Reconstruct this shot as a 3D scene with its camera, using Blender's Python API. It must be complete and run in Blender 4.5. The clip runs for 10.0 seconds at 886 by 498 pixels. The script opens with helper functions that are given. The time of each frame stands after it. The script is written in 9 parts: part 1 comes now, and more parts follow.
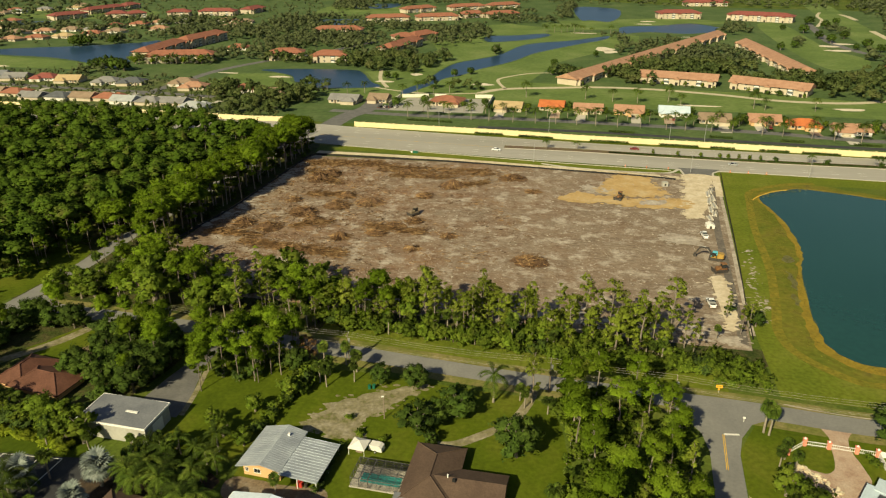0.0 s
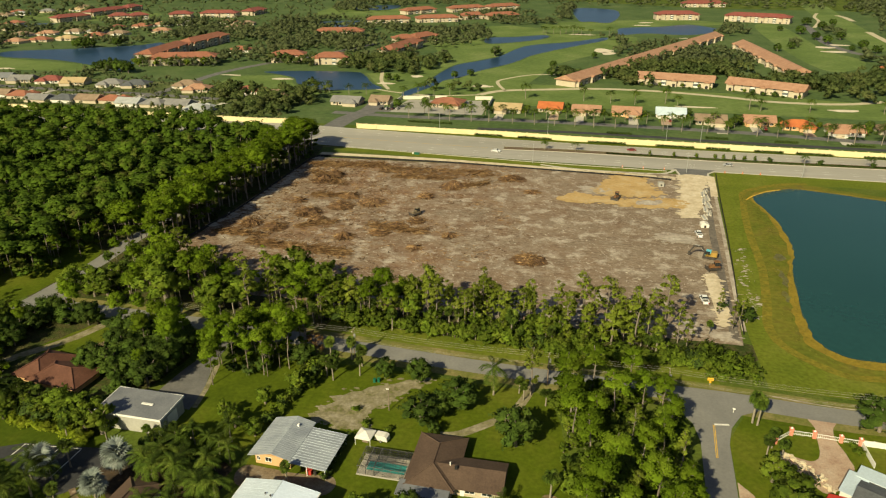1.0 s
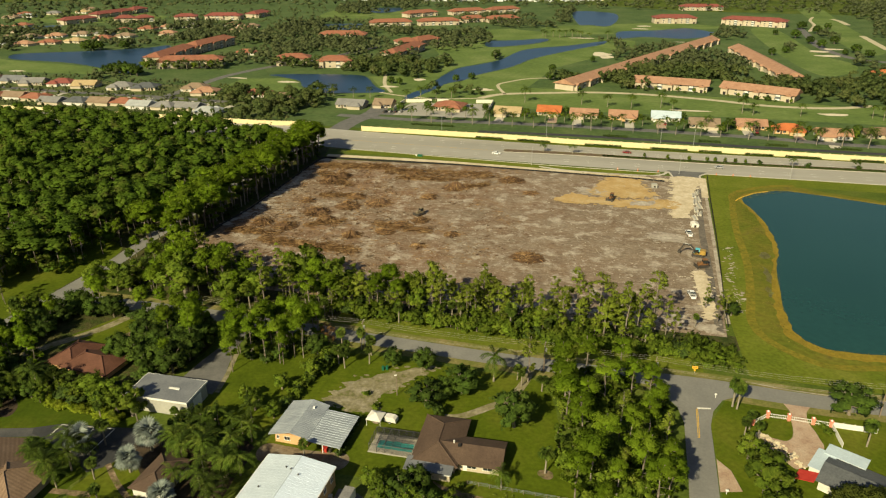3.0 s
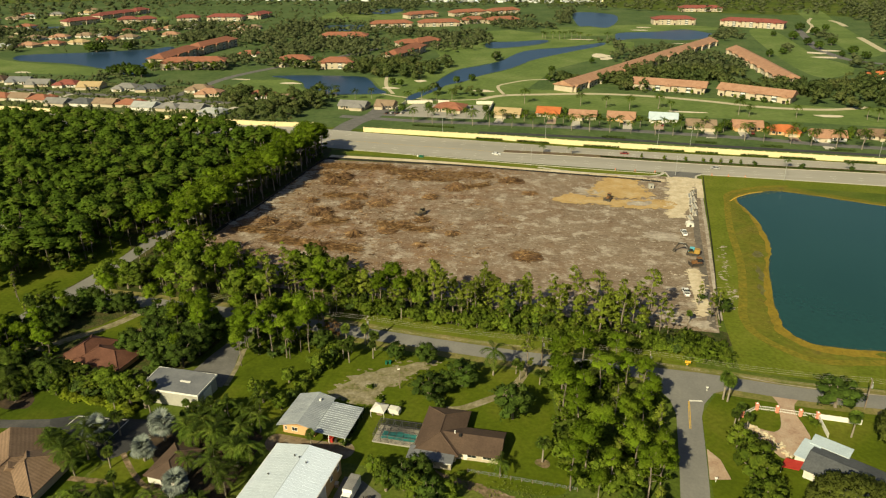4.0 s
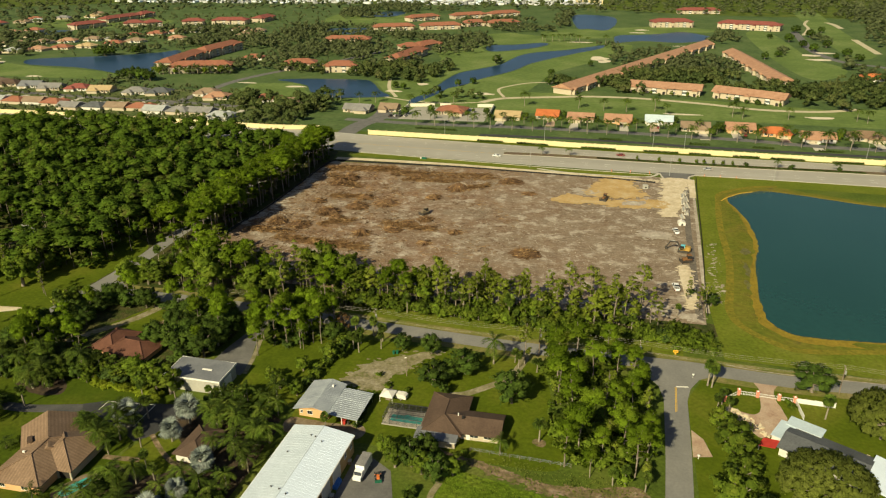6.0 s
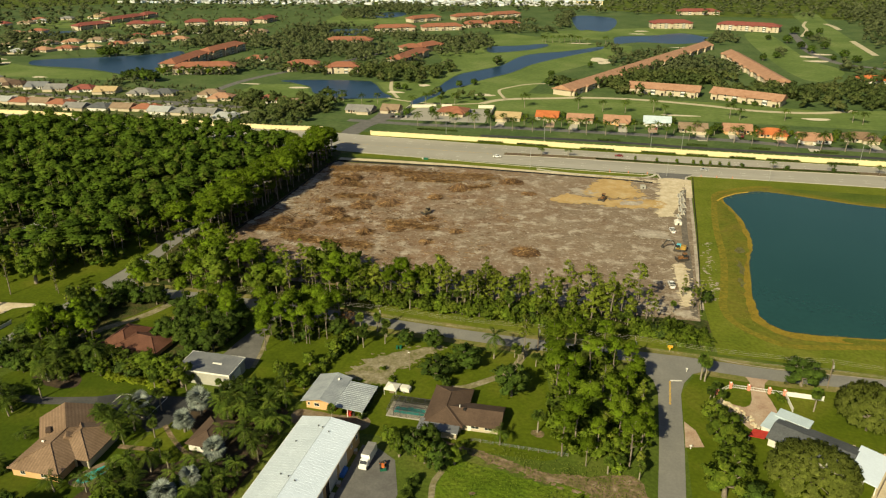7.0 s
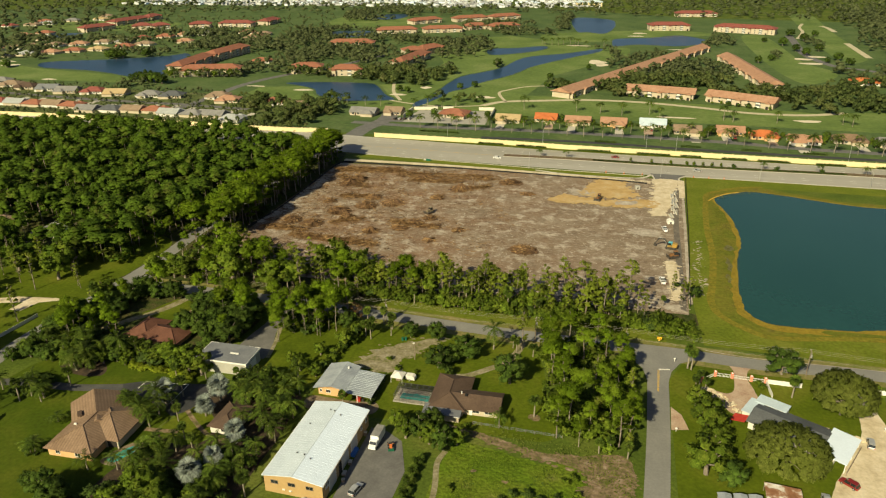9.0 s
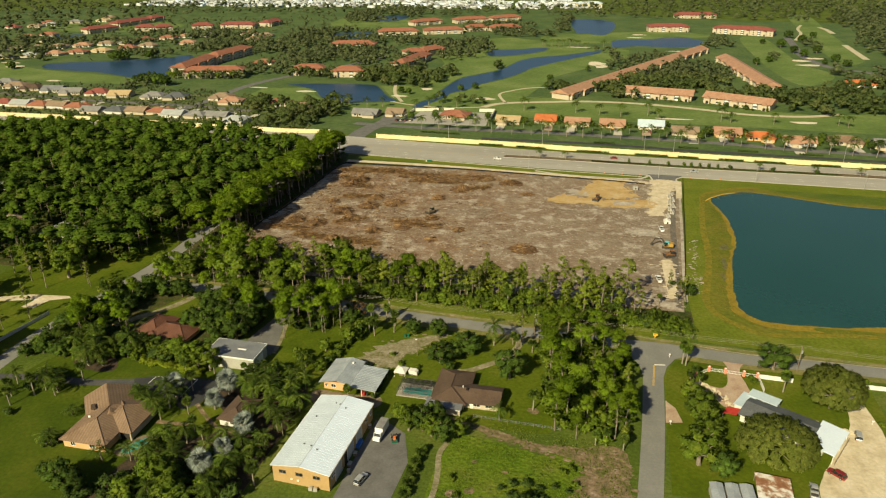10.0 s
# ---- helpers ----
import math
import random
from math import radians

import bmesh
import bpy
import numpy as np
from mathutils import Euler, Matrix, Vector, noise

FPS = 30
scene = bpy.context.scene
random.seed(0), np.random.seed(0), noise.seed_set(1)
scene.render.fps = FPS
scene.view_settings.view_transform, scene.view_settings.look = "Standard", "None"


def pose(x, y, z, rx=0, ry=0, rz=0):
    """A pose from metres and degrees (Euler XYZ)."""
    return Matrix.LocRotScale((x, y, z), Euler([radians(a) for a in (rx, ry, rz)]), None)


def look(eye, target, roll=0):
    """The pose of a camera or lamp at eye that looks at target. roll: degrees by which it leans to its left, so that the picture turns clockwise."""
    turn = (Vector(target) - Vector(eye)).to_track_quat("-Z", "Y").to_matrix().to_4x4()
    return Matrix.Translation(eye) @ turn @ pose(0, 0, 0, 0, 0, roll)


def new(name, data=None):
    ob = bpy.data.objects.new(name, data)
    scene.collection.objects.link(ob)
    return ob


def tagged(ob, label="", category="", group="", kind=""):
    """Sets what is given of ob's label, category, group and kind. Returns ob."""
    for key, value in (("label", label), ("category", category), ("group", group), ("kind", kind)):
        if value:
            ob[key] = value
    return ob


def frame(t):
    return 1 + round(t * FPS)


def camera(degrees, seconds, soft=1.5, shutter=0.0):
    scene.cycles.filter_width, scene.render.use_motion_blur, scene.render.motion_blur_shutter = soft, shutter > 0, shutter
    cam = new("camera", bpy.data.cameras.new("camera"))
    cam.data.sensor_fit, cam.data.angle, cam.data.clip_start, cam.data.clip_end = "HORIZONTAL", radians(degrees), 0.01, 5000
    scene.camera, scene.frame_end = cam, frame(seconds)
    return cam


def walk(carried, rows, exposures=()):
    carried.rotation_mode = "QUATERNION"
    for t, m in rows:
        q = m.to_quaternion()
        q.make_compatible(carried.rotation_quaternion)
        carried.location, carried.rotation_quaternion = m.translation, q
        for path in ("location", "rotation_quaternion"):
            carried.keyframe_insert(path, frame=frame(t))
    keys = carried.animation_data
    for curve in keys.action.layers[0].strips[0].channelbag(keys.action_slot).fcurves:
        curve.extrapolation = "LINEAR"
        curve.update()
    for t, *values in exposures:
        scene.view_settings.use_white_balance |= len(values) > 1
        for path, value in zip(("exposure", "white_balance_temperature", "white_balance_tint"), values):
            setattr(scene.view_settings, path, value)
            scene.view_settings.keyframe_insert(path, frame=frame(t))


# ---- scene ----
cam = camera(63.6, 10.0, soft=1.2)
PATH = [
    (0, (-37.187, -141.159, 103.842), (-37.579, -139.372, 103.033), -0.4),
    (0.5, (-36.699, -144.429, 105.094), (-37.091, -142.642, 104.286), -0.4),
    (1, (-36.235, -147.85, 106.48), (-36.627, -146.063, 105.671), -0.5),
    (1.5, (-35.812, -151.191, 107.756), (-36.203, -149.404, 106.948), -0.4),
    (2, (-35.42, -154.487, 109.029), (-35.812, -152.701, 108.221), -0.4),
    (2.5, (-34.976, -157.831, 110.231), (-35.368, -156.044, 109.423), -0.4),
    (4, (-33.285, -167.545, 113.848), (-33.678, -165.759, 113.04), -0.4),
    (4.5, (-32.739, -170.962, 115.143), (-33.133, -169.175, 114.335), -0.4),
    (5, (-32.223, -174.309, 116.358), (-32.618, -172.522, 115.55), -0.4),
    (5.5, (-31.651, -177.541, 117.463), (-32.046, -175.755, 116.656), -0.5),
    (7, (-30.118, -187.48, 121.17), (-30.516, -185.694, 120.362), -0.5),
    (7.5, (-29.568, -190.826, 122.339), (-29.966, -189.04, 121.53), -0.5),
    (8, (-29.179, -194.17, 123.68), (-29.575, -192.384, 122.871), -0.4),
    (8.5, (-28.548, -197.392, 124.825), (-28.946, -195.607, 124.016), -0.5),
    (9, (-28.02, -200.626, 126.194), (-28.419, -198.841, 125.385), -0.5),
    (9.5, (-27.529, -203.801, 127.431), (-27.929, -202.016, 126.622), -0.5),
    (10, (-27.072, -206.862, 128.438), (-27.472, -205.077, 127.63), -0.5),
]
walk(cam, [(t, look(eye, target, roll)) for t, eye, target, roll in PATH])

# ---- light ----
SUN_AZ, SUN_EL = 249.0, 34.0   # degrees from +x, and above the horizon
world = bpy.data.worlds.new("sky")
scene.world = world
world.use_nodes = True
wn = world.node_tree.nodes
sky = wn.new("ShaderNodeTexSky")
sky.sky_type, sky.sun_disc = "NISHITA", False
sky.sun_elevation, sky.sun_rotation = radians(SUN_EL), radians(90 - SUN_AZ)
sky.air_density, sky.dust_density = 1.0, 1.5
world.node_tree.links.new(sky.outputs[0], wn["Background"].inputs[0])
wn["Background"].inputs[1].default_value = 0.046
sun_data = bpy.data.lights.new("sun", "SUN")
sun_data.energy, sun_data.angle, sun_data.color = 5.0, radians(0.55), (1.0, 0.895, 0.56)
sun = new("sun", sun_data)
sd = Vector((math.cos(radians(SUN_AZ)) * math.cos(radians(SUN_EL)), math.sin(radians(SUN_AZ)) * math.cos(radians(SUN_EL)), math.sin(radians(SUN_EL))))
sun.matrix_world = look(sd * 400, (0, 0, 0))
scene.view_settings.exposure = 0.43

# ---- materials ----
def material(name, colours, scale=0.3, detail=6.0, fine=4.0, fine_amount=0.25, rough=0.9, bump=0.0, metal=0.0, spread=(0.3, 0.7),
             by_object=0.0, by_island=0.0, leaf=0.0, stretch=None, spec=0.3):
    """A node material: colours mixed by coarse noise in metres, modulated by fine noise."""
    m = bpy.data.materials.new(name)
    m.use_nodes = True
    nt = m.node_tree
    n, l = nt.nodes, nt.links
    bsdf = n["Principled BSDF"]
    geo = n.new("ShaderNodeNewGeometry")
    pos = geo.outputs["Position"]
    if stretch:
        mp = n.new("ShaderNodeMapping")
        mp.inputs["Rotation"].default_value[2] = radians(stretch[2])
        mp.inputs["Scale"].default_value = (stretch[0], stretch[1], 1)
        l.new(pos, mp.inputs[0])
        pos = mp.outputs[0]
    n1 = n.new("ShaderNodeTexNoise")
    n1.inputs["Scale"].default_value, n1.inputs["Detail"].default_value, n1.inputs["Roughness"].default_value = scale, detail, 0.6
    l.new(pos, n1.inputs["Vector"])
    ramp = n.new("ShaderNodeValToRGB")
    e = ramp.color_ramp.elements
    while len(e) < len(colours):
        e.new(0.5)
    for i, c in enumerate(colours):
        e[i].position = spread[0] + (spread[1] - spread[0]) * i / max(1, len(colours) - 1)
        e[i].color = (*c, 1)
    l.new(n1.outputs[0], ramp.inputs[0])
    n2 = n.new("ShaderNodeTexNoise")
    n2.inputs["Scale"].default_value, n2.inputs["Detail"].default_value = fine, 3.0
    l.new(pos, n2.inputs["Vector"])
    mr = n.new("ShaderNodeMapRange")
    mr.inputs[1].default_value, mr.inputs[2].default_value = 0.25, 0.75
    mr.inputs[3].default_value, mr.inputs[4].default_value = 1 - fine_amount, 1 + fine_amount
    l.new(n2.outputs[0], mr.inputs[0])
    factor = mr.outputs[0]
    for amount, out in ((by_object, "obj"), (by_island, "isl")):
        if amount:
            src = n.new("ShaderNodeObjectInfo").outputs["Random"] if out == "obj" else geo.outputs["Random Per Island"]
            r2 = n.new("ShaderNodeMapRange")
            r2.inputs[3].default_value, r2.inputs[4].default_value = 1 - amount, 1 + amount
            l.new(src, r2.inputs[0])
            mu = n.new("ShaderNodeMath")
            mu.operation = "MULTIPLY"
            l.new(factor, mu.inputs[0])
            l.new(r2.outputs[0], mu.inputs[1])
            factor = mu.outputs[0]
    vm = n.new("ShaderNodeVectorMath")
    vm.operation = "SCALE"
    l.new(ramp.outputs[0], vm.inputs[0])
    l.new(factor, vm.inputs["Scale"])
    colour = vm.outputs[0]
    l.new(colour, bsdf.inputs["Base Color"])
    bsdf.inputs["Roughness"].default_value, bsdf.inputs["Metallic"].default_value = rough, metal
    bsdf.inputs["Specular IOR Level"].default_value = spec
    if bump:
        b = n.new("ShaderNodeBump")
        b.inputs["Strength"].default_value, b.inputs["Distance"].default_value = 1.0, bump
        l.new(n2.outputs[0], b.inputs["Height"])
        l.new(b.outputs[0], bsdf.inputs["Normal"])
    if leaf:
        tr = n.new("ShaderNodeBsdfTranslucent")
        l.new(colour, tr.inputs[0])
        mix = n.new("ShaderNodeMixShader")
        mix.inputs[0].default_value = leaf
        l.new(bsdf.outputs[0], mix.inputs[1])
        l.new(tr.outputs[0], mix.inputs[2])
        l.new(mix.outputs[0], n["Material Output"].inputs[0])
    return m


GRASS = material("grass", [(0.05, 0.075, 0.01), (0.075, 0.105, 0.014), (0.12, 0.13, 0.028)], 0.05, 8, 1.2, 0.3, bump=0.12, spec=0.1)
LAWN = material("lawn", [(0.046, 0.068, 0.003), (0.074, 0.1, 0.005), (0.114, 0.123, 0.013)], 0.045, 9, 0.9, 0.22, bump=0.06, spec=0.1)
# Richer green than LAWN, and darkened further for tree shade over the villa garden.
LUSHSHADE = material("lush_shaded_lawn", [(0.032, 0.053, 0.003), (0.051, 0.076, 0.004), (0.08, 0.094, 0.008)], 0.045, 9, 0.9, 0.22, bump=0.06, spec=0.1)
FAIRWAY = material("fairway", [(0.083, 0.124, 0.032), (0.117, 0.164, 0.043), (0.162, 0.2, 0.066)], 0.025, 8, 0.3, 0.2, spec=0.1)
WEEDS = material("weeds", [(0.052, 0.088, 0.006), (0.085, 0.132, 0.008), (0.11, 0.14, 0.014), (0.15, 0.125, 0.055)], 0.1, 8, 1.0, 0.4, bump=0.4, spread=(0.25, 0.84), spec=0.1)
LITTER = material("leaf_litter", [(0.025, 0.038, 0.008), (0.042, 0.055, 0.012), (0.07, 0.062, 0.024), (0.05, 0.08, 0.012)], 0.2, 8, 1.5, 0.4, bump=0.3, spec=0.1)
VERGE = material("dry_verge", [(0.1, 0.12, 0.02), (0.16, 0.15, 0.045), (0.24, 0.19, 0.09)], 0.12, 8, 1.4, 0.25, bump=0.08, spec=0.1)
LAKELAWN = material("lakeside_grass", [(0.088, 0.115, 0.01), (0.116, 0.138, 0.013), (0.15, 0.158, 0.024)], 0.06, 9, 0.9, 0.25, bump=0.08, spec=0.1)
MARSH = material("marsh_grass", [(0.085, 0.105, 0.012), (0.112, 0.122, 0.014), (0.14, 0.13, 0.018), (0.1, 0.08, 0.03)], 0.1, 8, 0.6, 0.22, bump=0.12, spread=(0.28, 0.75), spec=0.1)
MARSH_EDGE = material("ochre_reeds", [(0.185, 0.14, 0.018), (0.24, 0.17, 0.022), (0.14, 0.11, 0.018)], 0.12, 8, 1.0, 0.2, bump=0.15, spec=0.1)
TURNING = material("grassy_sand", [(0.105, 0.115, 0.022), (0.18, 0.158, 0.085), (0.235, 0.205, 0.13), (0.3, 0.262, 0.185)], 0.35, 10, 1.2, 0.3, bump=0.1, spec=0.1)
PALEEARTH = material("pale_sandy_earth", [(0.26, 0.21, 0.165), (0.36, 0.31, 0.25), (0.44, 0.39, 0.32)], 0.2, 10, 0.9, 0.25, bump=0.2, spec=0.1)
SAND = material("orange_sand", [(0.36, 0.235, 0.095), (0.44, 0.3, 0.13), (0.47, 0.36, 0.2)], 0.15, 8, 0.9, 0.12, bump=0.15, spec=0.1)
SHELL = material("crushed_shell", [(0.42, 0.34, 0.22), (0.54, 0.45, 0.31), (0.62, 0.54, 0.4)], 0.2, 8, 1.0, 0.14, bump=0.1, spec=0.1)
DIRT = material("dirt_track", [(0.07, 0.09, 0.014), (0.13, 0.105, 0.05), (0.2, 0.14, 0.09), (0.32, 0.25, 0.18)], 0.35, 10, 1.2, 0.35, bump=0.2, spec=0.1)
ASPHALT = material("worn_asphalt", [(0.16, 0.155, 0.143), (0.19, 0.184, 0.168), (0.22, 0.212, 0.19)], 0.1, 8, 1.5, 0.1, rough=0.85)
ARTERIAL = material("pale_asphalt", [(0.275, 0.26, 0.22), (0.315, 0.295, 0.25), (0.35, 0.33, 0.285)], 0.05, 8, 0.8, 0.07, rough=0.85, stretch=(0.15, 1.5, 0))
DARKTAR = material("fresh_asphalt", [(0.03, 0.031, 0.033), (0.042, 0.042, 0.043), (0.06, 0.059, 0.058)], 0.2, 6, 1.5, 0.15, rough=0.8)
YARDTAR = material("yard_asphalt", [(0.1, 0.095, 0.09), (0.13, 0.125, 0.118), (0.165, 0.157, 0.145)], 0.2, 8, 1.5, 0.12, rough=0.85)
CONCRETE = material("concrete", [(0.42, 0.38, 0.31), (0.5, 0.46, 0.38)], 0.3, 6, 2.0, 0.1)
WHITELINE = material("road_paint_white", [(0.6, 0.57, 0.5), (0.72, 0.69, 0.62)], 0.8, 6, 3.0, 0.12)
YELLOWLINE = material("road_paint_yellow", [(0.55, 0.33, 0.04), (0.65, 0.4, 0.06)], 0.8, 6, 3.0, 0.12)
BRICKPAVE = material("brick_paving", [(0.3, 0.19, 0.13), (0.38, 0.27, 0.19), (0.44, 0.34, 0.25)], 0.3, 8, 2.5, 0.2)
WATER = material("lake_water", [(0.012, 0.05, 0.042), (0.016, 0.06, 0.05)], 0.02, 4, 0.5, 0.1, rough=0.2, bump=0.012, spec=0.35)
POND = material("pond_water", [(0.012, 0.035, 0.07), (0.016, 0.045, 0.09)], 0.02, 4, 0.4, 0.1, rough=0.28, bump=0.02, spec=0.25)
POOL = material("pool_water", [(0.04, 0.3, 0.28), (0.07, 0.4, 0.37)], 0.4, 4, 1.5, 0.1, rough=0.08, spec=0.5)
BUNKER = material("bunker_sand", [(0.55, 0.47, 0.34), (0.66, 0.58, 0.44)], 0.3, 4, 1.0, 0.08)
CARTPATH = material("cart_path", [(0.42, 0.36, 0.24), (0.5, 0.44, 0.3)], 0.2, 6, 1.0, 0.1)

BARK = material("pine_bark", [(0.11, 0.085, 0.065), (0.2, 0.165, 0.13), (0.27, 0.23, 0.19)], 0.8, 6, 6.0, 0.3, bump=0.05, by_object=0.15)
PALMBARK = material("palm_trunk", [(0.2, 0.17, 0.13), (0.3, 0.26, 0.2)], 1.0, 6, 6.0, 0.25, bump=0.03)
PINE = material("pine_needles", [(0.094, 0.154, 0.009), (0.131, 0.2, 0.011), (0.172, 0.234, 0.019)], 0.16, 4, 0.9, 0.3, by_object=0.28, by_island=0.22, leaf=0.42, spec=0.08)
THINPINE = material("thin_pine_needles", [(0.155, 0.2, 0.022), (0.205, 0.255, 0.028), (0.26, 0.295, 0.045)], 0.16, 4, 0.9, 0.3, by_object=0.25, by_island=0.22, leaf=0.46, spec=0.15)
FOREST = material("forest_foliage", [(0.056, 0.098, 0.01), (0.08, 0.138, 0.012), (0.108, 0.17, 0.016), (0.132, 0.146, 0.03)], 0.13, 3, 0.7, 0.3, spread=(0.34, 0.68), by_island=0.2, leaf=0.46, spec=0.15)
OAK = material("oak_leaves", [(0.042, 0.074, 0.01), (0.062, 0.104, 0.013), (0.092, 0.134, 0.019)], 0.2, 4, 0.9, 0.3, by_object=0.3, by_island=0.3, leaf=0.36, spec=0.2)
OLIVE = material("olive_leaves", [(0.112, 0.138, 0.022), (0.146, 0.174, 0.028), (0.178, 0.202, 0.042)], 0.35, 4, 0.9, 0.3, by_object=0.1, by_island=0.22, leaf=0.48, spec=0.2)
LIME = material("lime_hedge_leaves", [(0.13, 0.18, 0.008), (0.18, 0.23, 0.012), (0.23, 0.26, 0.02)], 0.3, 4, 1.2, 0.3, by_object=0.2, by_island=0.2, leaf=0.4, spec=0.2)
BRIGHT = material("bright_leaves", [(0.082, 0.13, 0.011), (0.124, 0.18, 0.015), (0.168, 0.204, 0.023)], 0.3, 4, 1.2, 0.3, by_object=0.25, by_island=0.22, leaf=0.44, spec=0.2)
RUSTY = material("dry_leaves", [(0.16, 0.085, 0.03), (0.22, 0.13, 0.05)], 0.3, 4, 1.2, 0.3, by_island=0.3, leaf=0.3)
PALM = material("palm_fronds", [(0.044, 0.076, 0.008), (0.074, 0.114, 0.012), (0.13, 0.162, 0.024)], 0.3, 4, 1.2, 0.3, by_object=0.35, by_island=0.4, leaf=0.4, spec=0.2)
SILVER = material("silver_fronds", [(0.13, 0.155, 0.13), (0.2, 0.23, 0.195), (0.29, 0.31, 0.27)], 0.4, 4, 1.5, 0.25, by_island=0.4, leaf=0.2, spec=0.3)
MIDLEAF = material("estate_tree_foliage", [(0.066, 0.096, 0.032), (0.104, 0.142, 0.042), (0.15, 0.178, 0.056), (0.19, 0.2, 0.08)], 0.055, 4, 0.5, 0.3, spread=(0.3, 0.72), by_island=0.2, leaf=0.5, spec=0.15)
# Paler and bluer than near leaves: distance haze is mixed into this colour.
HAZELEAF = material("hazed_tree_foliage", [(0.096, 0.118, 0.052), (0.124, 0.15, 0.062), (0.156, 0.174, 0.078)], 0.07, 4, 0.4, 0.3, by_island=0.18, leaf=0.5, spec=0.15)
HEDGE = material("hedge_leaves", [(0.042, 0.074, 0.01), (0.07, 0.108, 0.015)], 0.4, 4, 1.5, 0.3, by_island=0.35, leaf=0.3)
STICKS = material("stripped_wood", [(0.1, 0.055, 0.024), (0.19, 0.108, 0.045), (0.35, 0.23, 0.11)], 0.4, 4, 1.5, 0.25, by_island=0.4)
ROOTS = material("uprooted_stumps", [(0.055, 0.03, 0.016), (0.1, 0.056, 0.028), (0.18, 0.105, 0.05)], 0.5, 6, 1.5, 0.35, by_island=0.4, bump=0.1)

WALLYELLOW = material("cream_yellow_render", [(0.64, 0.53, 0.29), (0.7, 0.59, 0.34)], 0.1, 6, 0.8, 0.05)
WALLWHITE = material("white_render", [(0.56, 0.53, 0.47), (0.64, 0.61, 0.55)], 0.3, 6, 1.5, 0.06)
WALLCREAM = material("cream_render", [(0.43, 0.36, 0.26), (0.5, 0.43, 0.32)], 0.3, 6, 1.5, 0.06)
WALLORANGE = material("apricot_render", [(0.56, 0.33, 0.16), (0.62, 0.38, 0.19)], 0.3, 6, 1.5, 0.06)
WALLOCHRE = material("ochre_render", [(0.38, 0.25, 0.105), (0.43, 0.29, 0.13)], 0.3, 6, 1.5, 0.06)
WALLGREY = material("pale_grey_siding", [(0.32, 0.31, 0.27), (0.4, 0.385, 0.335)], 0.3, 6, 1.5, 0.08)
GLASS = material("dark_window_glass", [(0.012, 0.016, 0.018), (0.025, 0.03, 0.032)], 0.5, 3, 2.0, 0.2, rough=0.08, spec=0.6)
TRIM = material("white_trim", [(0.68, 0.66, 0.6), (0.76, 0.74, 0.68)], 0.5, 4, 3.0, 0.05, rough=0.6)
DOORGREY = material("roller_door", [(0.4, 0.39, 0.36), (0.48, 0.47, 0.43)], 0.5, 4, 3.0, 0.08, rough=0.6)
SCREEN = material("lanai_screen", [(0.07, 0.08, 0.085), (0.13, 0.145, 0.15)], 0.3, 4, 1.0, 0.3, rough=0.5)
# Near-black panels in this stand for the shade inside doorways and openings.
DARKIN = material("opening_shade", [(0.02, 0.018, 0.016), (0.035, 0.03, 0.026)], 0.5, 4, 2.0, 0.2)


def roof_material(name, base, light, metal=0.0, rough=0.8, amount=0.18):
    mid = tuple((a + b) / 2 for a, b in zip(base, light))
    return material(name, [base, mid, light], 0.25, 8, 2.2, amount, rough=rough, metal=metal, bump=0.06)


# Red and orange are greyed a little: distance haze is put into both.
R_RED = roof_material("red_clay_tiles", (0.19, 0.052, 0.04), (0.25, 0.08, 0.06))
R_ORANGE = roof_material("orange_clay_tiles", (0.23, 0.088, 0.05), (0.3, 0.125, 0.074))
R_VIVID = roof_material("vivid_orange_tiles", (0.4, 0.11, 0.035), (0.5, 0.16, 0.05))
R_PEACH = roof_material("peach_tiles", (0.3, 0.16, 0.095), (0.4, 0.23, 0.145))
R_TAN = roof_material("tan_tiles", (0.2, 0.14, 0.09), (0.27, 0.195, 0.13))
R_YELLOW = roof_material("sand_yellow_tiles", (0.36, 0.26, 0.13), (0.44, 0.33, 0.18))
R_BROWN = roof_material("brown_shingles", (0.07, 0.044, 0.03), (0.105, 0.068, 0.046))
R_MAROON = roof_material("maroon_tiles", (0.085, 0.034, 0.02), (0.135, 0.058, 0.036))
R_TILEBROWN = roof_material("weathered_brown_tiles", (0.165, 0.105, 0.064), (0.235, 0.155, 0.1))


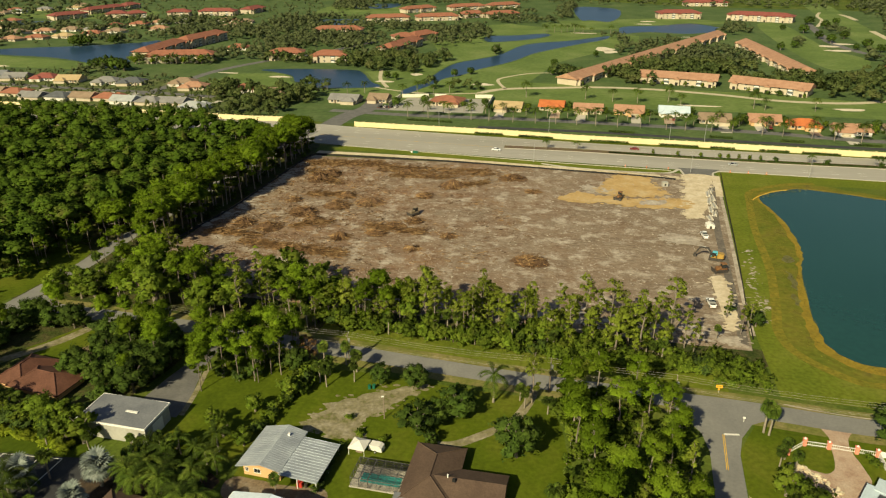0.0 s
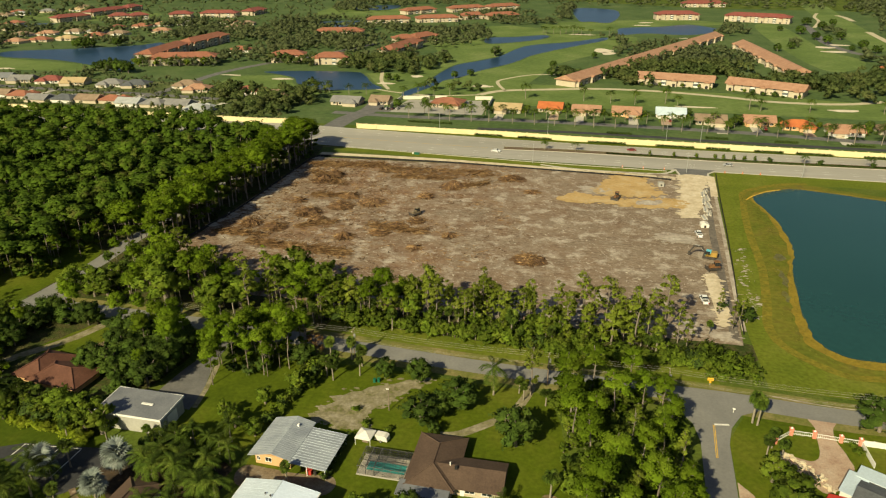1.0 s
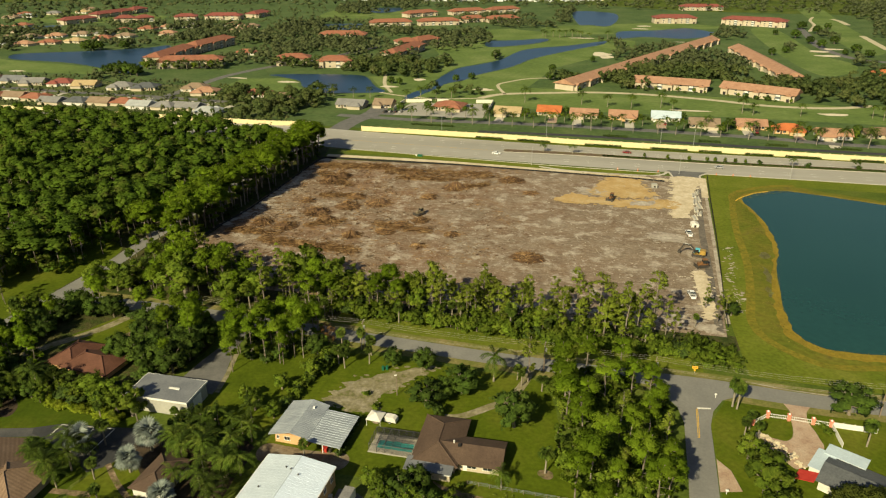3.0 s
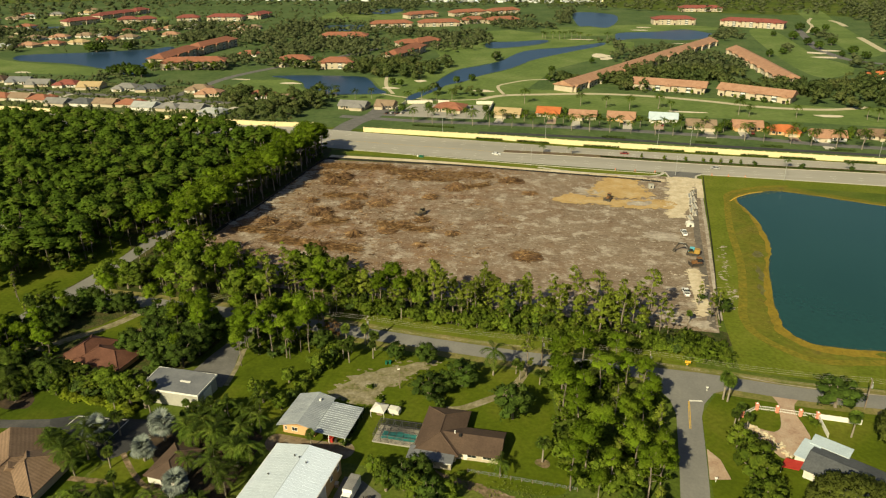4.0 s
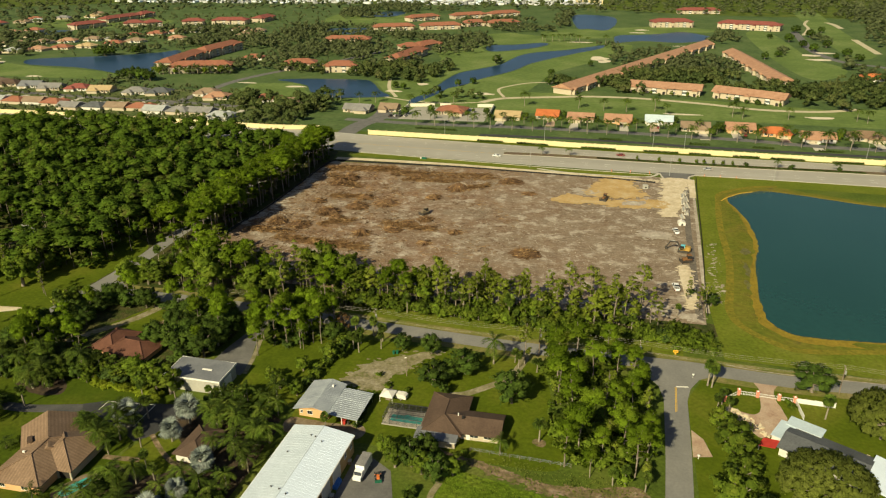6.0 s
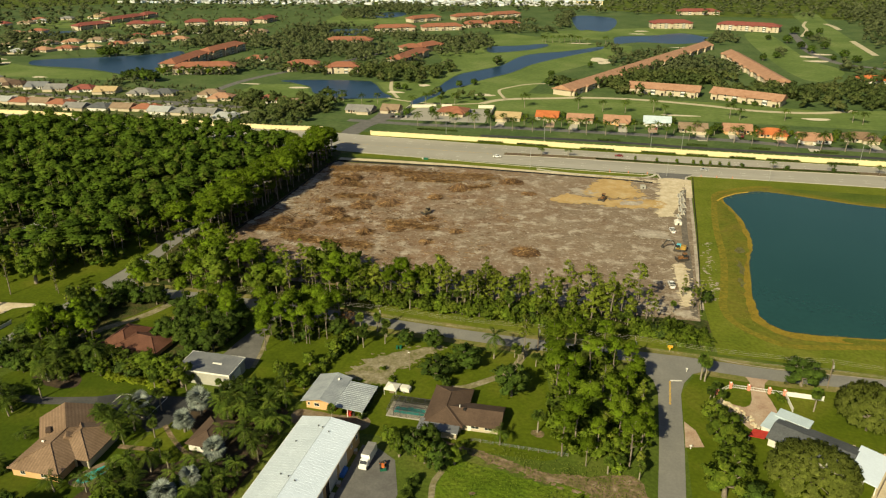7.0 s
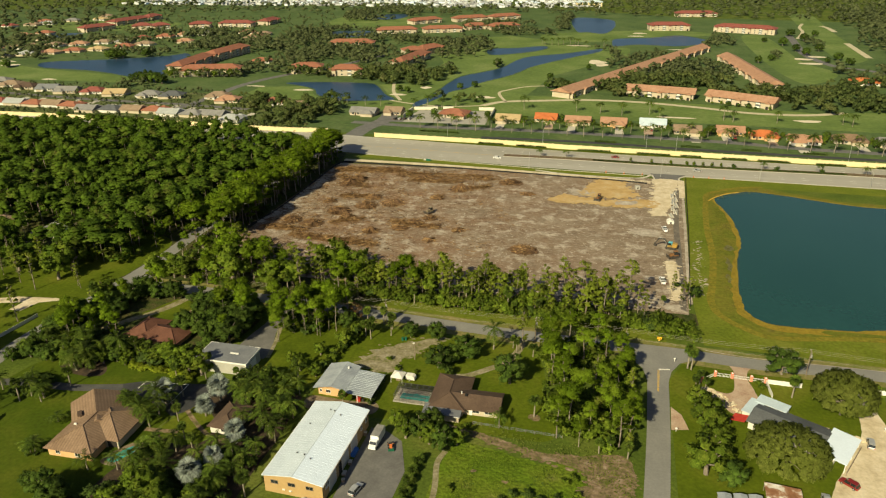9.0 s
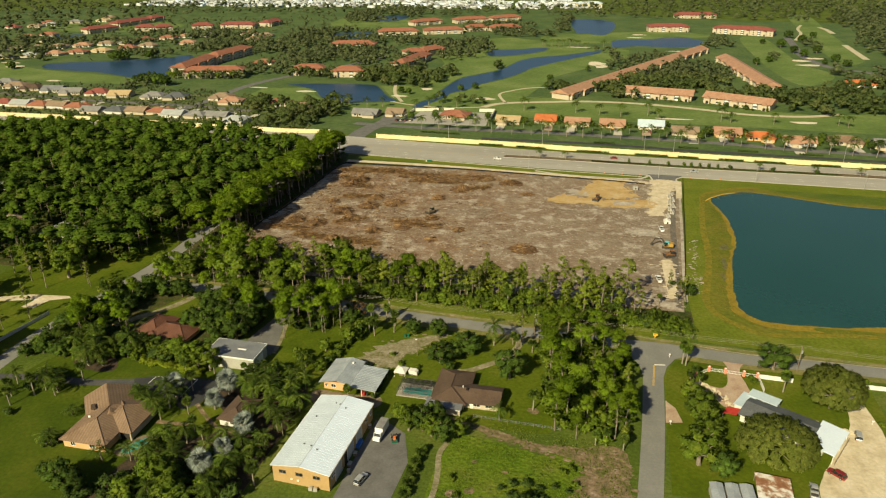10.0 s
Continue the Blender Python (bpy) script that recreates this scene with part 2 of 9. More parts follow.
def tile_ribs(m, pitch):
    """Rows of barrel tiles that run down each slope: their rounded shading, painted as tone."""
    n, l = m.node_tree.nodes, m.node_tree.links
    bsdf = n["Principled BSDF"]
    old = bsdf.inputs["Base Color"].links[0].from_socket
    geo = n.new("ShaderNodeNewGeometry")
    co, nm = n.new("ShaderNodeSeparateXYZ"), n.new("ShaderNodeSeparateXYZ")
    l.new(n.new("ShaderNodeTexCoord").outputs["Object"], co.inputs[0])
    l.new(geo.outputs["True Normal"], nm.inputs[0])

    def calc(op, a, b=0.0):
        t = n.new("ShaderNodeMath")
        t.operation = op
        for i, v in enumerate((a, b)):
            if isinstance(v, (int, float)):
                t.inputs[i].default_value = v
            else:
                l.new(v, t.inputs[i])
        return t.outputs[0]

    east = calc("GREATER_THAN", calc("ABSOLUTE", nm.outputs[0]), calc("ABSOLUTE", nm.outputs[1]))
    along = calc("ADD", calc("MULTIPLY", east, co.outputs[1]), calc("MULTIPLY", calc("SUBTRACT", 1.0, east), co.outputs[0]))
    wave = calc("SINE", calc("MULTIPLY", along, 6.283 / pitch))
    tone = calc("ADD", 1.0, calc("MULTIPLY", wave, 0.13))
    sc = n.new("ShaderNodeVectorMath")
    sc.operation = "SCALE"
    l.new(old, sc.inputs[0])
    l.new(tone, sc.inputs["Scale"])
    l.new(sc.outputs[0], bsdf.inputs["Base Color"])


tile_ribs(R_TILEBROWN, 0.8)
R_GREY = roof_material("grey_shingles", (0.16, 0.155, 0.15), (0.24, 0.23, 0.215))
R_DARK = roof_material("charcoal_shingles", (0.07, 0.075, 0.08), (0.11, 0.115, 0.12))
R_WHITE = roof_material("white_metal_roof", (0.6, 0.68, 0.78), (0.66, 0.74, 0.84), rough=0.5, amount=0.04)
R_DULLWHITE = roof_material("dull_white_metal_roof", (0.46, 0.52, 0.57), (0.55, 0.61, 0.66), rough=0.55, amount=0.08)
R_PALE = roof_material("pale_grey_tiles", (0.28, 0.29, 0.28), (0.36, 0.37, 0.36))
R_METAL = roof_material("galvanised_roof", (0.21, 0.23, 0.255), (0.34, 0.365, 0.385), rough=0.5, amount=0.1)
R_BLUE = roof_material("pale_blue_metal_roof", (0.42, 0.5, 0.55), (0.52, 0.6, 0.64), rough=0.5, amount=0.08)
R_FLAT = roof_material("grey_membrane_roof", (0.135, 0.14, 0.15), (0.19, 0.195, 0.2), amount=0.12)
STEEL = material("galvanised_steel", [(0.4, 0.4, 0.38), (0.5, 0.5, 0.48)], 1, 4, 4, 0.1, rough=0.5, metal=0.5)
WOOD = material("weathered_timber", [(0.16, 0.12, 0.085), (0.24, 0.19, 0.14)], 1.0, 6, 5, 0.25)
BLACK = material("black_plastic", [(0.012, 0.012, 0.012), (0.025, 0.024, 0.023)], 1, 4, 4, 0.2)
RUBBER = material("tyre_rubber", [(0.015, 0.015, 0.015), (0.03, 0.03, 0.03)], 2, 4, 4, 0.2)
PAINTWHITE = material("white_vehicle_paint", [(0.7, 0.7, 0.68), (0.76, 0.76, 0.74)], 0.5, 3, 3, 0.04, rough=0.3, spec=0.5)
PAINTSILVER = material("silver_vehicle_paint", [(0.42, 0.42, 0.41), (0.5, 0.5, 0.49)], 0.5, 3, 3, 0.04, rough=0.3, metal=0.4, spec=0.5)
PAINTRED = material("dark_red_vehicle_paint", [(0.16, 0.015, 0.012), (0.22, 0.02, 0.015)], 0.5, 3, 3, 0.05, rough=0.3, spec=0.5)
PAINTBLUE = material("sky_blue_machine_paint", [(0.1, 0.42, 0.52), (0.14, 0.5, 0.58)], 0.5, 3, 3, 0.08, rough=0.45)
PAINTYELLOW = material("yellow_machine_paint", [(0.3, 0.19, 0.045), (0.42, 0.26, 0.06)], 0.8, 4, 3, 0.15, rough=0.5)
PAINTORANGE = material("orange_machine_paint", [(0.55, 0.13, 0.03), (0.62, 0.18, 0.05)], 0.8, 4, 3, 0.12, rough=0.5)
PAINTDARK = material("oily_dark_metal", [(0.03, 0.027, 0.024), (0.07, 0.06, 0.05)], 1.5, 4, 4, 0.25, rough=0.6)
PAINTMUD = material("muddy_tan_paint", [(0.13, 0.1, 0.06), (0.2, 0.155, 0.095), (0.26, 0.2, 0.13)], 0.8, 5, 3.0, 0.25, rough=0.6)
PAINTRUST = material("rusty_machine_paint", [(0.1, 0.05, 0.025), (0.19, 0.09, 0.035), (0.25, 0.13, 0.05)], 0.9, 4, 3, 0.25, rough=0.6)
SIGNYELLOW = material("sign_yellow", [(0.8, 0.42, 0.02), (0.85, 0.47, 0.03)], 1, 3, 3, 0.05, rough=0.5)
TARPBLUE = material("blue_tarpaulin", [(0.03, 0.12, 0.4), (0.05, 0.17, 0.5)], 1, 3, 3, 0.1, rough=0.5)
CANVAS = material("white_canvas", [(0.6, 0.57, 0.5), (0.68, 0.65, 0.58)], 0.8, 3, 3, 0.08)
REDPAINT = material("red_painted_metal", [(0.4, 0.03, 0.02), (0.48, 0.045, 0.03)], 0.8, 3, 3, 0.1)
CORAL = material("coral_masonry", [(0.6, 0.2, 0.13), (0.68, 0.26, 0.17)], 0.8, 3, 3, 0.1)
GREENBIN = material("dark_green_plastic", [(0.01, 0.09, 0.05), (0.015, 0.12, 0.07)], 0.8, 3, 3, 0.1, rough=0.5)


# ---- mesh helpers ----
class Geo:
    """Collects vertices and faces of one mesh."""

    def __init__(self):
        self.v, self.f = [], []

    def poly(self, pts):
        k = len(self.v)
        self.v += [tuple(p) for p in pts]
        self.f.append(tuple(range(k, k + len(pts))))
        return self

    def box(self, x0, x1, y0, y1, z0, z1, m=None):
        k = len(self.v)
        c = [Vector((x, y, z)) for z in (z0, z1) for x, y in ((x0, y0), (x1, y0), (x1, y1), (x0, y1))]
        self.v += [tuple(m @ p) if m else tuple(p) for p in c]
        self.f += [tuple(k + i for i in q) for q in ((3, 2, 1, 0), (4, 5, 6, 7), (0, 1, 5, 4), (1, 2, 6, 5), (2, 3, 7, 6), (3, 0, 4, 7))]
        return self

    def tube(self, p0, p1, r0, r1, n=6, caps=True):
        p0, p1 = Vector(p0), Vector(p1)
        a = (p1 - p0).normalized()
        u = a.orthogonal().normalized()
        w = a.cross(u)
        k = len(self.v)
        for p, r in ((p0, r0), (p1, r1)):
            for i in range(n):
                t = 2 * math.pi * i / n
                self.v.append(tuple(p + (u * math.cos(t) + w * math.sin(t)) * r))
        for i in range(n):
            j = (i + 1) % n
            self.f.append((k + i, k + j, k + n + j, k + n + i))
        if caps:
            self.f += [tuple(k + i for i in reversed(range(n))), tuple(k + n + i for i in range(n))]
        return self

    def prism(self, outline, z0, z1, m=None):
        """A closed solid over an outline of (x, y)."""
        k, n = len(self.v), len(outline)
        for z in (z0, z1):
            for x, y in outline:
                p = Vector((x, y, z))
                self.v.append(tuple(m @ p) if m else tuple(p))
        self.f += [tuple(k + i for i in reversed(range(n))), tuple(k + n + i for i in range(n))]
        for i in range(n):
            j = (i + 1) % n
            self.f.append((k + i, k + j, k + n + j, k + n + i))
        return self

    def side(self, outline, y0, y1):
        """A closed solid from an outline of (x, z), drawn out along y."""
        return self.prism(outline, y0, y1, Matrix(((1, 0, 0, 0), (0, 0, 1, 0), (0, 1, 0, 0), (0, 0, 0, 1))))


def mesh_of(name, geo, mat, smooth=False):
    me = bpy.data.meshes.new(name)
    me.from_pydata(geo.v, [], geo.f)
    me.materials.append(mat)
    if smooth:
        me.shade_smooth()
    me.update()
    return me


def part(name, geo, mat, parent=None, label="", smooth=False):
    ob = new(name, mesh_of(name, geo, mat, smooth))
    ob.parent = parent
    if label:
        tagged(ob, label)
    return ob


def piece(name, mesh, parent, m=None):
    ob = new(name, mesh)
    ob.parent = parent
    if m:
        ob.matrix_basis = m
    return ob


def root(name, m, label, category, group=""):
    ob = new(name)
    ob.empty_display_size = 0.5
    ob.matrix_basis = m
    return tagged(ob, label, category, group)


def spline(pts, per=6, closed=True):
    """Catmull-Rom through points, per steps a span."""
    n, out = len(pts), []
    for i in range(n if closed else n - 1):
        g = lambda k: Vector(pts[k % n]) if closed else Vector(pts[min(max(k, 0), n - 1)])
        a, b, c, d = g(i - 1), g(i), g(i + 1), g(i + 2)
        for s in range(per):
            t = s / per
            out.append(0.5 * (2 * b + (c - a) * t + (2 * a - 5 * b + 4 * c - d) * t * t + (3 * b - a - 3 * c + d) * t ** 3))
    if not closed:
        out.append(Vector(pts[-1]))
    return out


def patch(name, pts, z, mat, label, category, ragged=0.0, per=6, kind="structure"):
    """A flat piece of ground with a rounded, slightly ragged outline."""
    out = [p.to_2d() if len(p) > 2 else p for p in spline(pts, per)] if per > 1 else [Vector(p) for p in pts]
    if ragged:
        out = [p + Vector((noise.noise((p.x * 0.35, p.y * 0.35, 3.1)), noise.noise((p.x * 0.35, p.y * 0.35, 7.7)))) * ragged for p in out]
    area = sum(a.x * b.y - b.x * a.y for a, b in zip(out, out[1:] + out[:1]))
    if area < 0:
        out.reverse()
    ob = part(name, Geo().poly([(p.x, p.y, z) for p in out]), mat)
    return tagged(ob, label, category, kind=kind)


def strip(name, pts, width, z, mat, label, category, per=1, thick=0.0, kind="structure"):
    """A band of even width along a line of (x, y)."""
    line = [Vector(p) for p in (spline(pts, per, False) if per > 1 else pts)]
    g = Geo()
    side = []
    for i, p in enumerate(line):
        d = (line[min(i + 1, len(line) - 1)] - line[max(i - 1, 0)]).normalized()
        nrm = Vector((-d.y, d.x)) * width / 2
        side.append((p - nrm, p + nrm))
    zt = z + thick
    for (a, b), (c, d) in zip(side, side[1:]):
        g.poly([(a.x, a.y, zt), (c.x, c.y, zt), (d.x, d.y, zt), (b.x, b.y, zt)])
        if thick:
            g.poly([(a.x, a.y, z), (c.x, c.y, z), (c.x, c.y, zt), (a.x, a.y, zt)])
            g.poly([(d.x, d.y, z), (b.x, b.y, z), (b.x, b.y, zt), (d.x, d.y, zt)])
    ob = part(name, g, mat)
    return tagged(ob, label, category, kind=kind)

# ---- ground and roads ----
tagged(part("ground", Geo().poly([(-4000, -1500, 0), (4000, -1500, 0), (4000, 4500, 0), (-4000, 4500, 0)]), GRASS),
       "rough green grass ground reaching the horizon", "ground", kind="structure")


def between(table, x):
    for (x0, y0), (x1, y1) in zip(table, table[1:]):
        if x <= x1:
            break
    return y0 + (y1 - y0) * (x - x0) / (x1 - x0)


def lot_material():
    """Bare earth: grey-brown, redder where uprooted wood lies, with pale sandy scrapes."""
    m = material("bulldozed_earth", [(0.158, 0.118, 0.082), (0.205, 0.158, 0.112), (0.245, 0.194, 0.14), (0.33, 0.28, 0.214)], 0.06, 12, 0.6, 0.3,
                 bump=0.22, spread=(0.3, 0.78), stretch=(0.75, 1.3, 14), spec=0.1)
    n, l = m.node_tree.nodes, m.node_tree.links
    bsdf = n["Principled BSDF"]
    old = bsdf.inputs["Base Color"].links[0].from_socket
    geo = n.new("ShaderNodeNewGeometry")
    sep = n.new("ShaderNodeSeparateXYZ")
    l.new(geo.outputs["Position"], sep.inputs[0])

    def noise_at(scale, detail, a, b):
        t = n.new("ShaderNodeTexNoise")
        t.inputs["Scale"].default_value, t.inputs["Detail"].default_value, t.inputs["Roughness"].default_value = scale, detail, 0.65
        l.new(geo.outputs["Position"], t.inputs["Vector"])
        r = n.new("ShaderNodeMapRange")
        r.inputs[1].default_value, r.inputs[2].default_value = a, b
        l.new(t.outputs[0], r.inputs[0])
        return r.outputs[0]

    def calc(op, a, b):
        t = n.new("ShaderNodeMath")
        t.operation, t.use_clamp = op, op == "MULTIPLY"
        for i, s in enumerate((a, b)):
            if isinstance(s, (int, float)):
                t.inputs[i].default_value = s
            else:
                l.new(s, t.inputs[i])
        return t.outputs[0]

    def blend(factor, a, colour):
        t = n.new("ShaderNodeMix")
        t.data_type = "RGBA"
        l.new(factor, t.inputs["Factor"])
        l.new(a, t.inputs["A"])
        t.inputs["B"].default_value = (*colour, 1)
        return t.outputs["Result"]

    west = n.new("ShaderNodeMapRange")
    west.inputs[1].default_value, west.inputs[2].default_value = 10, -110
    l.new(sep.outputs[0], west.inputs[0])
    c = blend(calc("MULTIPLY", west.outputs[0], noise_at(0.045, 8, 0.4, 0.62)), old, (0.215, 0.128, 0.074))
    c = blend(calc("MULTIPLY", west.outputs[0], noise_at(0.3, 8, 0.5, 0.64)), c, (0.13, 0.072, 0.038))
    c = blend(noise_at(0.9, 8, 0.56, 0.68), c, (0.14, 0.1, 0.068))
    c = blend(noise_at(0.14, 12, 0.51, 0.65), c, (0.43, 0.375, 0.3))
    c = blend(noise_at(0.5, 10, 0.585, 0.69), c, (0.5, 0.44, 0.36))
    c = blend(noise_at(0.025, 6, 0.6, 0.75), c, (0.33, 0.27, 0.2))
    drag = n.new("ShaderNodeMapping")
    drag.inputs["Rotation"].default_value[2] = radians(9)
    drag.inputs["Scale"].default_value = (0.48, 1.3, 1)
    l.new(geo.outputs["Position"], drag.inputs[0])
    for scale, a, b, tone, most in ((0.3, 0.5, 0.72, (0.32, 0.26, 0.195), 0.5), (0.5, 0.52, 0.68, (0.12, 0.085, 0.06), 0.6), (1.1, 0.56, 0.72, (0.42, 0.36, 0.28), 0.6), (0.85, 0.54, 0.7, (0.19, 0.115, 0.07), 0.6)):
        t = n.new("ShaderNodeTexNoise")
        t.inputs["Scale"].default_value, t.inputs["Detail"].default_value, t.inputs["Roughness"].default_value = scale, 10, 0.7
        l.new(drag.outputs[0], t.inputs["Vector"])
        r = n.new("ShaderNodeMapRange")
        r.inputs[1].default_value, r.inputs[2].default_value, r.inputs[4].default_value = a, b, most
        l.new(t.outputs[0], r.inputs[0])
        c = blend(r.outputs[0], c, tone)
    c = blend(calc("MULTIPLY", noise_at(1.7, 6, 0.55, 0.66), 0.6), c, (0.1, 0.065, 0.042))
    c = blend(calc("MULTIPLY", noise_at(1.3, 6, 0.59, 0.68), 0.75), c, (0.48, 0.42, 0.34))
    c = blend(calc("MULTIPLY", noise_at(2.6, 5, 0.56, 0.66), 0.5), c, (0.12, 0.075, 0.048))
    l.new(c, bsdf.inputs["Base Color"])
    return m


def cleared_lot():
    """The bulldozed building plot, a gently uneven sheet."""
    sw, nw, ne, se = Vector((-187, 40)), Vector((-179.3, 191)), Vector((19, 196)), Vector((9, 38))
    nx, ny = 130, 100
    g = Geo()
    for j in range(ny + 1):
        for i in range(nx + 1):
            u, v = i / nx, j / ny
            p = (sw * (1 - u) + se * u) * (1 - v) + (nw * (1 - u) + ne * u) * v
            z = 0.13 + 0.1 * noise.noise((p.x * 0.12, p.y * 0.12, 0)) + 0.09 * noise.noise((p.x * 0.5, p.y * 0.5, 4))
            if i in (0, nx) or j in (0, ny):
                z = 0.012
            g.v.append((p.x, p.y, z))
    for j in range(ny):
        for i in range(nx):
            k = j * (nx + 1) + i
            g.f.append((k, k + 1, k + nx + 2, k + nx + 1))
    return tagged(part("cleared_lot", g, lot_material(), smooth=True), "bulldozed bare brown earth plot with pale scrapes", "ground", kind="structure")


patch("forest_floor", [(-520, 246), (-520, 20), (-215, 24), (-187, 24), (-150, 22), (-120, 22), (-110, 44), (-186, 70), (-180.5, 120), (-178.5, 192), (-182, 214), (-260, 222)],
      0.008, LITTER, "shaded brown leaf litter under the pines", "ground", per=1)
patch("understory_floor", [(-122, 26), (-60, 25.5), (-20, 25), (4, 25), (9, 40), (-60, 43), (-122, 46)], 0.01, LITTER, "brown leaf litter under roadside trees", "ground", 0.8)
patch("grove_floor", [(-26, -32), (-15, -39), (-11.5, -4), (-12, 4), (-33, 3), (-29, -18)], 0.0165, GRASS, "rough grass under the pine grove", "ground", 1.5)
# Brown mulch taken near black: the shade between the palms is in its colour.
SHADEMULCH = material("shade_dark_mulch", [(0.028, 0.02, 0.013), (0.045, 0.031, 0.019), (0.075, 0.05, 0.028)], 0.35, 8, 2.0, 0.3, bump=0.1)
patch("garden_floor", [(-145, -88), (-138, -94), (-108, -92), (-107.5, -84), (-107.5, -46), (-110, -36), (-134, -36), (-140, -56)], 0.018, SHADEMULCH, "mulch under dense garden palms, their shade in its colour", "ground", 1.5)
patch("lawn", [(-141, -60), (-138.5, -50), (-134, -47), (-128, -53), (-126.5, -62), (-134, -64)], 0.0225, LAWN, "small lawn among garden palms", "lawn", 0.5)
strip("garden_path", [(-138.3, -49.9), (-134.0, -53.7), (-129.8, -56.9), (-126.4, -58.8), (-121.1, -59.9)], 1.3, 0.0265, DIRT, "reddish earth path across the small lawn", "path", 4)
strip("garden_path", [(-145.3, -60.1), (-141.8, -59.9), (-135.5, -59.4)], 1.6, 0.0268, DIRT, "reddish earth path beside the villa", "path", 4)
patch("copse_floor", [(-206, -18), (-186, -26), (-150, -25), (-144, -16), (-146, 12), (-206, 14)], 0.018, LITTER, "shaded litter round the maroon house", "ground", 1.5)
cleared_lot()

# arterial road: two carriageways, a planted median, kerbs and a path
ROADLINE = [(-900, 262), (-500, 246), (-245, 238), (-170, 231.5), (-120, 227.5), (-60, 223.5), (0, 221), (60, 220.5), (140, 218.5), (400, 212), (900, 200)]
strip("road", ROADLINE, 38, 0.03, ARTERIAL, "wide pale grey six-lane arterial road", "road", 4)
MEDIAN = [(-84, 225.5), (-46, 226), (0, 224), (52, 223), (140, 223.4), (400, 217)]
MULCH = material("bark_mulch", [(0.085, 0.06, 0.04), (0.125, 0.085, 0.052), (0.13, 0.12, 0.04)], 0.2, 8, 1.5, 0.3)
strip("median", MEDIAN, 5.2, 0.03, MULCH, "raised road median covered in brown mulch", "median", 4, 0.13)
strip("median_kerb", [(x, y - 2.75) for x, y in MEDIAN], 0.3, 0.03, CONCRETE, "pale concrete kerb of the median", "kerb", 4, 0.16)
strip("median_kerb", [(x, y + 2.75) for x, y in MEDIAN], 0.3, 0.03, CONCRETE, "pale concrete kerb of the median", "kerb", 4, 0.16)
SOUTH = [(-170, 211.6), (-120, 207.2), (-60, 202.2), (-20, 200.3), (-1, 199.5)]
strip("kerb", SOUTH, 0.5, 0.03, CONCRETE, "pale concrete kerb beside the road", "kerb", 4, 0.16)
strip("verge", [(x, y - 3.2) for x, y in SOUTH], 6.4, 0.02, LAKELAWN, "mown green grass verge beside the road", "verge", 4)
strip("pavement", [(-62, 199), (-45, 194.8), (-20, 193.6), (-6, 194.2), (0, 197.5), (2.5, 202)], 1.6, 0.05, CONCRETE, "pale concrete footpath along the verge", "pavement", 5, 0.06)
strip("sand_margin", [(-178, 197.5), (-120, 197.4), (-60, 193.4), (-10, 189.5), (2, 188)], 4.4, 0.17, SHELL, "pale sandy margin along the plot", "ground", 4)
strip("kerb", [(21, 202.2), (60, 201.6), (140, 199.6), (400, 193)], 0.6, 0.03, CONCRETE, "pale concrete kerb beside the road", "kerb", 4, 0.16)
strip("lake_verge", [(20, 195.6), (60, 195.2), (140, 193), (400, 186)], 12, 0.0145, LAKELAWN, "mown olive-green verge by the lake", "verge", 4)
patch("entrance_apron", [(2.5, 205), (4.5, 198), (5.5, 193), (17, 193), (17.5, 199), (22, 205)], 0.036, YARDTAR, "grey asphalt entrance to the plot", "road", per=1)
for pts in ([(3.2, 202.5), (4, 198), (4.6, 193.5)], [(17.6, 193.5), (18, 198.5), (21, 202)]):
    strip("entrance_kerb", pts, 0.9, 0.05, CONCRETE, "rounded pale concrete entrance kerb", "kerb", 5, 0.14)
strip("sand_margin", [(-900, 240), (-245, 217), (-182, 211)], 3, 0.02, VERGE, "dry grass margin along the road", "verge", 4)

# lane dashes
dash = mesh_of("lane_dash", Geo().box(-1.5, 1.5, -0.09, 0.09, 0.035, 0.042), WHITELINE)
lanes = tagged(new("lane_marking"), "worn white dashed lane lines", "road marking", kind="structure")
for off in (-12.2, -8.4, 8.2, 12.0):
    for k in range(-16, 16):
        x = k * 12.2
        if -95 < x < 260 or off > 0 or x < -95:
            y = between(ROADLINE, x) + off
            a = math.atan2(between(ROADLINE, x + 1) - between(ROADLINE, x - 1), 2)
            piece("lane_dash", dash, lanes, pose(x, y, 0, rz=math.degrees(a)))
strip("edge_line", [(x, y + 18.2) for x, y in ROADLINE[2:10]], 0.16, 0.036, WHITELINE, "worn white edge line", "road marking", 4)
strip("edge_line", [(x, y - 18.1) for x, y in ROADLINE[2:6]], 0.16, 0.036, WHITELINE, "worn white edge line", "road marking", 4)
strip("turn_line", [(-190, 231.5), (-140, 227.5), (-90, 224)], 0.2, 0.036, YELLOWLINE, "faded yellow centre line", "road marking", 4)

# beyond the wall: grass, drainage swale, frontage street
WALL = [(-178, 252.5), (-123, 250.6), (-85, 249.4), (-47, 246), (22, 244), (87, 241.4), (140, 239.6), (420, 230)]
strip("wall_verge", [(x, y - 2.6) for x, y in WALL], 4.6, 0.02, LAWN, "grass strip in front of the wall", "verge", 3)
strip("swale", [(-105, 264.5), (-48, 265.5), (0, 263), (24, 260.5), (90, 258), (150, 256), (420, 246)], 5.0, 0.012, DARKTAR, "dark drainage swale behind the wall", "ditch", 3)
strip("road", [(-205, 290), (-150, 286), (-90, 288), (-50, 287.6), (0, 285.5), (60, 281), (95, 275), (150, 271.5), (420, 258)], 7.2, 0.03, YARDTAR, "grey residential frontage street", "road", 4)
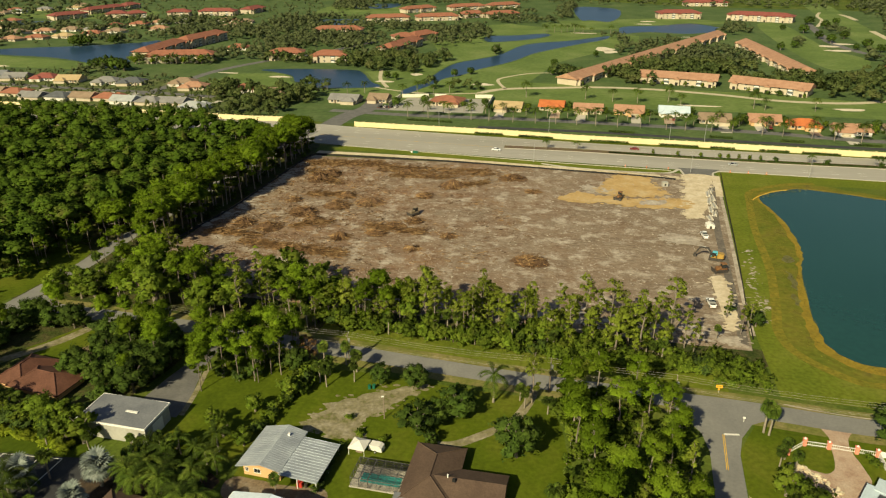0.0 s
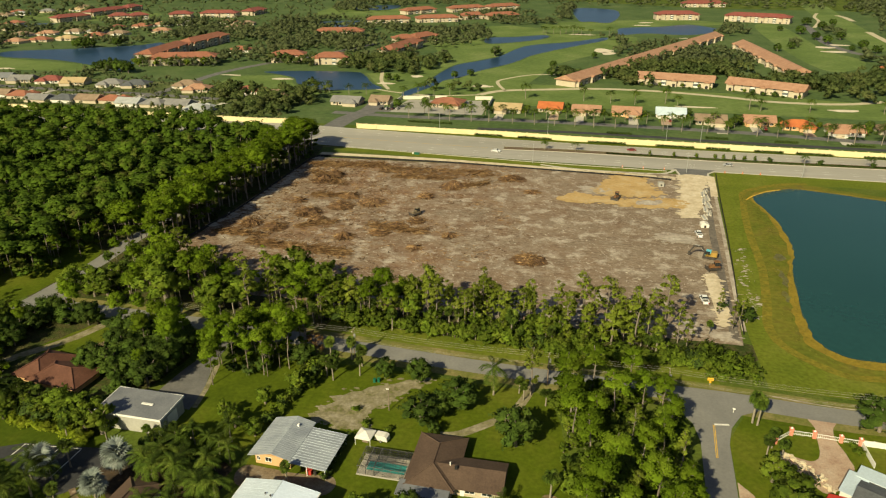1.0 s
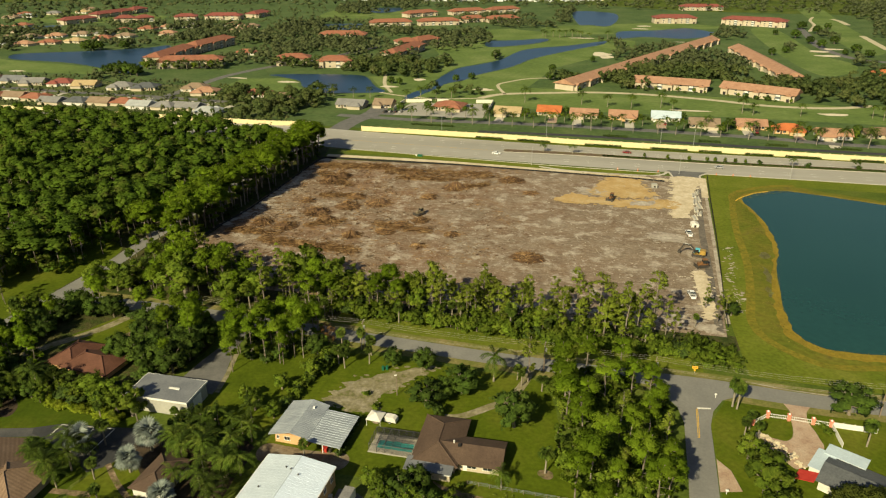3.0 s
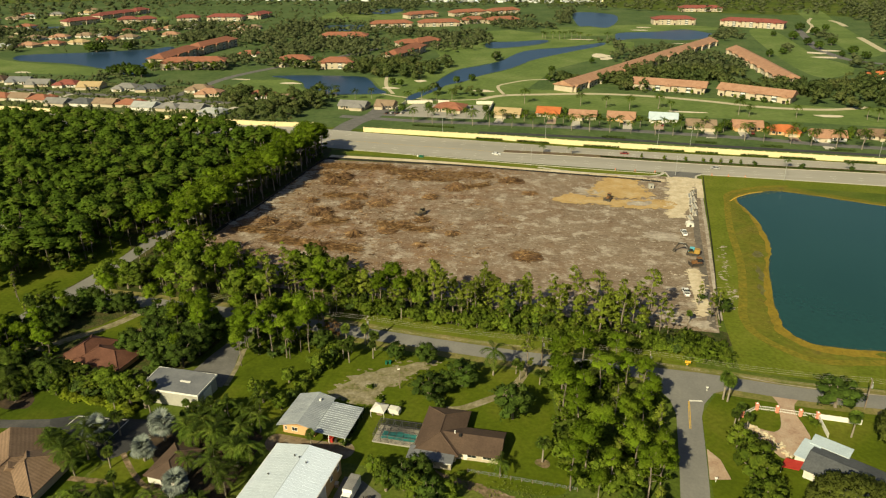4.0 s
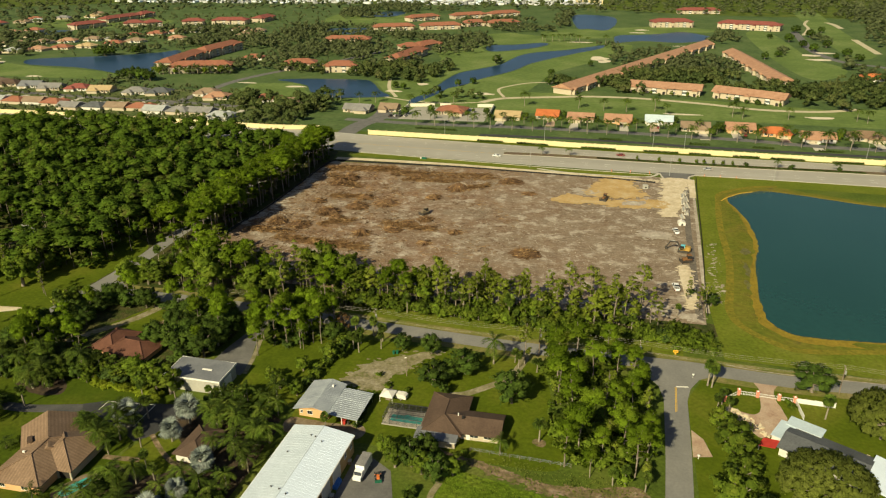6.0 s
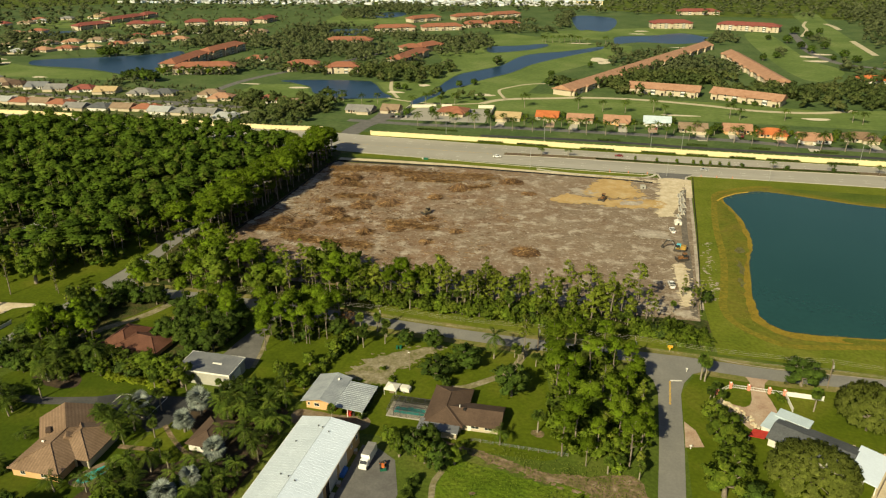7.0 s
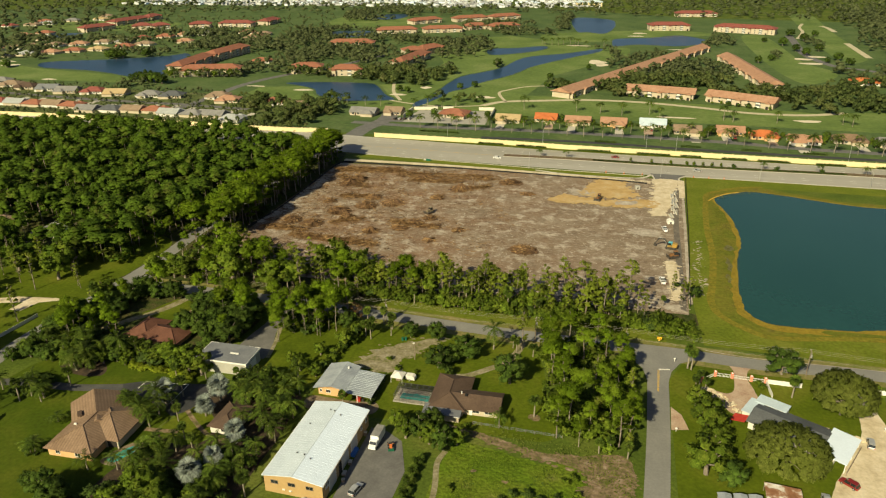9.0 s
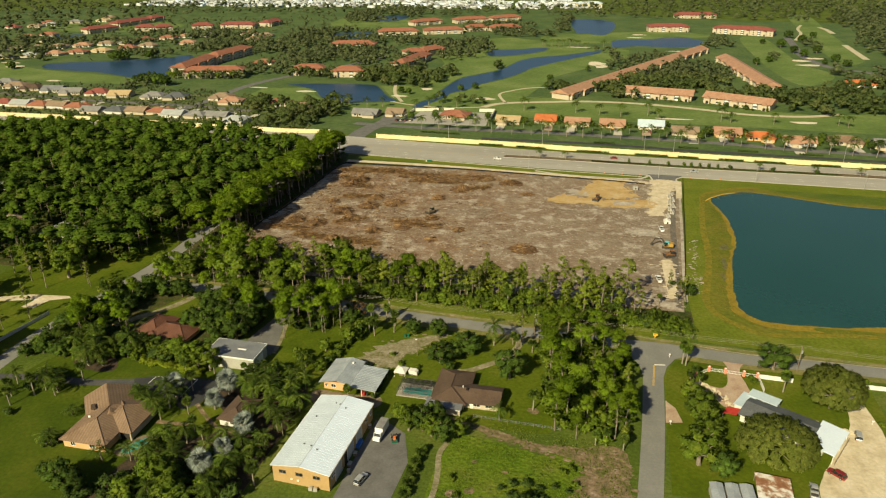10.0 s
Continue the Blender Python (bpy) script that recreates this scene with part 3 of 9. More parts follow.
strip("road", [(-192, 246), (-190, 275), (-183, 300), (-186, 335)], 13, 0.028, YARDTAR, "grey entrance street through the wall", "road", 4)
strip("road", [(-640, 346), (-563, 338), (-470, 327), (-400, 322), (-355, 320), (-300, 314)], 7, 0.03, YARDTAR, "grey street between bungalows", "road", 4)
strip("road", [(-357, 285), (-353, 350), (-350, 410), (-330, 465), (-300, 520), (-270, 600)], 8, 0.028, YARDTAR, "grey road through the golf estate", "road", 4)

patch("car_park", [(-169, 297), (-108, 299), (-109, 341), (-166, 336)], 0.022, ARTERIAL, "pale paved yard of the red-roofed clubhouse", "car park", per=1)
CLUBWALL = material("white_yard_wall", [(0.6, 0.55, 0.44), (0.68, 0.63, 0.52)], 0.3, 6, 1.5, 0.06)
for pts in ([(-170, 336), (-152, 340)], [(-148, 341), (-140, 342)], [(-120, 343), (-108, 345)], [(-108, 345), (-107, 312)], [(-171, 336), (-172, 310)]):
    strip("yard_wall", pts, 0.5, 0.02, CLUBWALL, "white rendered wall round the club yard", "wall", 1, 2.4)
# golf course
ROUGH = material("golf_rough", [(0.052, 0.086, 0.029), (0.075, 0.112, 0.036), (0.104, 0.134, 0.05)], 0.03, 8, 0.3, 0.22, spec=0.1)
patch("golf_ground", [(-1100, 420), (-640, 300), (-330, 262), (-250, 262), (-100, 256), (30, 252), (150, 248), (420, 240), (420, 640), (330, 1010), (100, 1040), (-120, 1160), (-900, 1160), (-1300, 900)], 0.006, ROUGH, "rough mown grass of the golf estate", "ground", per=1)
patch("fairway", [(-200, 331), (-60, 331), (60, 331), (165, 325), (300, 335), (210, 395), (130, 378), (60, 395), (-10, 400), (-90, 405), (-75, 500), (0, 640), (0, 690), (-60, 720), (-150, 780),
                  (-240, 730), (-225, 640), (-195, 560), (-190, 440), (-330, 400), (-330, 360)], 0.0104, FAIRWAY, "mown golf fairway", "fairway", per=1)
patch("fairway", [(-640, 400), (-560, 395), (-440, 400), (-500, 430), (-600, 450), (-700, 480)], 0.01, FAIRWAY, "mown golf fairway beside a pond", "fairway")
patch("fairway", [(257, 1100), (279, 1130), (291, 1088), (271, 916), (259, 775), (249, 665), (219, 620), (215, 687), (226, 821), (240, 944)], 0.01, FAIRWAY, "long mown golf fairway", "fairway")
patch("fairway", [(143, 819), (170, 835), (175, 772), (174, 693), (175, 616), (189, 574), (185, 537), (154, 498), (140, 535), (136, 666)], 0.01, FAIRWAY, "mown golf fairway beside the terraces", "fairway")
patch("fairway", [(-440, 860), (-330, 840), (-340, 960), (-450, 1010)], 0.01, FAIRWAY, "far mown golf fairway", "fairway")
patch("fairway", [(-90, 740), (-20, 750), (110, 830), (60, 870), (-30, 850), (-110, 800)], 0.011, FAIRWAY, "mown golf green beside a pond", "fairway")
patch("fairway", [(-880, 760), (-700, 760), (-680, 850), (-850, 900)], 0.01, FAIRWAY, "far mown golf fairway", "fairway")
POND_LABEL = "blue-grey golf course pond under open sky"
PONDS = [
    [(-624, 472), (-622, 491), (-568, 516), (-518, 549), (-503, 570), (-472, 520), (-462, 470), (-445, 416), (-455, 409), (-483, 426), (-540, 448), (-600, 455)],
    [(-315, 421), (-291, 430), (-242, 434), (-227, 423), (-209, 388), (-196, 371), (-205, 365), (-232, 358), (-249, 362), (-267, 378), (-279, 400), (-301, 414)],
    [(-170, 349), (-176, 354), (-174, 372), (-169, 391), (-166, 447), (-160, 483), (-142, 511), (-129, 539), (-118, 592), (-102, 618), (-72, 640), (-41, 675), (-31, 681), (-37, 654), (-64, 612), (-98, 551),
     (-109, 516), (-117, 493), (-138, 452), (-144, 430), (-156, 410), (-159, 390)],
    [(-161, 660), (-131, 674), (-102, 693), (-96, 675), (-117, 641), (-153, 618)],
    [(-20, 730), (-15, 772), (28, 790), (65, 818), (91, 789), (98, 759), (58, 719), (12, 726), (-16, 707)],
    [(-81, 1010), (-24, 994), (-17, 906), (-30, 827), (-53, 836), (-69, 846)],
    [(-420, 1010), (-360, 1030), (-360, 960), (-410, 950)],
    [(-400, 790), (-350, 800), (-340, 750), (-390, 735)],
    [(-790, 700), (-755, 720), (-750, 670), (-790, 660)],
]
for pts in PONDS:
    c = sum((Vector(p) for p in pts), Vector((0, 0))) / len(pts)
    rim = [tuple(c + (Vector(p) - c) * (1 + 3.0 / max(12, (Vector(p) - c).length))) for p in pts]
    patch("pond_bank", rim, 0.016, ROUGH, "grass bank round a golf pond", "bank", 0.8)
    patch("pond", pts, 0.03, POND, POND_LABEL, "pond", 0.6)
strip("cart_path", [(-120, 360), (-106, 377), (-75, 387), (-38, 396), (3, 395), (46, 384), (82, 371), (122, 371), (152, 384)], 6.0, 0.025, CARTPATH, "pale sandy golf cart path", "path", 5)
strip("cart_path", [(-104, 378), (-114, 410), (-108, 426), (-90, 445), (-60, 452)], 2.6, 0.025, CARTPATH, "pale winding golf cart path", "path", 5)
strip("cart_path", [(-200, 368), (-180, 358), (-150, 352), (-120, 360)], 2.6, 0.025, CARTPATH, "pale winding golf cart path", "path", 5)
strip("cart_path", [(-216, 440), (-205, 400), (-190, 368)], 3, 0.024, CARTPATH, "pale sandy edge of the pond", "path", 5)
strip("road", [(204, 840), (198, 775), (188, 683), (192, 629), (202, 596), (224, 580), (236, 558)], 9, 0.025, YARDTAR, "grey road between fairways", "road", 5)
strip("cart_path", [(252, 981), (237, 931), (230, 879), (208, 808)], 4, 0.026, CARTPATH, "pale winding golf cart path", "path", 5)
for pts in [[(271, 956), (274, 930), (272, 886)], [(257, 775), (253, 719), (249, 661)]]:
    strip("sand_waste", pts, 7, 0.027, CARTPATH, "pale sandy waste strip at the wood's edge", "path", 5)
for x, y, a, b in ((-287, 394, 9, 3.5), (-335, 403, 9, 2.5), (-182, 423, 5, 5), (-123, 392, 8, 4), (15, 834, 9, 6), (10, 804, 10, 5), (-36, 587, 9, 12), (26, 346, 13, 2.5), (119, 351, 9, 4), (178, 642, 9, 7), (181, 613, 12, 5),
                   (-650, 464, 10, 7), (-30, 570, 7, 9), (-199, 390, 7, 4), (-676, 486, 12, 3), (-551, 399, 8, 3), (-55, 428, 7, 12), (196, 660, 9, 6), (-60, 705, 14, 4), (60, 690, 16, 3)):
    pts = [(x + a * math.cos(t) * (1 + 0.25 * math.sin(3 * t + x)), y + b * math.sin(t) * (1 + 0.2 * math.cos(2 * t + y))) for t in (2 * math.pi * k / 9 for k in range(9))]
    patch("bunker", pts, 0.035, BUNKER, "pale sand bunker on the golf course", "bunker", per=3)

MUD = material("wet_mud", [(0.085, 0.085, 0.03), (0.115, 0.105, 0.03), (0.14, 0.14, 0.025)], 0.2, 8, 0.8, 0.3, rough=0.5)
# the lake beside the plot, with its ochre fringe
patch("lake_fringe", [(28, 169), (31, 176), (44, 187), (57, 190.5), (88, 178.5), (117, 174), (300, 172), (300, 25), (74, 30.5), (43, 26), (30.5, 27), (20, 37), (17, 50), (18.5, 66), (24, 94), (24, 128)],
      0.016, MARSH, "yellow-brown marshy lake margin", "bank", 1.6)
patch("lake_fringe", [(32.3, 169), (46, 181.4), (56, 184), (75, 178.8), (99, 171), (117, 170), (300, 168.5), (300, 37.4), (77, 36.8), (54, 32.6), (44, 32.2), (34, 33.8), (26.8, 42), (26.2, 53), (27.4, 68), (32.6, 97), (35.4, 107), (35.4, 142)],
      0.022, MARSH_EDGE, "ochre reeds at the water's edge", "bank", 1.2)
patch("lake", [(33.3, 168.5), (46.5, 180), (55.5, 182.6), (74, 177.4), (99, 169.6), (117, 168.7), (160, 168), (220, 167.5), (300, 167), (310, 105), (300, 43), (220, 42.5), (150, 42), (100, 41.4), (77, 40.8), (66, 38), (54.6, 36.5), (45, 36.2), (36, 37.2), (30.1, 43), (29.1, 52.6), (30, 67.6), (34, 96.4),
               (36.8, 106.4), (38, 120), (37.2, 142)], 0.03, WATER, "calm dark teal retention lake", "lake", 0.7)
REEDLINE = material("dry_reed_grass", [(0.118, 0.12, 0.014), (0.16, 0.14, 0.017), (0.2, 0.155, 0.02)], 0.25, 8, 0.9, 0.3, bump=0.12, spec=0.1)
outer = [(60, 191), (44, 186.4), (31.6, 175.6), (27.4, 160), (24.6, 128), (24.2, 94), (19.4, 66), (18.2, 50), (21, 38.4), (31, 28.8), (43, 28), (74, 32.4), (130, 31.6), (220, 30)]
strip("reed_line", [(x + 0.8 * math.sin(k * 2.3), y + 0.6 * math.cos(k * 1.7)) for k, (x, y) in enumerate(outer)], 2.8, 0.019, REEDLINE, "line of dry ochre reeds round the marshy margin", "bank", 6)
for x, y, a, b in ((29, 86, 1.2, 7), (31, 103, 1.8, 3.5), (27.4, 72, 0.9, 4)):
    patch("marsh_pool", [(x + a * math.cos(t), y + b * math.sin(t) * (1 + 0.2 * math.sin(2 * t))) for t in (k * 0.785 for k in range(8))], 0.028, MUD, "wet dark mud in the lake margin", "mud", 1.2, 4)
patch("lake_lawn", [(11, 60), (14, 92), (16.5, 126), (21, 197), (60, 197), (34, 172), (30, 130), (29, 95), (24, 66), (22, 50), (24, 40), (33, 30), (46, 30), (76, 34), (300, 30), (300, 15), (75, 14.5), (12, 17.5)],
      0.0138, LAKELAWN, "mown olive-green grass between plot and lake", "verge", per=1)
for k in range(9):
    x, y = 15.6 + 2.6 * math.sin(k * 2.1) + 0.05 * k, 56 + k * 2.0 + 1.3 * math.sin(k * 5.3)
    w = 0.7 + 0.5 * math.sin(k * 3.7)
    patch("sand_streak", [(x + (1.0 + w) * math.cos(t) * 0.6, y + 0.5 * w * math.sin(t) * (1 + 0.5 * math.sin(3 * t + k))) for t in (q * 0.785 for q in range(8))], 0.018 + 0.0002 * k, PALEEARTH, "pale sandy scrape in the grass", "ground", 1.6, 4)

strip("silt_curtain", [(29.5, 163.4), (33.1, 169.2), (40.2, 176.5), (46.4, 180.0)], 0.5, 0.04, YELLOWLINE, "floating yellow silt curtain at the lake edge", "silt curtain", 6, 0.15)
TRACKDIRT = material("wheel_worn_earth", [(0.09, 0.078, 0.062), (0.13, 0.11, 0.088), (0.17, 0.145, 0.115)], 0.3, 8, 1.2, 0.2, bump=0.08)


def feather(name, pts, z, mat, count, reach, size, label, seed=3):
    """Loose small patches that break up the edge of a spread of sand."""
    rnd = random.Random(seed)
    line = spline(pts, 8)
    g = Geo()
    for k in range(count):
        p = line[rnd.randrange(len(line))]
        dx, dy = rnd.gauss(0, reach), rnd.gauss(0, reach * 0.7)
        r = size * rnd.uniform(0.3, 1.0) / (1 + 0.35 * math.hypot(dx, dy))
        ph, sx = rnd.uniform(0, 6), rnd.uniform(1.0, 2.4)
        g.poly([(p.x + dx + sx * r * math.cos(t) * (1 + 0.3 * math.sin(2 * t + ph)), p.y + dy + r * math.sin(t) * (1 + 0.3 * math.cos(3 * t + ph)), z + 0.004 + 0.00025 * k) for t in (q * 0.785 for q in range(8))])
    return tagged(part(name, g, mat), label, "sand", kind="stuff")


# haul road, sand and stockpiles on the plot
patch("haul_road", [(5.5, 194), (17, 194), (16, 185), (12.5, 172), (10, 150), (5, 138), (1, 140), (2, 160), (4, 180)], 0.3, SHELL, "pale crushed-shell haul road", "track", 0.8)
patch("sand_spread", [(-49, 149.5), (-47, 156), (-43, 159.5), (-36, 157), (-28, 155.5), (-20, 154), (-8, 157), (1.5, 157), (2, 148.5), (-8, 146.5), (-18, 145.5), (-30, 147.5), (-41, 146.5)], 0.27, SAND, "freshly spread orange-brown sand", "ground", 2.2, 10)
patch("sand_spread", [(-31, 160), (-32, 168), (-29, 180), (-24, 188), (-13, 186), (-9, 173), (-6, 165), (-12, 160), (-20, 158)], 0.275, SAND, "freshly spread orange-brown sand", "ground", 2.2, 10)
patch("sand_spread", [(-41, 168), (-33, 167), (-31, 162), (-38, 164)], 0.268, PALEEARTH, "pale thinly spread sand", "ground", 2.0, 8)
patch("sand_spread", [(-15, 156), (-5, 158), (-8, 150), (-17, 148.5)], 0.29, PALEEARTH, "pale patch of spread sand", "ground", 2.2, 10)
patch("sand_spread", [(-10, 116), (-4, 117), (1, 117), (2, 112), (-3, 110.5), (-8, 111)], 0.29, PALEEARTH, "pale patch of spread sand", "ground", 2.4, 10)
patch("sand_spread", [(3.4, 80), (7.4, 81), (8, 64), (6.2, 50), (4, 52)], 0.3, SHELL, "pale shell strip along the track", "track", 0.8)
for q, (pts, mat, n, reach, size) in enumerate((([(-49, 149.5), (-47, 156), (-36, 157), (-20, 154), (-8, 157), (1.5, 157), (2, 148.5), (-8, 146.5), (-18, 145.5), (-30, 147.5), (-41, 146.5)], SAND, 130, 0.9, 1.4),
                                              ([(-31, 160), (-32, 168), (-29, 180), (-24, 188), (-13, 186), (-9, 173), (-6, 165), (-12, 160), (-20, 158)], SAND, 120, 1.2, 1.5),
                                              ([(-41, 168), (-33, 167), (-31, 162), (-38, 164)], PALEEARTH, 60, 2.0, 1.2), ([(-10, 116), (-4, 117), (1, 117), (2, 112), (-3, 110.5), (-8, 111)], PALEEARTH, 80, 1.8, 1.2),
                                              ([(5.5, 192), (15.5, 185), (12, 172), (9.6, 150), (5, 138), (1, 140), (2, 160), (4, 180)], SHELL, 150, 1.0, 1.3), ([(3.4, 80), (7.4, 81), (8, 64), (6.2, 50), (4, 52)], SHELL, 80, 0.8, 0.9))):
    feather("loose_sand", pts, 0.3, mat, n, reach, size, "loose sand scattered at the edge of a spread", 20 + q)
feather("loose_sand", [(-97, -16), (-93, -6.5), (-82, 1), (-74, 4.5), (-76, 1.5), (-79.5, -4.5), (-85, -12.5), (-85.5, -18.5), (-94, -18.5)], 0.018, TURNING, 120, 0.9, 0.9, "sandy scrapes at the edge of a turning place", 51)
feather("loose_earth", [(-56, -43), (-45, -46), (-35, -48.5), (-24, -47.5), (-14, -50), (-13.5, -66), (-24, -66), (-24.5, -54), (-36, -50.4), (-45, -47.6)], 0.024, DIRT, 200, 1.0, 0.9, "brown earth scattered along the cleared track", 52)
feather("sand_scrapes", [(14, 56), (15.5, 62), (17, 70), (15.5, 80), (17.5, 88), (17, 98), (19, 106)], 0.018, PALEEARTH, 110, 1.3, 0.5, "pale sandy scrapes in the grass", 40)
feather("pale_sand", [(-112, 48), (-80, 46), (-50, 45), (-20, 44), (4, 42), (-5, 47), (-40, 50), (-90, 51)], 0.29, PALEEARTH, 230, 2.2, 2.2, "pale trampled sand along the tree edge", 53)
feather("pale_sand", [(-183.4, 92), (-179.6, 112), (-178.4, 135), (-177.6, 160), (-176, 186), (-174.4, 186), (-175.6, 160), (-176.4, 135), (-177.4, 112)], 0.29, PALEEARTH, 170, 0.9, 1.7, "pale sand scraped along the silt fence", 54)
strip("dark_track", [(15, 178), (12.6, 150), (10.6, 120), (9.6, 95), (8.4, 70), (7.2, 40)], 2.6, 0.29, TRACKDIRT, "dark wheel-worn track along the plot", "track", 5)
strip("pale_track", [(18.5, 194), (17.6, 180), (16.6, 165)], 3.4, 0.28, SHELL, "pale sandy track along the silt fence", "track", 5)
strip("pale_track", [(17.2, 165), (15.2, 130), (13, 95), (11.4, 70), (10.4, 46)], 1.3, 0.28, PALEEARTH, "narrow pale strip along the silt fence", "track", 5)

# residential streets
STREET = [(-204, 21), (-150, 19.6), (-110, 16.7), (-52, 12.2), (0, 10.8), (28, 8.8), (60, 9.4), (120, 7.5), (400, 0)]
strip("street_verge", [(x, y + 9.2) for x, y in STREET[2:5]], 7.5, 0.0108, LAKELAWN, "mown olive-green verge along the thicket", "verge", 4)
strip("road_shoulder", STREET, 12, 0.012, VERGE, "dry grass road shoulder", "verge", 4)
strip("road", STREET, 6.3, 0.03, ASPHALT, "worn grey two-lane residential street", "road", 4)
strip("road", [(-3.4, 8), (-4.1, -6), (-4.6, -18), (-5.3, -33), (-7.3, -62), (-11, -110), (-22, -250)], 6.3, 0.032, ASPHALT, "worn grey side street", "road", 4)
strip("road", [(-214, -48), (-214, -22), (-209.5, 10), (-206, 45), (-206, 80), (-202, 170), (-196, 236)], 6.3, 0.031, ASPHALT, "worn grey street through the trees", "road", 4)
patch("road_flare", [(-14, 8), (-8.4, -1), (-7.2, -8), (-1.2, -8), (0.3, -1), (3.3, 4.5), (8, 7.4), (8, 9), (-14, 9)], 0.034, ASPHALT, "worn grey street junction", "road", per=1)
patch("road_flare", [(-208, 15), (-203, 30), (-194, 23), (-192, 17), (-198, 12)], 0.034, ASPHALT, "worn grey street junction", "road", per=1)
strip("stop_line", [(-3.5, -0.3), (-0.1, 0.2)], 0.6, 0.04, WHITELINE, "white painted stop line", "road marking")
for off in (-0.16, 0.16):
    strip("centre_line", [(-3.6 + off, -0.5), (-4.35 + off, -12.5)], 0.16, 0.04, YELLOWLINE, "double yellow centre line", "road marking")
strip("kerb_edge", [(12, 14.3), (28, 12.4), (60, 12.6), (120, 10.8)], 0.35, 0.034, PALEEARTH, "pale sandy edge of the street", "kerb", 4)

# lots of the bungalows behind the wall
LOTGRASS = material("garden_grass", [(0.05, 0.075, 0.022), (0.075, 0.1, 0.03), (0.11, 0.125, 0.045), (0.14, 0.13, 0.085)], 0.09, 8, 0.5, 0.3, spec=0.1)
patch("house_lots", [(-660, 300), (-480, 272), (-330, 262), (-255, 262), (-240, 345), (-330, 364), (-400, 366), (-500, 372), (-600, 396), (-660, 400)], 0.0085, LOTGRASS, "patchy garden grass between the bungalows", "ground", 1.0)
# yards, drives and bare ground
GARDENTAR = material("garden_asphalt", [(0.05, 0.05, 0.05), (0.07, 0.068, 0.066), (0.095, 0.09, 0.085)], 0.2, 8, 1.5, 0.15, rough=0.85)
PATIO = material("worn_paving", [(0.12, 0.085, 0.05), (0.18, 0.135, 0.085), (0.24, 0.2, 0.14)], 0.4, 8, 2.0, 0.25)
patch("yard", [(-84.6, -79.5), (-83.4, -46.5), (-79, -47), (-73.5, -50.5), (-69.6, -62), (-70.4, -76), (-72, -92), (-85, -92)], 0.02, YARDTAR, "grey asphalt warehouse yard", "yard", per=1)
patch("bare_earth", [(-97, -16), (-93, -6.5), (-82, 1), (-74, 4.5), (-76, 1.5), (-79.5, -4.5), (-85, -12.5), (-85.5, -18.5), (-94, -18.5)], 0.016, TURNING, "sandy bare turning place on the lawn", "ground", 1.0)
strip("dirt_track", [(-66, -17), (-62, -16), (-56, -11), (-51, -6), (-48, 2), (-47, 9)], 2.4, 0.0175, TURNING, "sandy worn drive across the lawn", "track", 5)
patch("bare_earth", [(-64, -40), (-56, -42), (-45, -45), (-35, -47.5), (-24, -46.5), (-13.5, -45), (-12.5, -64), (-14, -95), (-25, -95), (-24.5, -66), (-24.5, -53), (-36, -50.4), (-45, -47.6), (-56, -44.4)], 0.02, DIRT,
      "bare brown cleared track edge", "ground", 1.0)
patch("weed_field", [(-60, -49), (-55, -47.2), (-44, -50), (-35, -52), (-25.5, -53), (-25.5, -92), (-60, -92)], 0.016, WEEDS, "overgrown weedy green field", "field", 1.0)
for x, y, r in ((-55.7, -71, 2.0), (-51.8, -69, 1.7), (-44, -60.4, 1.0), (-52.6, -58.2, 0.7)):
    patch("bare_spot", [(x + r * math.cos(t), y + r * 0.8 * math.sin(t)) for t in (k * 0.9 for k in range(7))], 0.021, DIRT, "bare brown spot in the weedy field", "ground", 0.8, 4)
strip("dirt_path", [(-61, -52), (-62.2, -57), (-60.8, -66), (-60.6, -75), (-62, -95)], 1.5, 0.02, TURNING, "narrow sandy footpath", "path", 5)
patch("lawn", [(-108, -8), (-104, 6), (-60, 5), (-44, 3), (-38, -12), (-33, -40), (-50, -43), (-86, -42), (-104, -40), (-106, -20)], 0.013, LAWN, "mown green back gardens", "lawn", 0.5)
patch("patio", [(-105.5, -35.6), (-95, -36), (-85.4, -35.6), (-85.2, -40.5), (-95, -43), (-105, -41.5)], 0.0215, PATIO, "worn brown paving before the carport", "paving", 0.3)
patch("lawn", [(-134, -30), (-128, 4), (-108, 4), (-108, -30)], 0.009, LAWN, "mown green lawn beside the grey building", "lawn", 0.5)
patch("lawn", [(-215, -100), (-205, -60), (-196, -32), (-170, -30), (-140, -34), (-142, -58), (-150, -92)], 0.009, LUSHSHADE, "lush mown lawn round the tan house, shade in its colour", "lawn", 0.5)
patch("lawn", [(-1, -6), (4, 4.6), (12, 6), (60, 4), (60, -60), (-2, -60)], 0.009, LAWN, "mown lawn of the corner plot", "lawn", per=1)
patch("lawn", [(-262, -60), (-218, -50), (-214, 14), (-211, 30), (-210.5, 60), (-232, 68), (-262, 50)], 0.013, LAWN, "mown lawn with scattered pines", "lawn", 0.5)
patch("drive", [(-137.5, 17), (-133.5, 17), (-132.8, 1), (-128.5, -14), (-128.4, -20), (-141, -20), (-139.5, -6), (-138, 2)], 0.018, YARDTAR, "grey asphalt drive to the grey building", "drive", per=1)
strip("stony_edge", [(-131.4, 0), (-129, -10), (-127.6, -19)], 1.3, 0.022, TURNING, "stony sandy edge of the drive", "ground", 4)
strip("drive", [(-211, -50), (-192, -47), (-178, -46.6), (-160, -42.5)], 3.4, 0.02, GARDENTAR, "grey asphalt garden drive", "drive", 5)
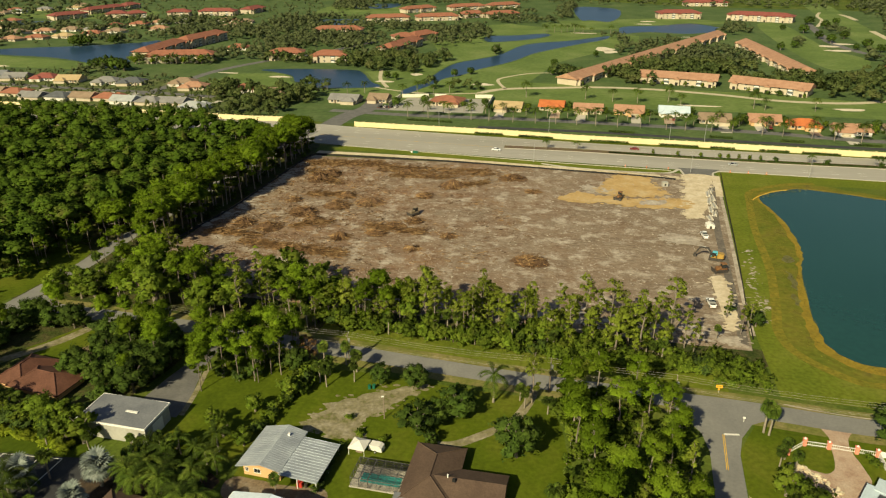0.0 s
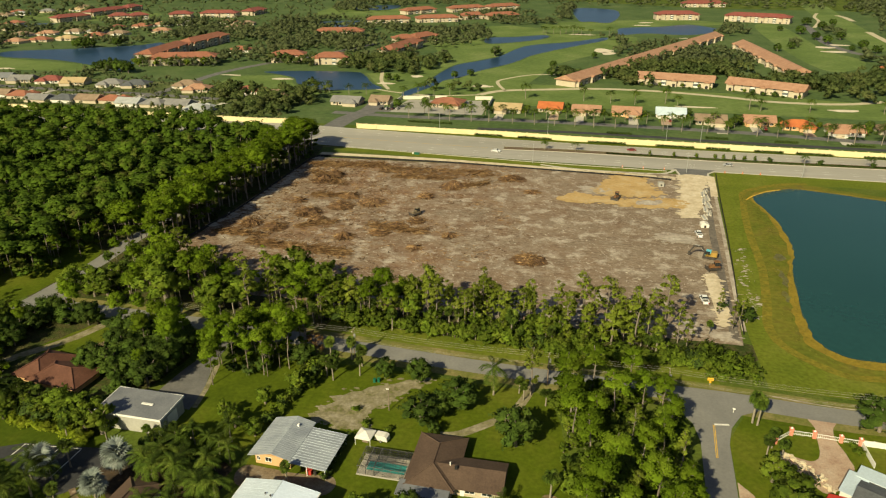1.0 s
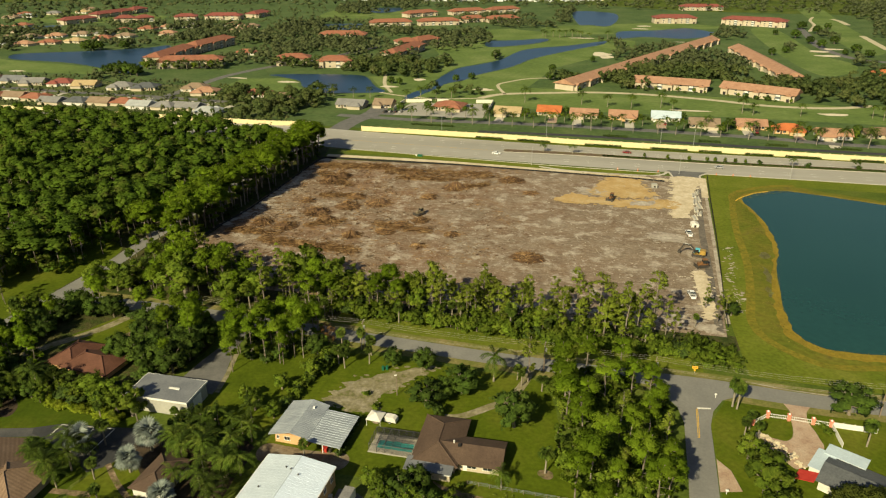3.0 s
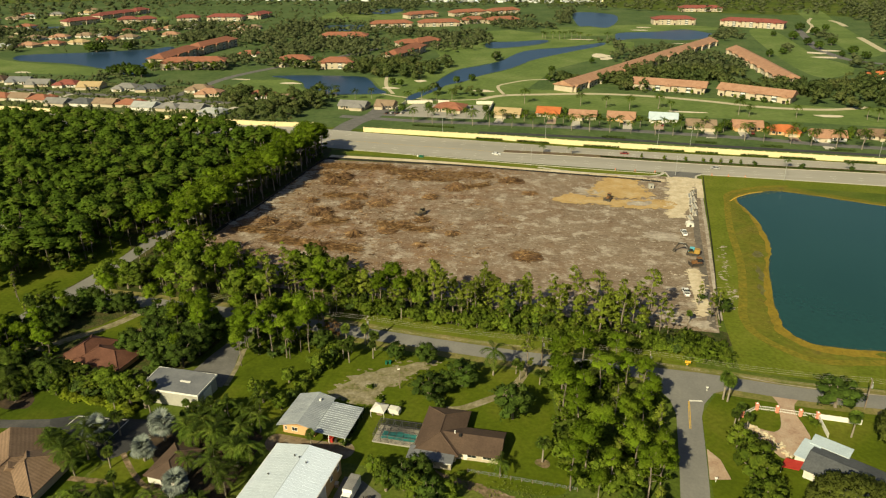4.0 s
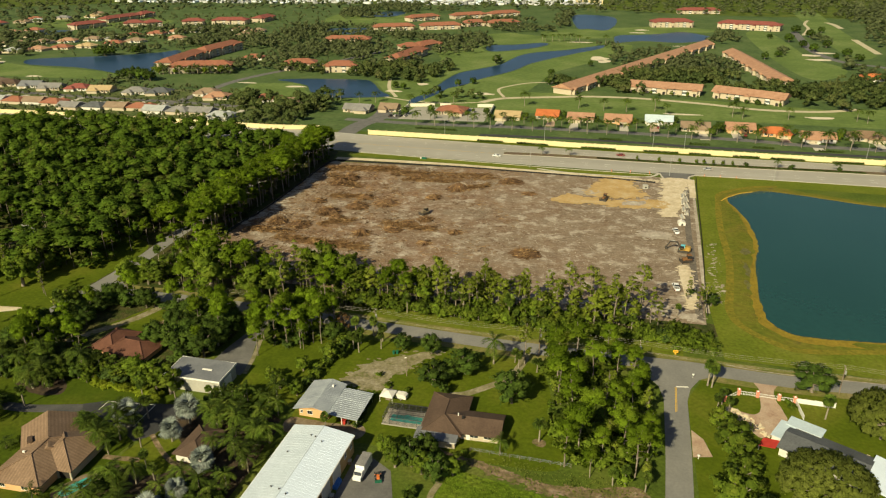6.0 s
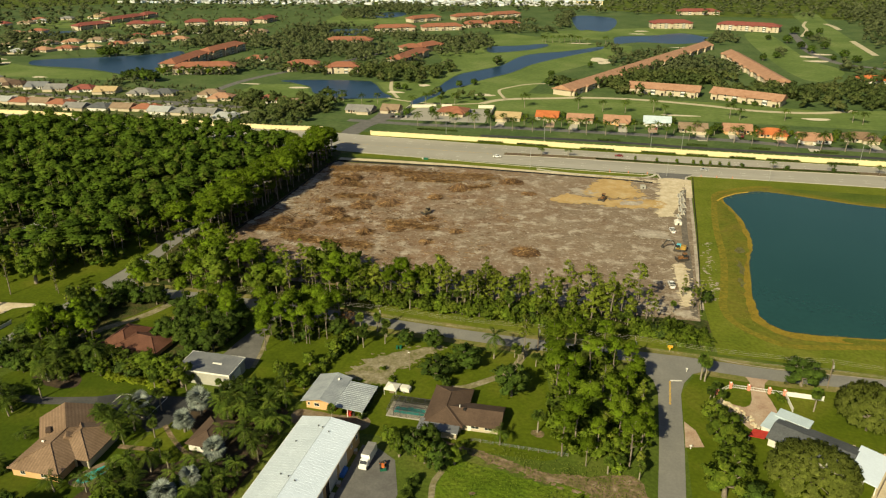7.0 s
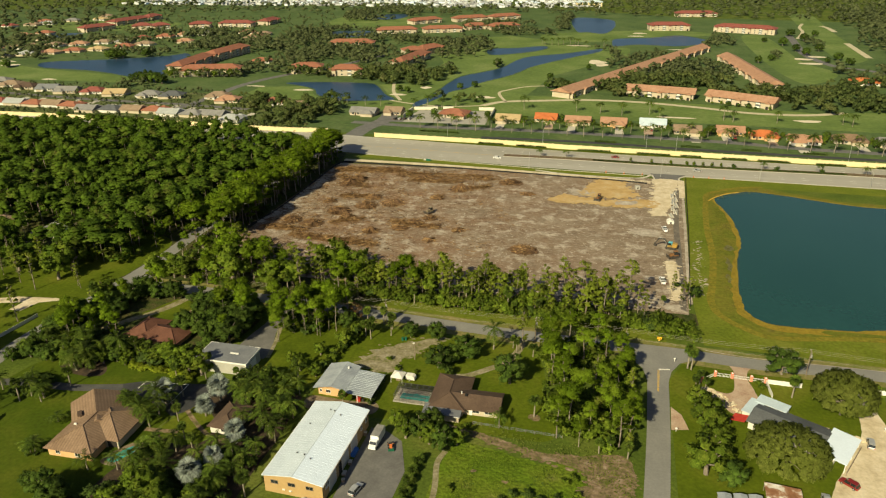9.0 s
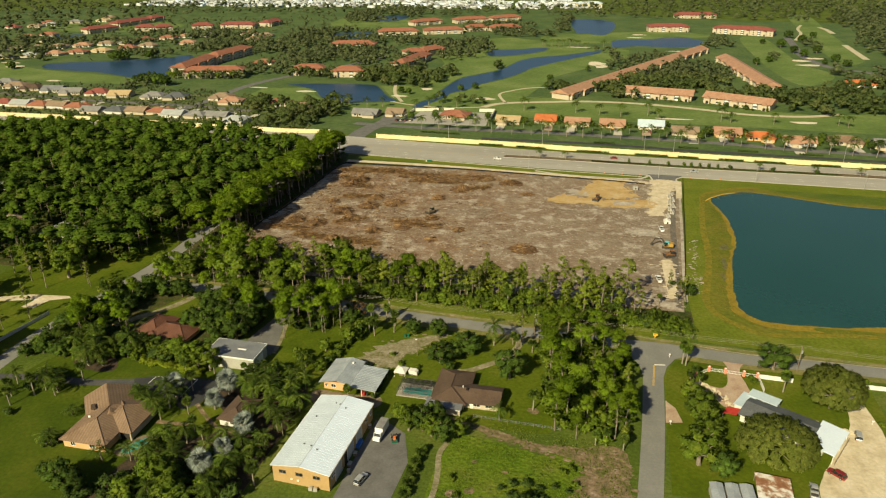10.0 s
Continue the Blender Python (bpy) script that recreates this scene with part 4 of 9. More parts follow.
patch("car_park", [(-164.8, -41.9), (-158.7, -39), (-144.6, -37.6), (-139.2, -36.8), (-136, -40.1), (-137.6, -49.9), (-141.3, -53.4), (-145.8, -50.7), (-158.5, -45.2), (-163.4, -44)], 0.024, DARKTAR, "small black asphalt car park", "car park", per=1)
for a, b in (((-158.8, -43.4), (-158.6, -39.4)), ((-154.2, -43.0), (-153.7, -39.1)), ((-149.9, -42.6), (-149.9, -38.8)), ((-145.1, -48), (-144.7, -38.4)), ((-158.8, -39.4), (-144.7, -38.2))):
    strip("bay_line", [a, b], 0.22, 0.03, WHITELINE, "white parking bay line", "road marking")
patch("lawn", [(-186, -3), (-177, -5), (-168, -3), (-158, -1), (-159, 8), (-170, 11), (-178, 12), (-183, 4)], 0.0195, LAWN, "rough lawn behind the maroon house", "lawn", 0.8)
patch("bare_earth", [(-172, 0), (-164, -1), (-162, 4), (-168, 6)], 0.0215, DIRT, "reddish bare soil in the rough lawn", "ground", 1.2)
strip("dirt_track", [(-196, -16), (-190.5, -11), (-186.9, -5.6), (-183.6, -1.7), (-178.9, 5.3), (-175, 14.5)], 3.2, 0.024, TURNING, "pale sandy drive to the maroon house", "drive", 5)
patch("drive", [(-252, -3), (-240, 1.8), (-224, 3.6), (-222, 2.2), (-229, -1), (-231, -8), (-236, -8), (-235, -2), (-250, -6)], 0.018, SHELL, "pale shell garden path", "path", per=1)
patch("brick_drive", [(18.6, 7), (25, 7.6), (23.2, 3), (22.8, -1), (23.8, -6), (23.8, -11), (20.5, -16.5), (16, -19.5), (13, -15), (9.6, -10.3), (11.5, -8.6), (16, -9.5), (18.2, -6), (18.6, -1), (19.3, 3)], 0.022, BRICKPAVE,
      "reddish brick-paved drive", "drive", 0.2)
patch("brick_drive", [(-1.2, -19.6), (1.5, -23), (3, -29.5), (-1.8, -30.6)], 0.022, BRICKPAVE, "reddish brick-paved apron", "drive", per=1)
patch("shell_yard", [(51.5, -3), (54.5, -4), (57, -22), (56, -40), (57, -75), (32, -75), (33.5, -54), (36, -45.5), (43, -33), (48, -24), (50.5, -14)], 0.018, SHELL, "pale crushed-shell yard", "yard", 0.4)
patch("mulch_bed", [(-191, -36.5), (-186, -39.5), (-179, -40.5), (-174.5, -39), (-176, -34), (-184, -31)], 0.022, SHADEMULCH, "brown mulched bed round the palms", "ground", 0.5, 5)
for x, y in ((-39.4, -32.8), (-165, -30.5), (-186, -29.5)):
    patch("mulch_bed", [(x + 1.9 * math.cos(t), y + 1.5 * math.sin(t)) for t in (k * 0.9 for k in range(7))], 0.02, DIRT, "brown mulched planting bed", "ground", 0.5, 4)

# ---- buildings ----
def hip_roof(w, d, eave, rise, over=0.6, gable=False, thick=0.22):
    """A hipped or gabled roof over a rectangle, ridge along the longer side, as a closed solid."""
    g = Geo()
    a, b = w / 2 + over, d / 2 + over
    along = a >= b
    if along:
        r = a if gable else a - b
        ridge = [(-r, 0), (r, 0)]
    else:
        r = b if gable else b - a
        ridge = [(0, -r), (0, r)]
    lo, hi = eave - over * rise / min(a, b), eave + rise - over * rise / min(a, b)
    e = [(-a, -b), (a, -b), (a, b), (-a, b)]
    R0, R1 = [(*p, hi) for p in ridge]
    E = [(*p, lo) for p in e]
    U = [(*p, lo - thick) for p in e]
    if along:
        g.poly([E[0], E[1], R1, R0]).poly([E[2], E[3], R0, R1]).poly([E[1], E[2], R1]).poly([E[3], E[0], R0])
    else:
        g.poly([E[1], E[2], R1, R0]).poly([E[3], E[0], R0, R1]).poly([E[0], E[1], R0]).poly([E[2], E[3], R1])
    for i in range(4):
        j = (i + 1) % 4
        g.poly([U[i], U[j], E[j], E[i]])
    g.poly([U[3], U[2], U[1], U[0]])
    return g


def ridge_caps(w, d, eave, rise, over=0.6):
    """Raised caps along hips and ridge."""
    a, b = w / 2 + over, d / 2 + over
    lo, hi = eave - over * rise / min(a, b) + 0.03, eave + rise - over * rise / min(a, b) + 0.04
    R = [(-(a - b), 0, hi), (a - b, 0, hi)] if a >= b else [(0, -(b - a), hi), (0, b - a, hi)]
    g = Geo()
    g.tube(R[0], R[1], 0.13, 0.13, 5)
    for c in ((-a, -b), (a, -b), (a, b), (-a, b)):
        near = min(R, key=lambda p: (p[0] - c[0]) ** 2 + (p[1] - c[1]) ** 2)
        g.tube((*c, lo), near, 0.12, 0.12, 5)
    return g


WINDOWS = {}


def window(parent, x, y, z, w, h, face, frame_mat=None):
    """A framed window with its pane, set on a wall that faces the given side (s, e, n, w)."""
    key = (round(w, 1), round(h, 1), frame_mat)
    if key not in WINDOWS:
        f = Geo()
        a, b = w / 2, h / 2
        f.box(-a - 0.08, a + 0.08, -0.07, 0.05, b, b + 0.09).box(-a - 0.12, a + 0.12, -0.12, 0.05, -b - 0.1, -b)
        f.box(-a - 0.08, -a, -0.07, 0.05, -b, b).box(a, a + 0.08, -0.07, 0.05, -b, b).box(-0.03, 0.03, -0.06, 0.05, -b, b)
        WINDOWS[key] = (mesh_of("window", f, frame_mat or TRIM), mesh_of("pane", Geo().box(-a, a, -0.03, 0.04, -b, b), GLASS))
    turn = {"s": 0, "e": 90, "n": 180, "w": 270}[face]
    ob = piece("window", WINDOWS[key][0], parent, pose(x, y, z, rz=turn))
    piece("pane", WINDOWS[key][1], ob)
    return ob


def wing(parent, cx, cy, w, d, eave, rise, roof, wall, over=0.6, gable=False, caps=False, turn=0.0):
    m = pose(cx, cy, 0, rz=turn)
    g = Geo().box(-w / 2, w / 2, -d / 2, d / 2, 0, eave)
    apex = eave + rise * (1 - over / (min(w, d) / 2 + over)) - 0.06
    if gable:
        if w >= d:
            for s in (-1, 1):
                x0, x1 = s * w / 2 - 0.12, s * w / 2 + 0.0
                g.prism([(-d / 2, eave), (d / 2, eave), (0, apex)], min(x0, x1), max(x0, x1), Matrix(((0, 0, 1, 0), (1, 0, 0, 0), (0, 1, 0, 0), (0, 0, 0, 1))))
        else:
            for s in (-1, 1):
                g.side([(-w / 2, eave), (w / 2, eave), (0, apex)], s * d / 2 - 0.1, s * d / 2)
    a = part("wall", g, wall, parent)
    a.matrix_basis = m
    r = part("roof", hip_roof(w, d, eave, rise, over, gable), roof, parent)
    r.matrix_basis = m
    if caps:
        c = part("ridge_cap", ridge_caps(w, d, eave, rise, over), roof, parent)
        c.matrix_basis = m
    return r


def bungalow(x, y, w, d, roof, wall, label, turn=0.0, rise=3.0, wing_at=None, garage=True, group="", gable=False):
    """A single-storey house: main block, a front wing with garage door, windows."""
    h = root("house", pose(x, y, 0, rz=turn), label, "house", group)
    w, d = w * 1.1, d * 1.12
    wing(h, 0, 0, w, d, 2.8, rise, roof, wall, gable=gable)
    if wing_at is None:
        wing_at = -w * 0.25
    ww = w * 0.46
    wing(h, wing_at, -d / 2 - 0.2, ww, 6.0, 2.7, rise * 0.7, roof, wall, 0.5, gable=False)
    front = -d / 2 - 3.2
    if garage:
        part("garage_door", Geo().box(wing_at - 2.3, wing_at + 2.3, front - 0.06, front + 0.05, 0, 2.2), WALLCREAM, h)
    else:
        window(h, wing_at, front - 0.02, 1.5, 2.0, 1.2, "s")
    s = 1 if wing_at < 0 else -1
    for k, xx in enumerate((0.16, 0.36)):
        window(h, s * w * xx, -d / 2 - 0.02, 1.5, 1.6, 1.3, "s")
    part("door", Geo().box(s * w * 0.26 - 0.5, s * w * 0.26 + 0.5, -d / 2 - 0.05, -d / 2 + 0.05, 0, 2.1), R_BROWN, h)
    return h


def condo(x0, y0, x1, y1, depth, eave, roof, label, rise=3.6, floors=2, bays=None, wall=None):
    """A long terraced block: its front runs from one point to the other, its depth lies to the left of that line."""
    a, b = Vector((x0, y0)), Vector((x1, y1))
    length = (b - a).length
    ang = math.atan2(b.y - a.y, b.x - a.x)
    depth *= 1.25
    eave *= 0.88
    c = (a + b) / 2 + Vector((-math.sin(ang), math.cos(ang))) * depth / 2
    h = root("apartment_block", pose(c.x, c.y, 0, rz=math.degrees(ang)), label, "apartments", "golf estate blocks")
    wing(h, 0, 0, length, depth, eave, rise, roof, wall or WALLCREAM, 1.3, gable=roof is R_PEACH)
    bays = bays or max(3, int(length / 7.0))
    step = length / bays
    lanai = mesh_of("lanai", Geo().box(-2.1, 2.1, -0.05, 0.05, -1.1, 1.1), SCREEN)
    rail = mesh_of("balcony_rail", Geo().box(-1.5, 1.5, -0.5, -0.44, -1.1, -0.2).box(-1.6, 1.6, -0.5, 0.05, -1.25, -1.1), TRIM)
    for k in range(bays):
        x = -length / 2 + step * (k + 0.5)
        for f in range(floors):
            z = 1.5 + f * (eave / floors)
            if k % 3 == 1:
                window(h, x, -depth / 2 - 0.02, z, 1.6, 1.4, "s")
            else:
                o = piece("lanai", lanai, h, pose(x, -depth / 2 - 0.02, z))
                piece("balcony_rail", rail, o)
    porch = mesh_of("porch", Geo().box(-1.9, 1.9, -2.4, 0.2, 0, eave * 0.78), wall or WALLCREAM)
    gable = mesh_of("porch_roof", Geo().side([(-2.4, eave * 0.78), (2.4, eave * 0.78), (0, eave * 0.78 + 1.5)], -2.9, 3.5), roof)
    arch = mesh_of("porch_opening", Geo().box(-1.0, 1.0, -2.45, -2.35, 0, 2.3), DARKIN)
    for k in range(0, bays, 3):
        o = piece("porch", porch, h, pose(-length / 2 + step * (k + 0.5), -depth / 2, 0))
        piece("porch_roof", gable, o)
        piece("porch_opening", arch, o)
    return h


def ribs(g, p0, p1, up, count, r=0.05):
    """Standing seams on a roof plane: from the edge p0-p1 by the vector up."""
    p0, p1, up = Vector(p0), Vector(p1), Vector(up)
    for k in range(count + 1):
        p = p0.lerp(p1, k / count)
        g.tube(p, p + up, r, r, 4, False)
    return g


def warehouse():
    x0, x1, y0, y1, eave, top = -100.8, -85.2, -76.0, -45.4, 5.0, 6.2
    xm = (x0 + x1) / 2
    h = root("warehouse", pose(-93.0, -60.7, 0, rz=-3.2), "ochre warehouse with a white ribbed metal roof", "warehouse")
    a, b = (x1 - x0) / 2, (y1 - y0) / 2
    part("wall", Geo().side([(-a, 0), (a, 0), (a, eave), (0, top), (-a, eave)], -b, b), WALLOCHRE, h)
    for s, tone in ((-1, "roof"), (1, "roof")):
        g = Geo().side([(0, top + 0.03), (s * (a + 0.3), eave + 0.0), (s * (a + 0.3), eave + 0.2), (0, top + 0.23)], -b - 0.35, b + 0.35)
        # the west slope takes the duller of the two whites
        r = part("roof", g, R_DULLWHITE if s < 0 else R_WHITE, h)
        q = Geo()
        ribs(q, (0, -b - 0.3, top + 0.24), (0, b + 0.3, top + 0.24), (s * (a + 0.28), 0, eave - top - 0.02), 34, 0.013)
        part("roof_rib", q, R_DULLWHITE if s < 0 else R_WHITE, r)
        g2 = Geo().box(s * (a + 0.3), s * (a + 0.46), -b - 0.3, b + 0.3, eave - 0.05, eave + 0.15) if s > 0 else Geo().box(-(a + 0.46), -(a + 0.3), -b - 0.3, b + 0.3, eave - 0.05, eave + 0.15)
        part("gutter", g2, TRIM, r)
    part("ridge_cap", Geo().side([(-0.2, top + 0.2), (0.2, top + 0.2), (0, top + 0.27)], -b - 0.36, b + 0.36), R_DULLWHITE, h)
    vent = mesh_of("roof_vent", Geo().tube((0, 0, -0.3), (0, 0, 0.25), 0.12, 0.12, 8).tube((0, 0, 0.25), (0, 0, 0.36), 0.2, 0.15, 8), PAINTDARK)
    for x, y in ((-1.6, 11.5), (-0.2, 11.0), (1.9, 10.0), (-4.8, 5.0), (-2.7, -7.0), (-0.4, -7.6), (1.6, -8.4)):
        piece("roof_vent", vent, h, pose(x, y, top + 0.25 - abs(x) * (top - eave) / a))
    for x in (-5.0, -0.4, 4.4):
        window(h, x, -b - 0.02, 3.5, 1.8, 0.9, "s", WOOD)
    roller = mesh_of("roller_door", Geo().box(-0.05, 0.05, -2.0, 2.0, 0, 4.0), DOORGREY)
    slat = mesh_of("door_rail", Geo().box(-0.09, 0.06, -2.15, -2.0, 0, 4.1).box(-0.09, 0.06, 2.0, 2.15, 0, 4.1).box(-0.09, 0.06, -2.15, 2.15, 4.0, 4.2), TRIM)
    for y in (-9.5, -1.5, 4.6):
        o = piece("roller_door", roller, h, pose(a + 0.03, y, 0))
        piece("door_rail", slat, o)
    part("open_doorway", Geo().box(a - 0.02, a + 0.02, -5.6, -3.8, 0, 3.6), DARKIN, h)
    for y in (-13.2, -12.0, 10.0, 13.5):
        window(h, a + 0.02, y, 3.2, 1.0, 1.2, "e")
    lamp = mesh_of("wall_lamp", Geo().box(-0.3, 0.3, -0.25, 0, -0.15, 0.15), TRIM)
    for x, z in ((-2.6, 1.6), (-0.8, 1.5)):
        piece("wall_lamp", lamp, h, pose(x, -b, z))
    unit = mesh_of("air_conditioner", Geo().box(-0.5, 0.5, -0.4, 0.4, 0, 0.9).tube((0, 0, 0.9), (0, 0, 0.95), 0.36, 0.36, 12), WALLGREY)
    for x in (2.0, 3.3):
        tagged(piece("air_conditioner", unit, None, pose(xm + x, y0 - 1.0, 0, rz=8)), "pale grey air conditioner on the ground by a wall", "air conditioner", "units by the warehouse")
    return h


def metal_roof_house():
    h = root("house", pose(-95.3, -29.5, 0, rz=-3), "apricot house with a galvanised metal roof and open carport", "house")
    part("wall", Geo().box(-8.2, 0.2, -5.3, 6.2, 0, 2.7), WALLORANGE, h)
    ridge, lo, hi = -3.6, 2.7, 4.1
    for s, x0, x1 in ((-1, -9.4, ridge), (1, ridge, 0.8)):
        if s < 0:
            prof = [(x0, lo - 0.1), (x1, hi), (x1, hi + 0.16), (x0, lo + 0.08)]
        else:
            prof = [(x0, hi), (x1, lo + 0.35), (x1, lo + 0.51), (x0, hi + 0.16)]
        r = part("roof", Geo().side(prof, -6.4, 7.2), R_METAL, h, "weathered galvanised roof slope")
        q = Geo()
        d = Vector((prof[2][0] - prof[3][0], 0, prof[2][1] - prof[3][1]))
        ribs(q, (prof[3][0], -6.3, prof[3][1] + 0.02), (prof[3][0], 7.1, prof[3][1] + 0.02), d, 22, 0.025)
        part("roof_rib", q, R_METAL, r)
    r = part("carport_roof", Geo().side([(0.6, 3.0), (9.2, 2.5), (9.2, 2.64), (0.6, 3.14)], -6.9, 5.6), R_METAL, h, "ribbed galvanised carport roof")
    q = Geo()
    ribs(q, (0.6, -6.8, 3.16), (0.6, 5.5, 3.16), (8.6, 0, -0.5), 15, 0.035)
    part("roof_rib", q, R_DULLWHITE, r)
    post = mesh_of("post", Geo().box(-0.09, 0.09, -0.09, 0.09, 0, 2.6), TRIM)
    for x, y in ((8.8, -6.4), (8.8, -0.6), (8.8, 5.2), (4.6, -6.4)):
        piece("post", post, h, pose(x, y, 0))
    window(h, -5.0, -5.32, 1.5, 1.4, 1.0, "s")
    window(h, -7.4, -5.32, 1.5, 0.6, 0.9, "s")
    part("chimney", Geo().box(-2.4, -1.9, 4.0, 4.5, 3.2, 4.4), TRIM, h)
    return h


def grey_block():
    h = root("workshop", pose(-137.6, -25.4, 0, rz=-1), "pale grey workshop with a flat grey roof", "workshop")
    part("wall", Geo().box(-8.4, 8.4, -4.7, 4.7, 0, 4.2), WALLGREY, h)
    part("roof", Geo().side([(-8.7, 4.2), (8.7, 4.2), (8.7, 4.5), (0, 4.75), (-8.7, 4.5)], -4.95, 4.95), R_FLAT, h)
    g = Geo()
    for x0, x1, y0, y1 in ((-8.8, 8.8, -5.05, -4.93), (-8.8, 8.8, 4.93, 5.05), (-8.8, -8.66, -5.0, 5.0), (8.66, 8.8, -5.0, 5.0)):
        g.box(x0, x1, y0, y1, 4.1, 4.58)
    part("fascia", g, TRIM, h)
    part("skylight", Geo().box(0.9, 3.9, -0.5, 0.1, 4.6, 4.86), TRIM, h, "white roof skylight")
    part("roller_door", Geo().box(8.38, 8.46, -1.8, 1.9, 0, 3.2), TRIM, h)
    part("door", Geo().box(8.38, 8.46, -3.9, -2.9, 0, 2.1), DOORGREY, h)
    part("downpipe", Geo().tube((8.5, -4.75, 0), (8.5, -4.75, 4.1), 0.08, 0.08, 6), TRIM, h)
    return h


def brown_house():
    h = root("house", pose(-60, -27, 0, rz=0), "cream bungalow with a brown shingle roof", "house")
    wing(h, -4.2, -1.6, 9.4, 16.0, 2.7, 2.1, R_BROWN, WALLCREAM, 0.8, caps=True)
    wing(h, 3.6, -4.2, 13.6, 8.2, 2.7, 1.9, R_BROWN, WALLCREAM, 0.8, gable=True)
    part("lower_roof", Geo().side([(-10.5, 2.4), (0.5, 2.3), (0.5, 2.5), (-10.5, 2.6)], -13.2, -8.6), R_FLAT, h, "flat grey porch roof")
    part("porch_wall", Geo().box(-9.5, 0.0, -12.6, -8.8, 0, 2.3), WALLCREAM, h)
    for x in (4.2, 7.8):
        window(h, x, -8.32, 1.5, 2.0, 1.1, "s")
    part("door", Geo().box(2.2, 3.1, -8.36, -8.28, 0, 2.1), TRIM, h)
    part("roof_vent", Geo().tube((-0.6, -4.4, 4.2), (-0.6, -4.4, 5.0), 0.16, 0.16, 8), TRIM, h)
    part("roof_vent", Geo().box(0.5, 1.1, -5.4, -4.8, 4.1, 4.7), BLACK, h)
    part("door_awning", Geo().box(-1.6, 0.2, -13.4, -12.6, 2.2, 2.3), TRIM, h)
    return h


CAGEGREY = material("dull_aluminium_frame", [(0.09, 0.088, 0.08), (0.14, 0.136, 0.125)], 1, 4, 4, 0.15, rough=0.5)


def pool_cage():
    h = root("pool_enclosure", pose(-75.0, -30.2, 0, rz=-1), "dark screened pool enclosure beside a bungalow", "pool cage")
    a, b, t = 5.6, 3.2, 2.3
    g = Geo()
    for x in np.linspace(-a, a, 7):
        for y in (-b, b):
            g.box(x - 0.05, x + 0.05, y - 0.05, y + 0.05, 0.1, t)
        g.box(x - 0.05, x + 0.05, -b, b, t - 0.06, t + 0.06)
    for y in np.linspace(-b, b, 4):
        g.box(-a, a, y - 0.05, y + 0.05, t - 0.05, t + 0.05)
        for x in (-a, a):
            g.box(x - 0.05, x + 0.05, y - 0.05, y + 0.05, 0.1, t)
    part("cage_frame", g, CAGEGREY, h)
    deck = Geo().box(-a - 0.3, a + 0.3, -b - 0.3, b + 0.3, 0.02, 0.1)
    part("deck", deck, CONCRETE, h)
    pts = [(-4.2, -1.3), (-3.9, -1.6), (4.0, -1.6), (4.3, -1.3), (4.3, 0.9), (4.0, 1.2), (1.0, 1.2), (0.6, 1.5), (-0.6, 1.5), (-1.0, 1.2), (-3.9, 1.2), (-4.2, 0.9)]
    out = spline(pts, 5)
    part("pool_water", Geo().poly([(p.x, p.y, 0.13) for p in out]), POOL, h, "turquoise swimming pool water")
    sc = Geo()
    step = 0.24
    for k in range(int(2 * a / step)):
        x = -a + k * step
        sc.box(x, x + 0.09, -b, b, t + 0.05, t + 0.07)
    for k in range(int(2 * a / step)):
        x = -a + k * step
        sc.box(x, x + 0.07, -b - 0.01, -b + 0.01, 0.1, t).box(x, x + 0.09, b - 0.01, b + 0.01, 0.1, t)
    part("screen_mesh", sc, BLACK, h)
    return h


def tan_house():
    h = root("house", pose(-158, -62, 0, rz=0), "cream villa with hipped weathered brown tile roofs", "house")
    wing(h, -2.6, 3.0, 15.0, 12.0, 3.0, 2.8, R_TILEBROWN, WALLCREAM, 0.7, gable=True, turn=-50.6)
    wing(h, 0.5, -3.5, 13.0, 19.0, 3.0, 2.9, R_TILEBROWN, WALLORANGE, 0.7, caps=True)
    wing(h, 4.6, -0.2, 12.2, 13.0, 3.0, 3.1, R_TILEBROWN, WALLCREAM, 0.7, caps=True)
    part("skylight", Geo().box(-1.3, 1.3, -0.6, 0.6, -0.3, 0.25, pose(-5.2, -0.6, 4.35, rx=0, ry=-6, rz=-50)), R_BROWN, h)
    part("roof_vent", Geo().box(-3.4, -2.7, -5.2, -4.9, 4.3, 4.75), TRIM, h)
    part("lanai", Geo().box(7.3, 10.2, -6.78, -6.2, 0, 2.6), DARKIN, h, "dark shaded lanai opening")
    post = mesh_of("column", Geo().tube((0, 0, 0), (0, 0, 2.7), 0.3, 0.26, 8), WALLCREAM)
    for x, y in ((10.8, -7.0), (7.2, -7.0)):
        piece("column", post, h, pose(x, y, 0))
    window(h, 3.0, -13.02, 1.5, 1.6, 1.2, "s")
    window(h, -3.0, -13.02, 1.5, 1.2, 1.2, "s")
    pool = spline([(-147.6, -73.6), (-146.4, -70.6), (-143.9, -67.4), (-142.4, -68.6), (-143.4, -71.7), (-145.3, -74.2)], 5)
    patch("pool_deck", [(-149, -74.5), (-147.6, -69.8), (-144.5, -66), (-140.4, -66.4), (-140.6, -70.4), (-144.2, -75.2)], 0.02, PATIO, "worn brown paved pool deck", "paving", 0.2)
    tagged(part("swimming_pool", Geo().poly([(p.x, p.y, 0.05) for p in pool]), POOL), "turquoise free-form garden swimming pool", "pool")
    return h


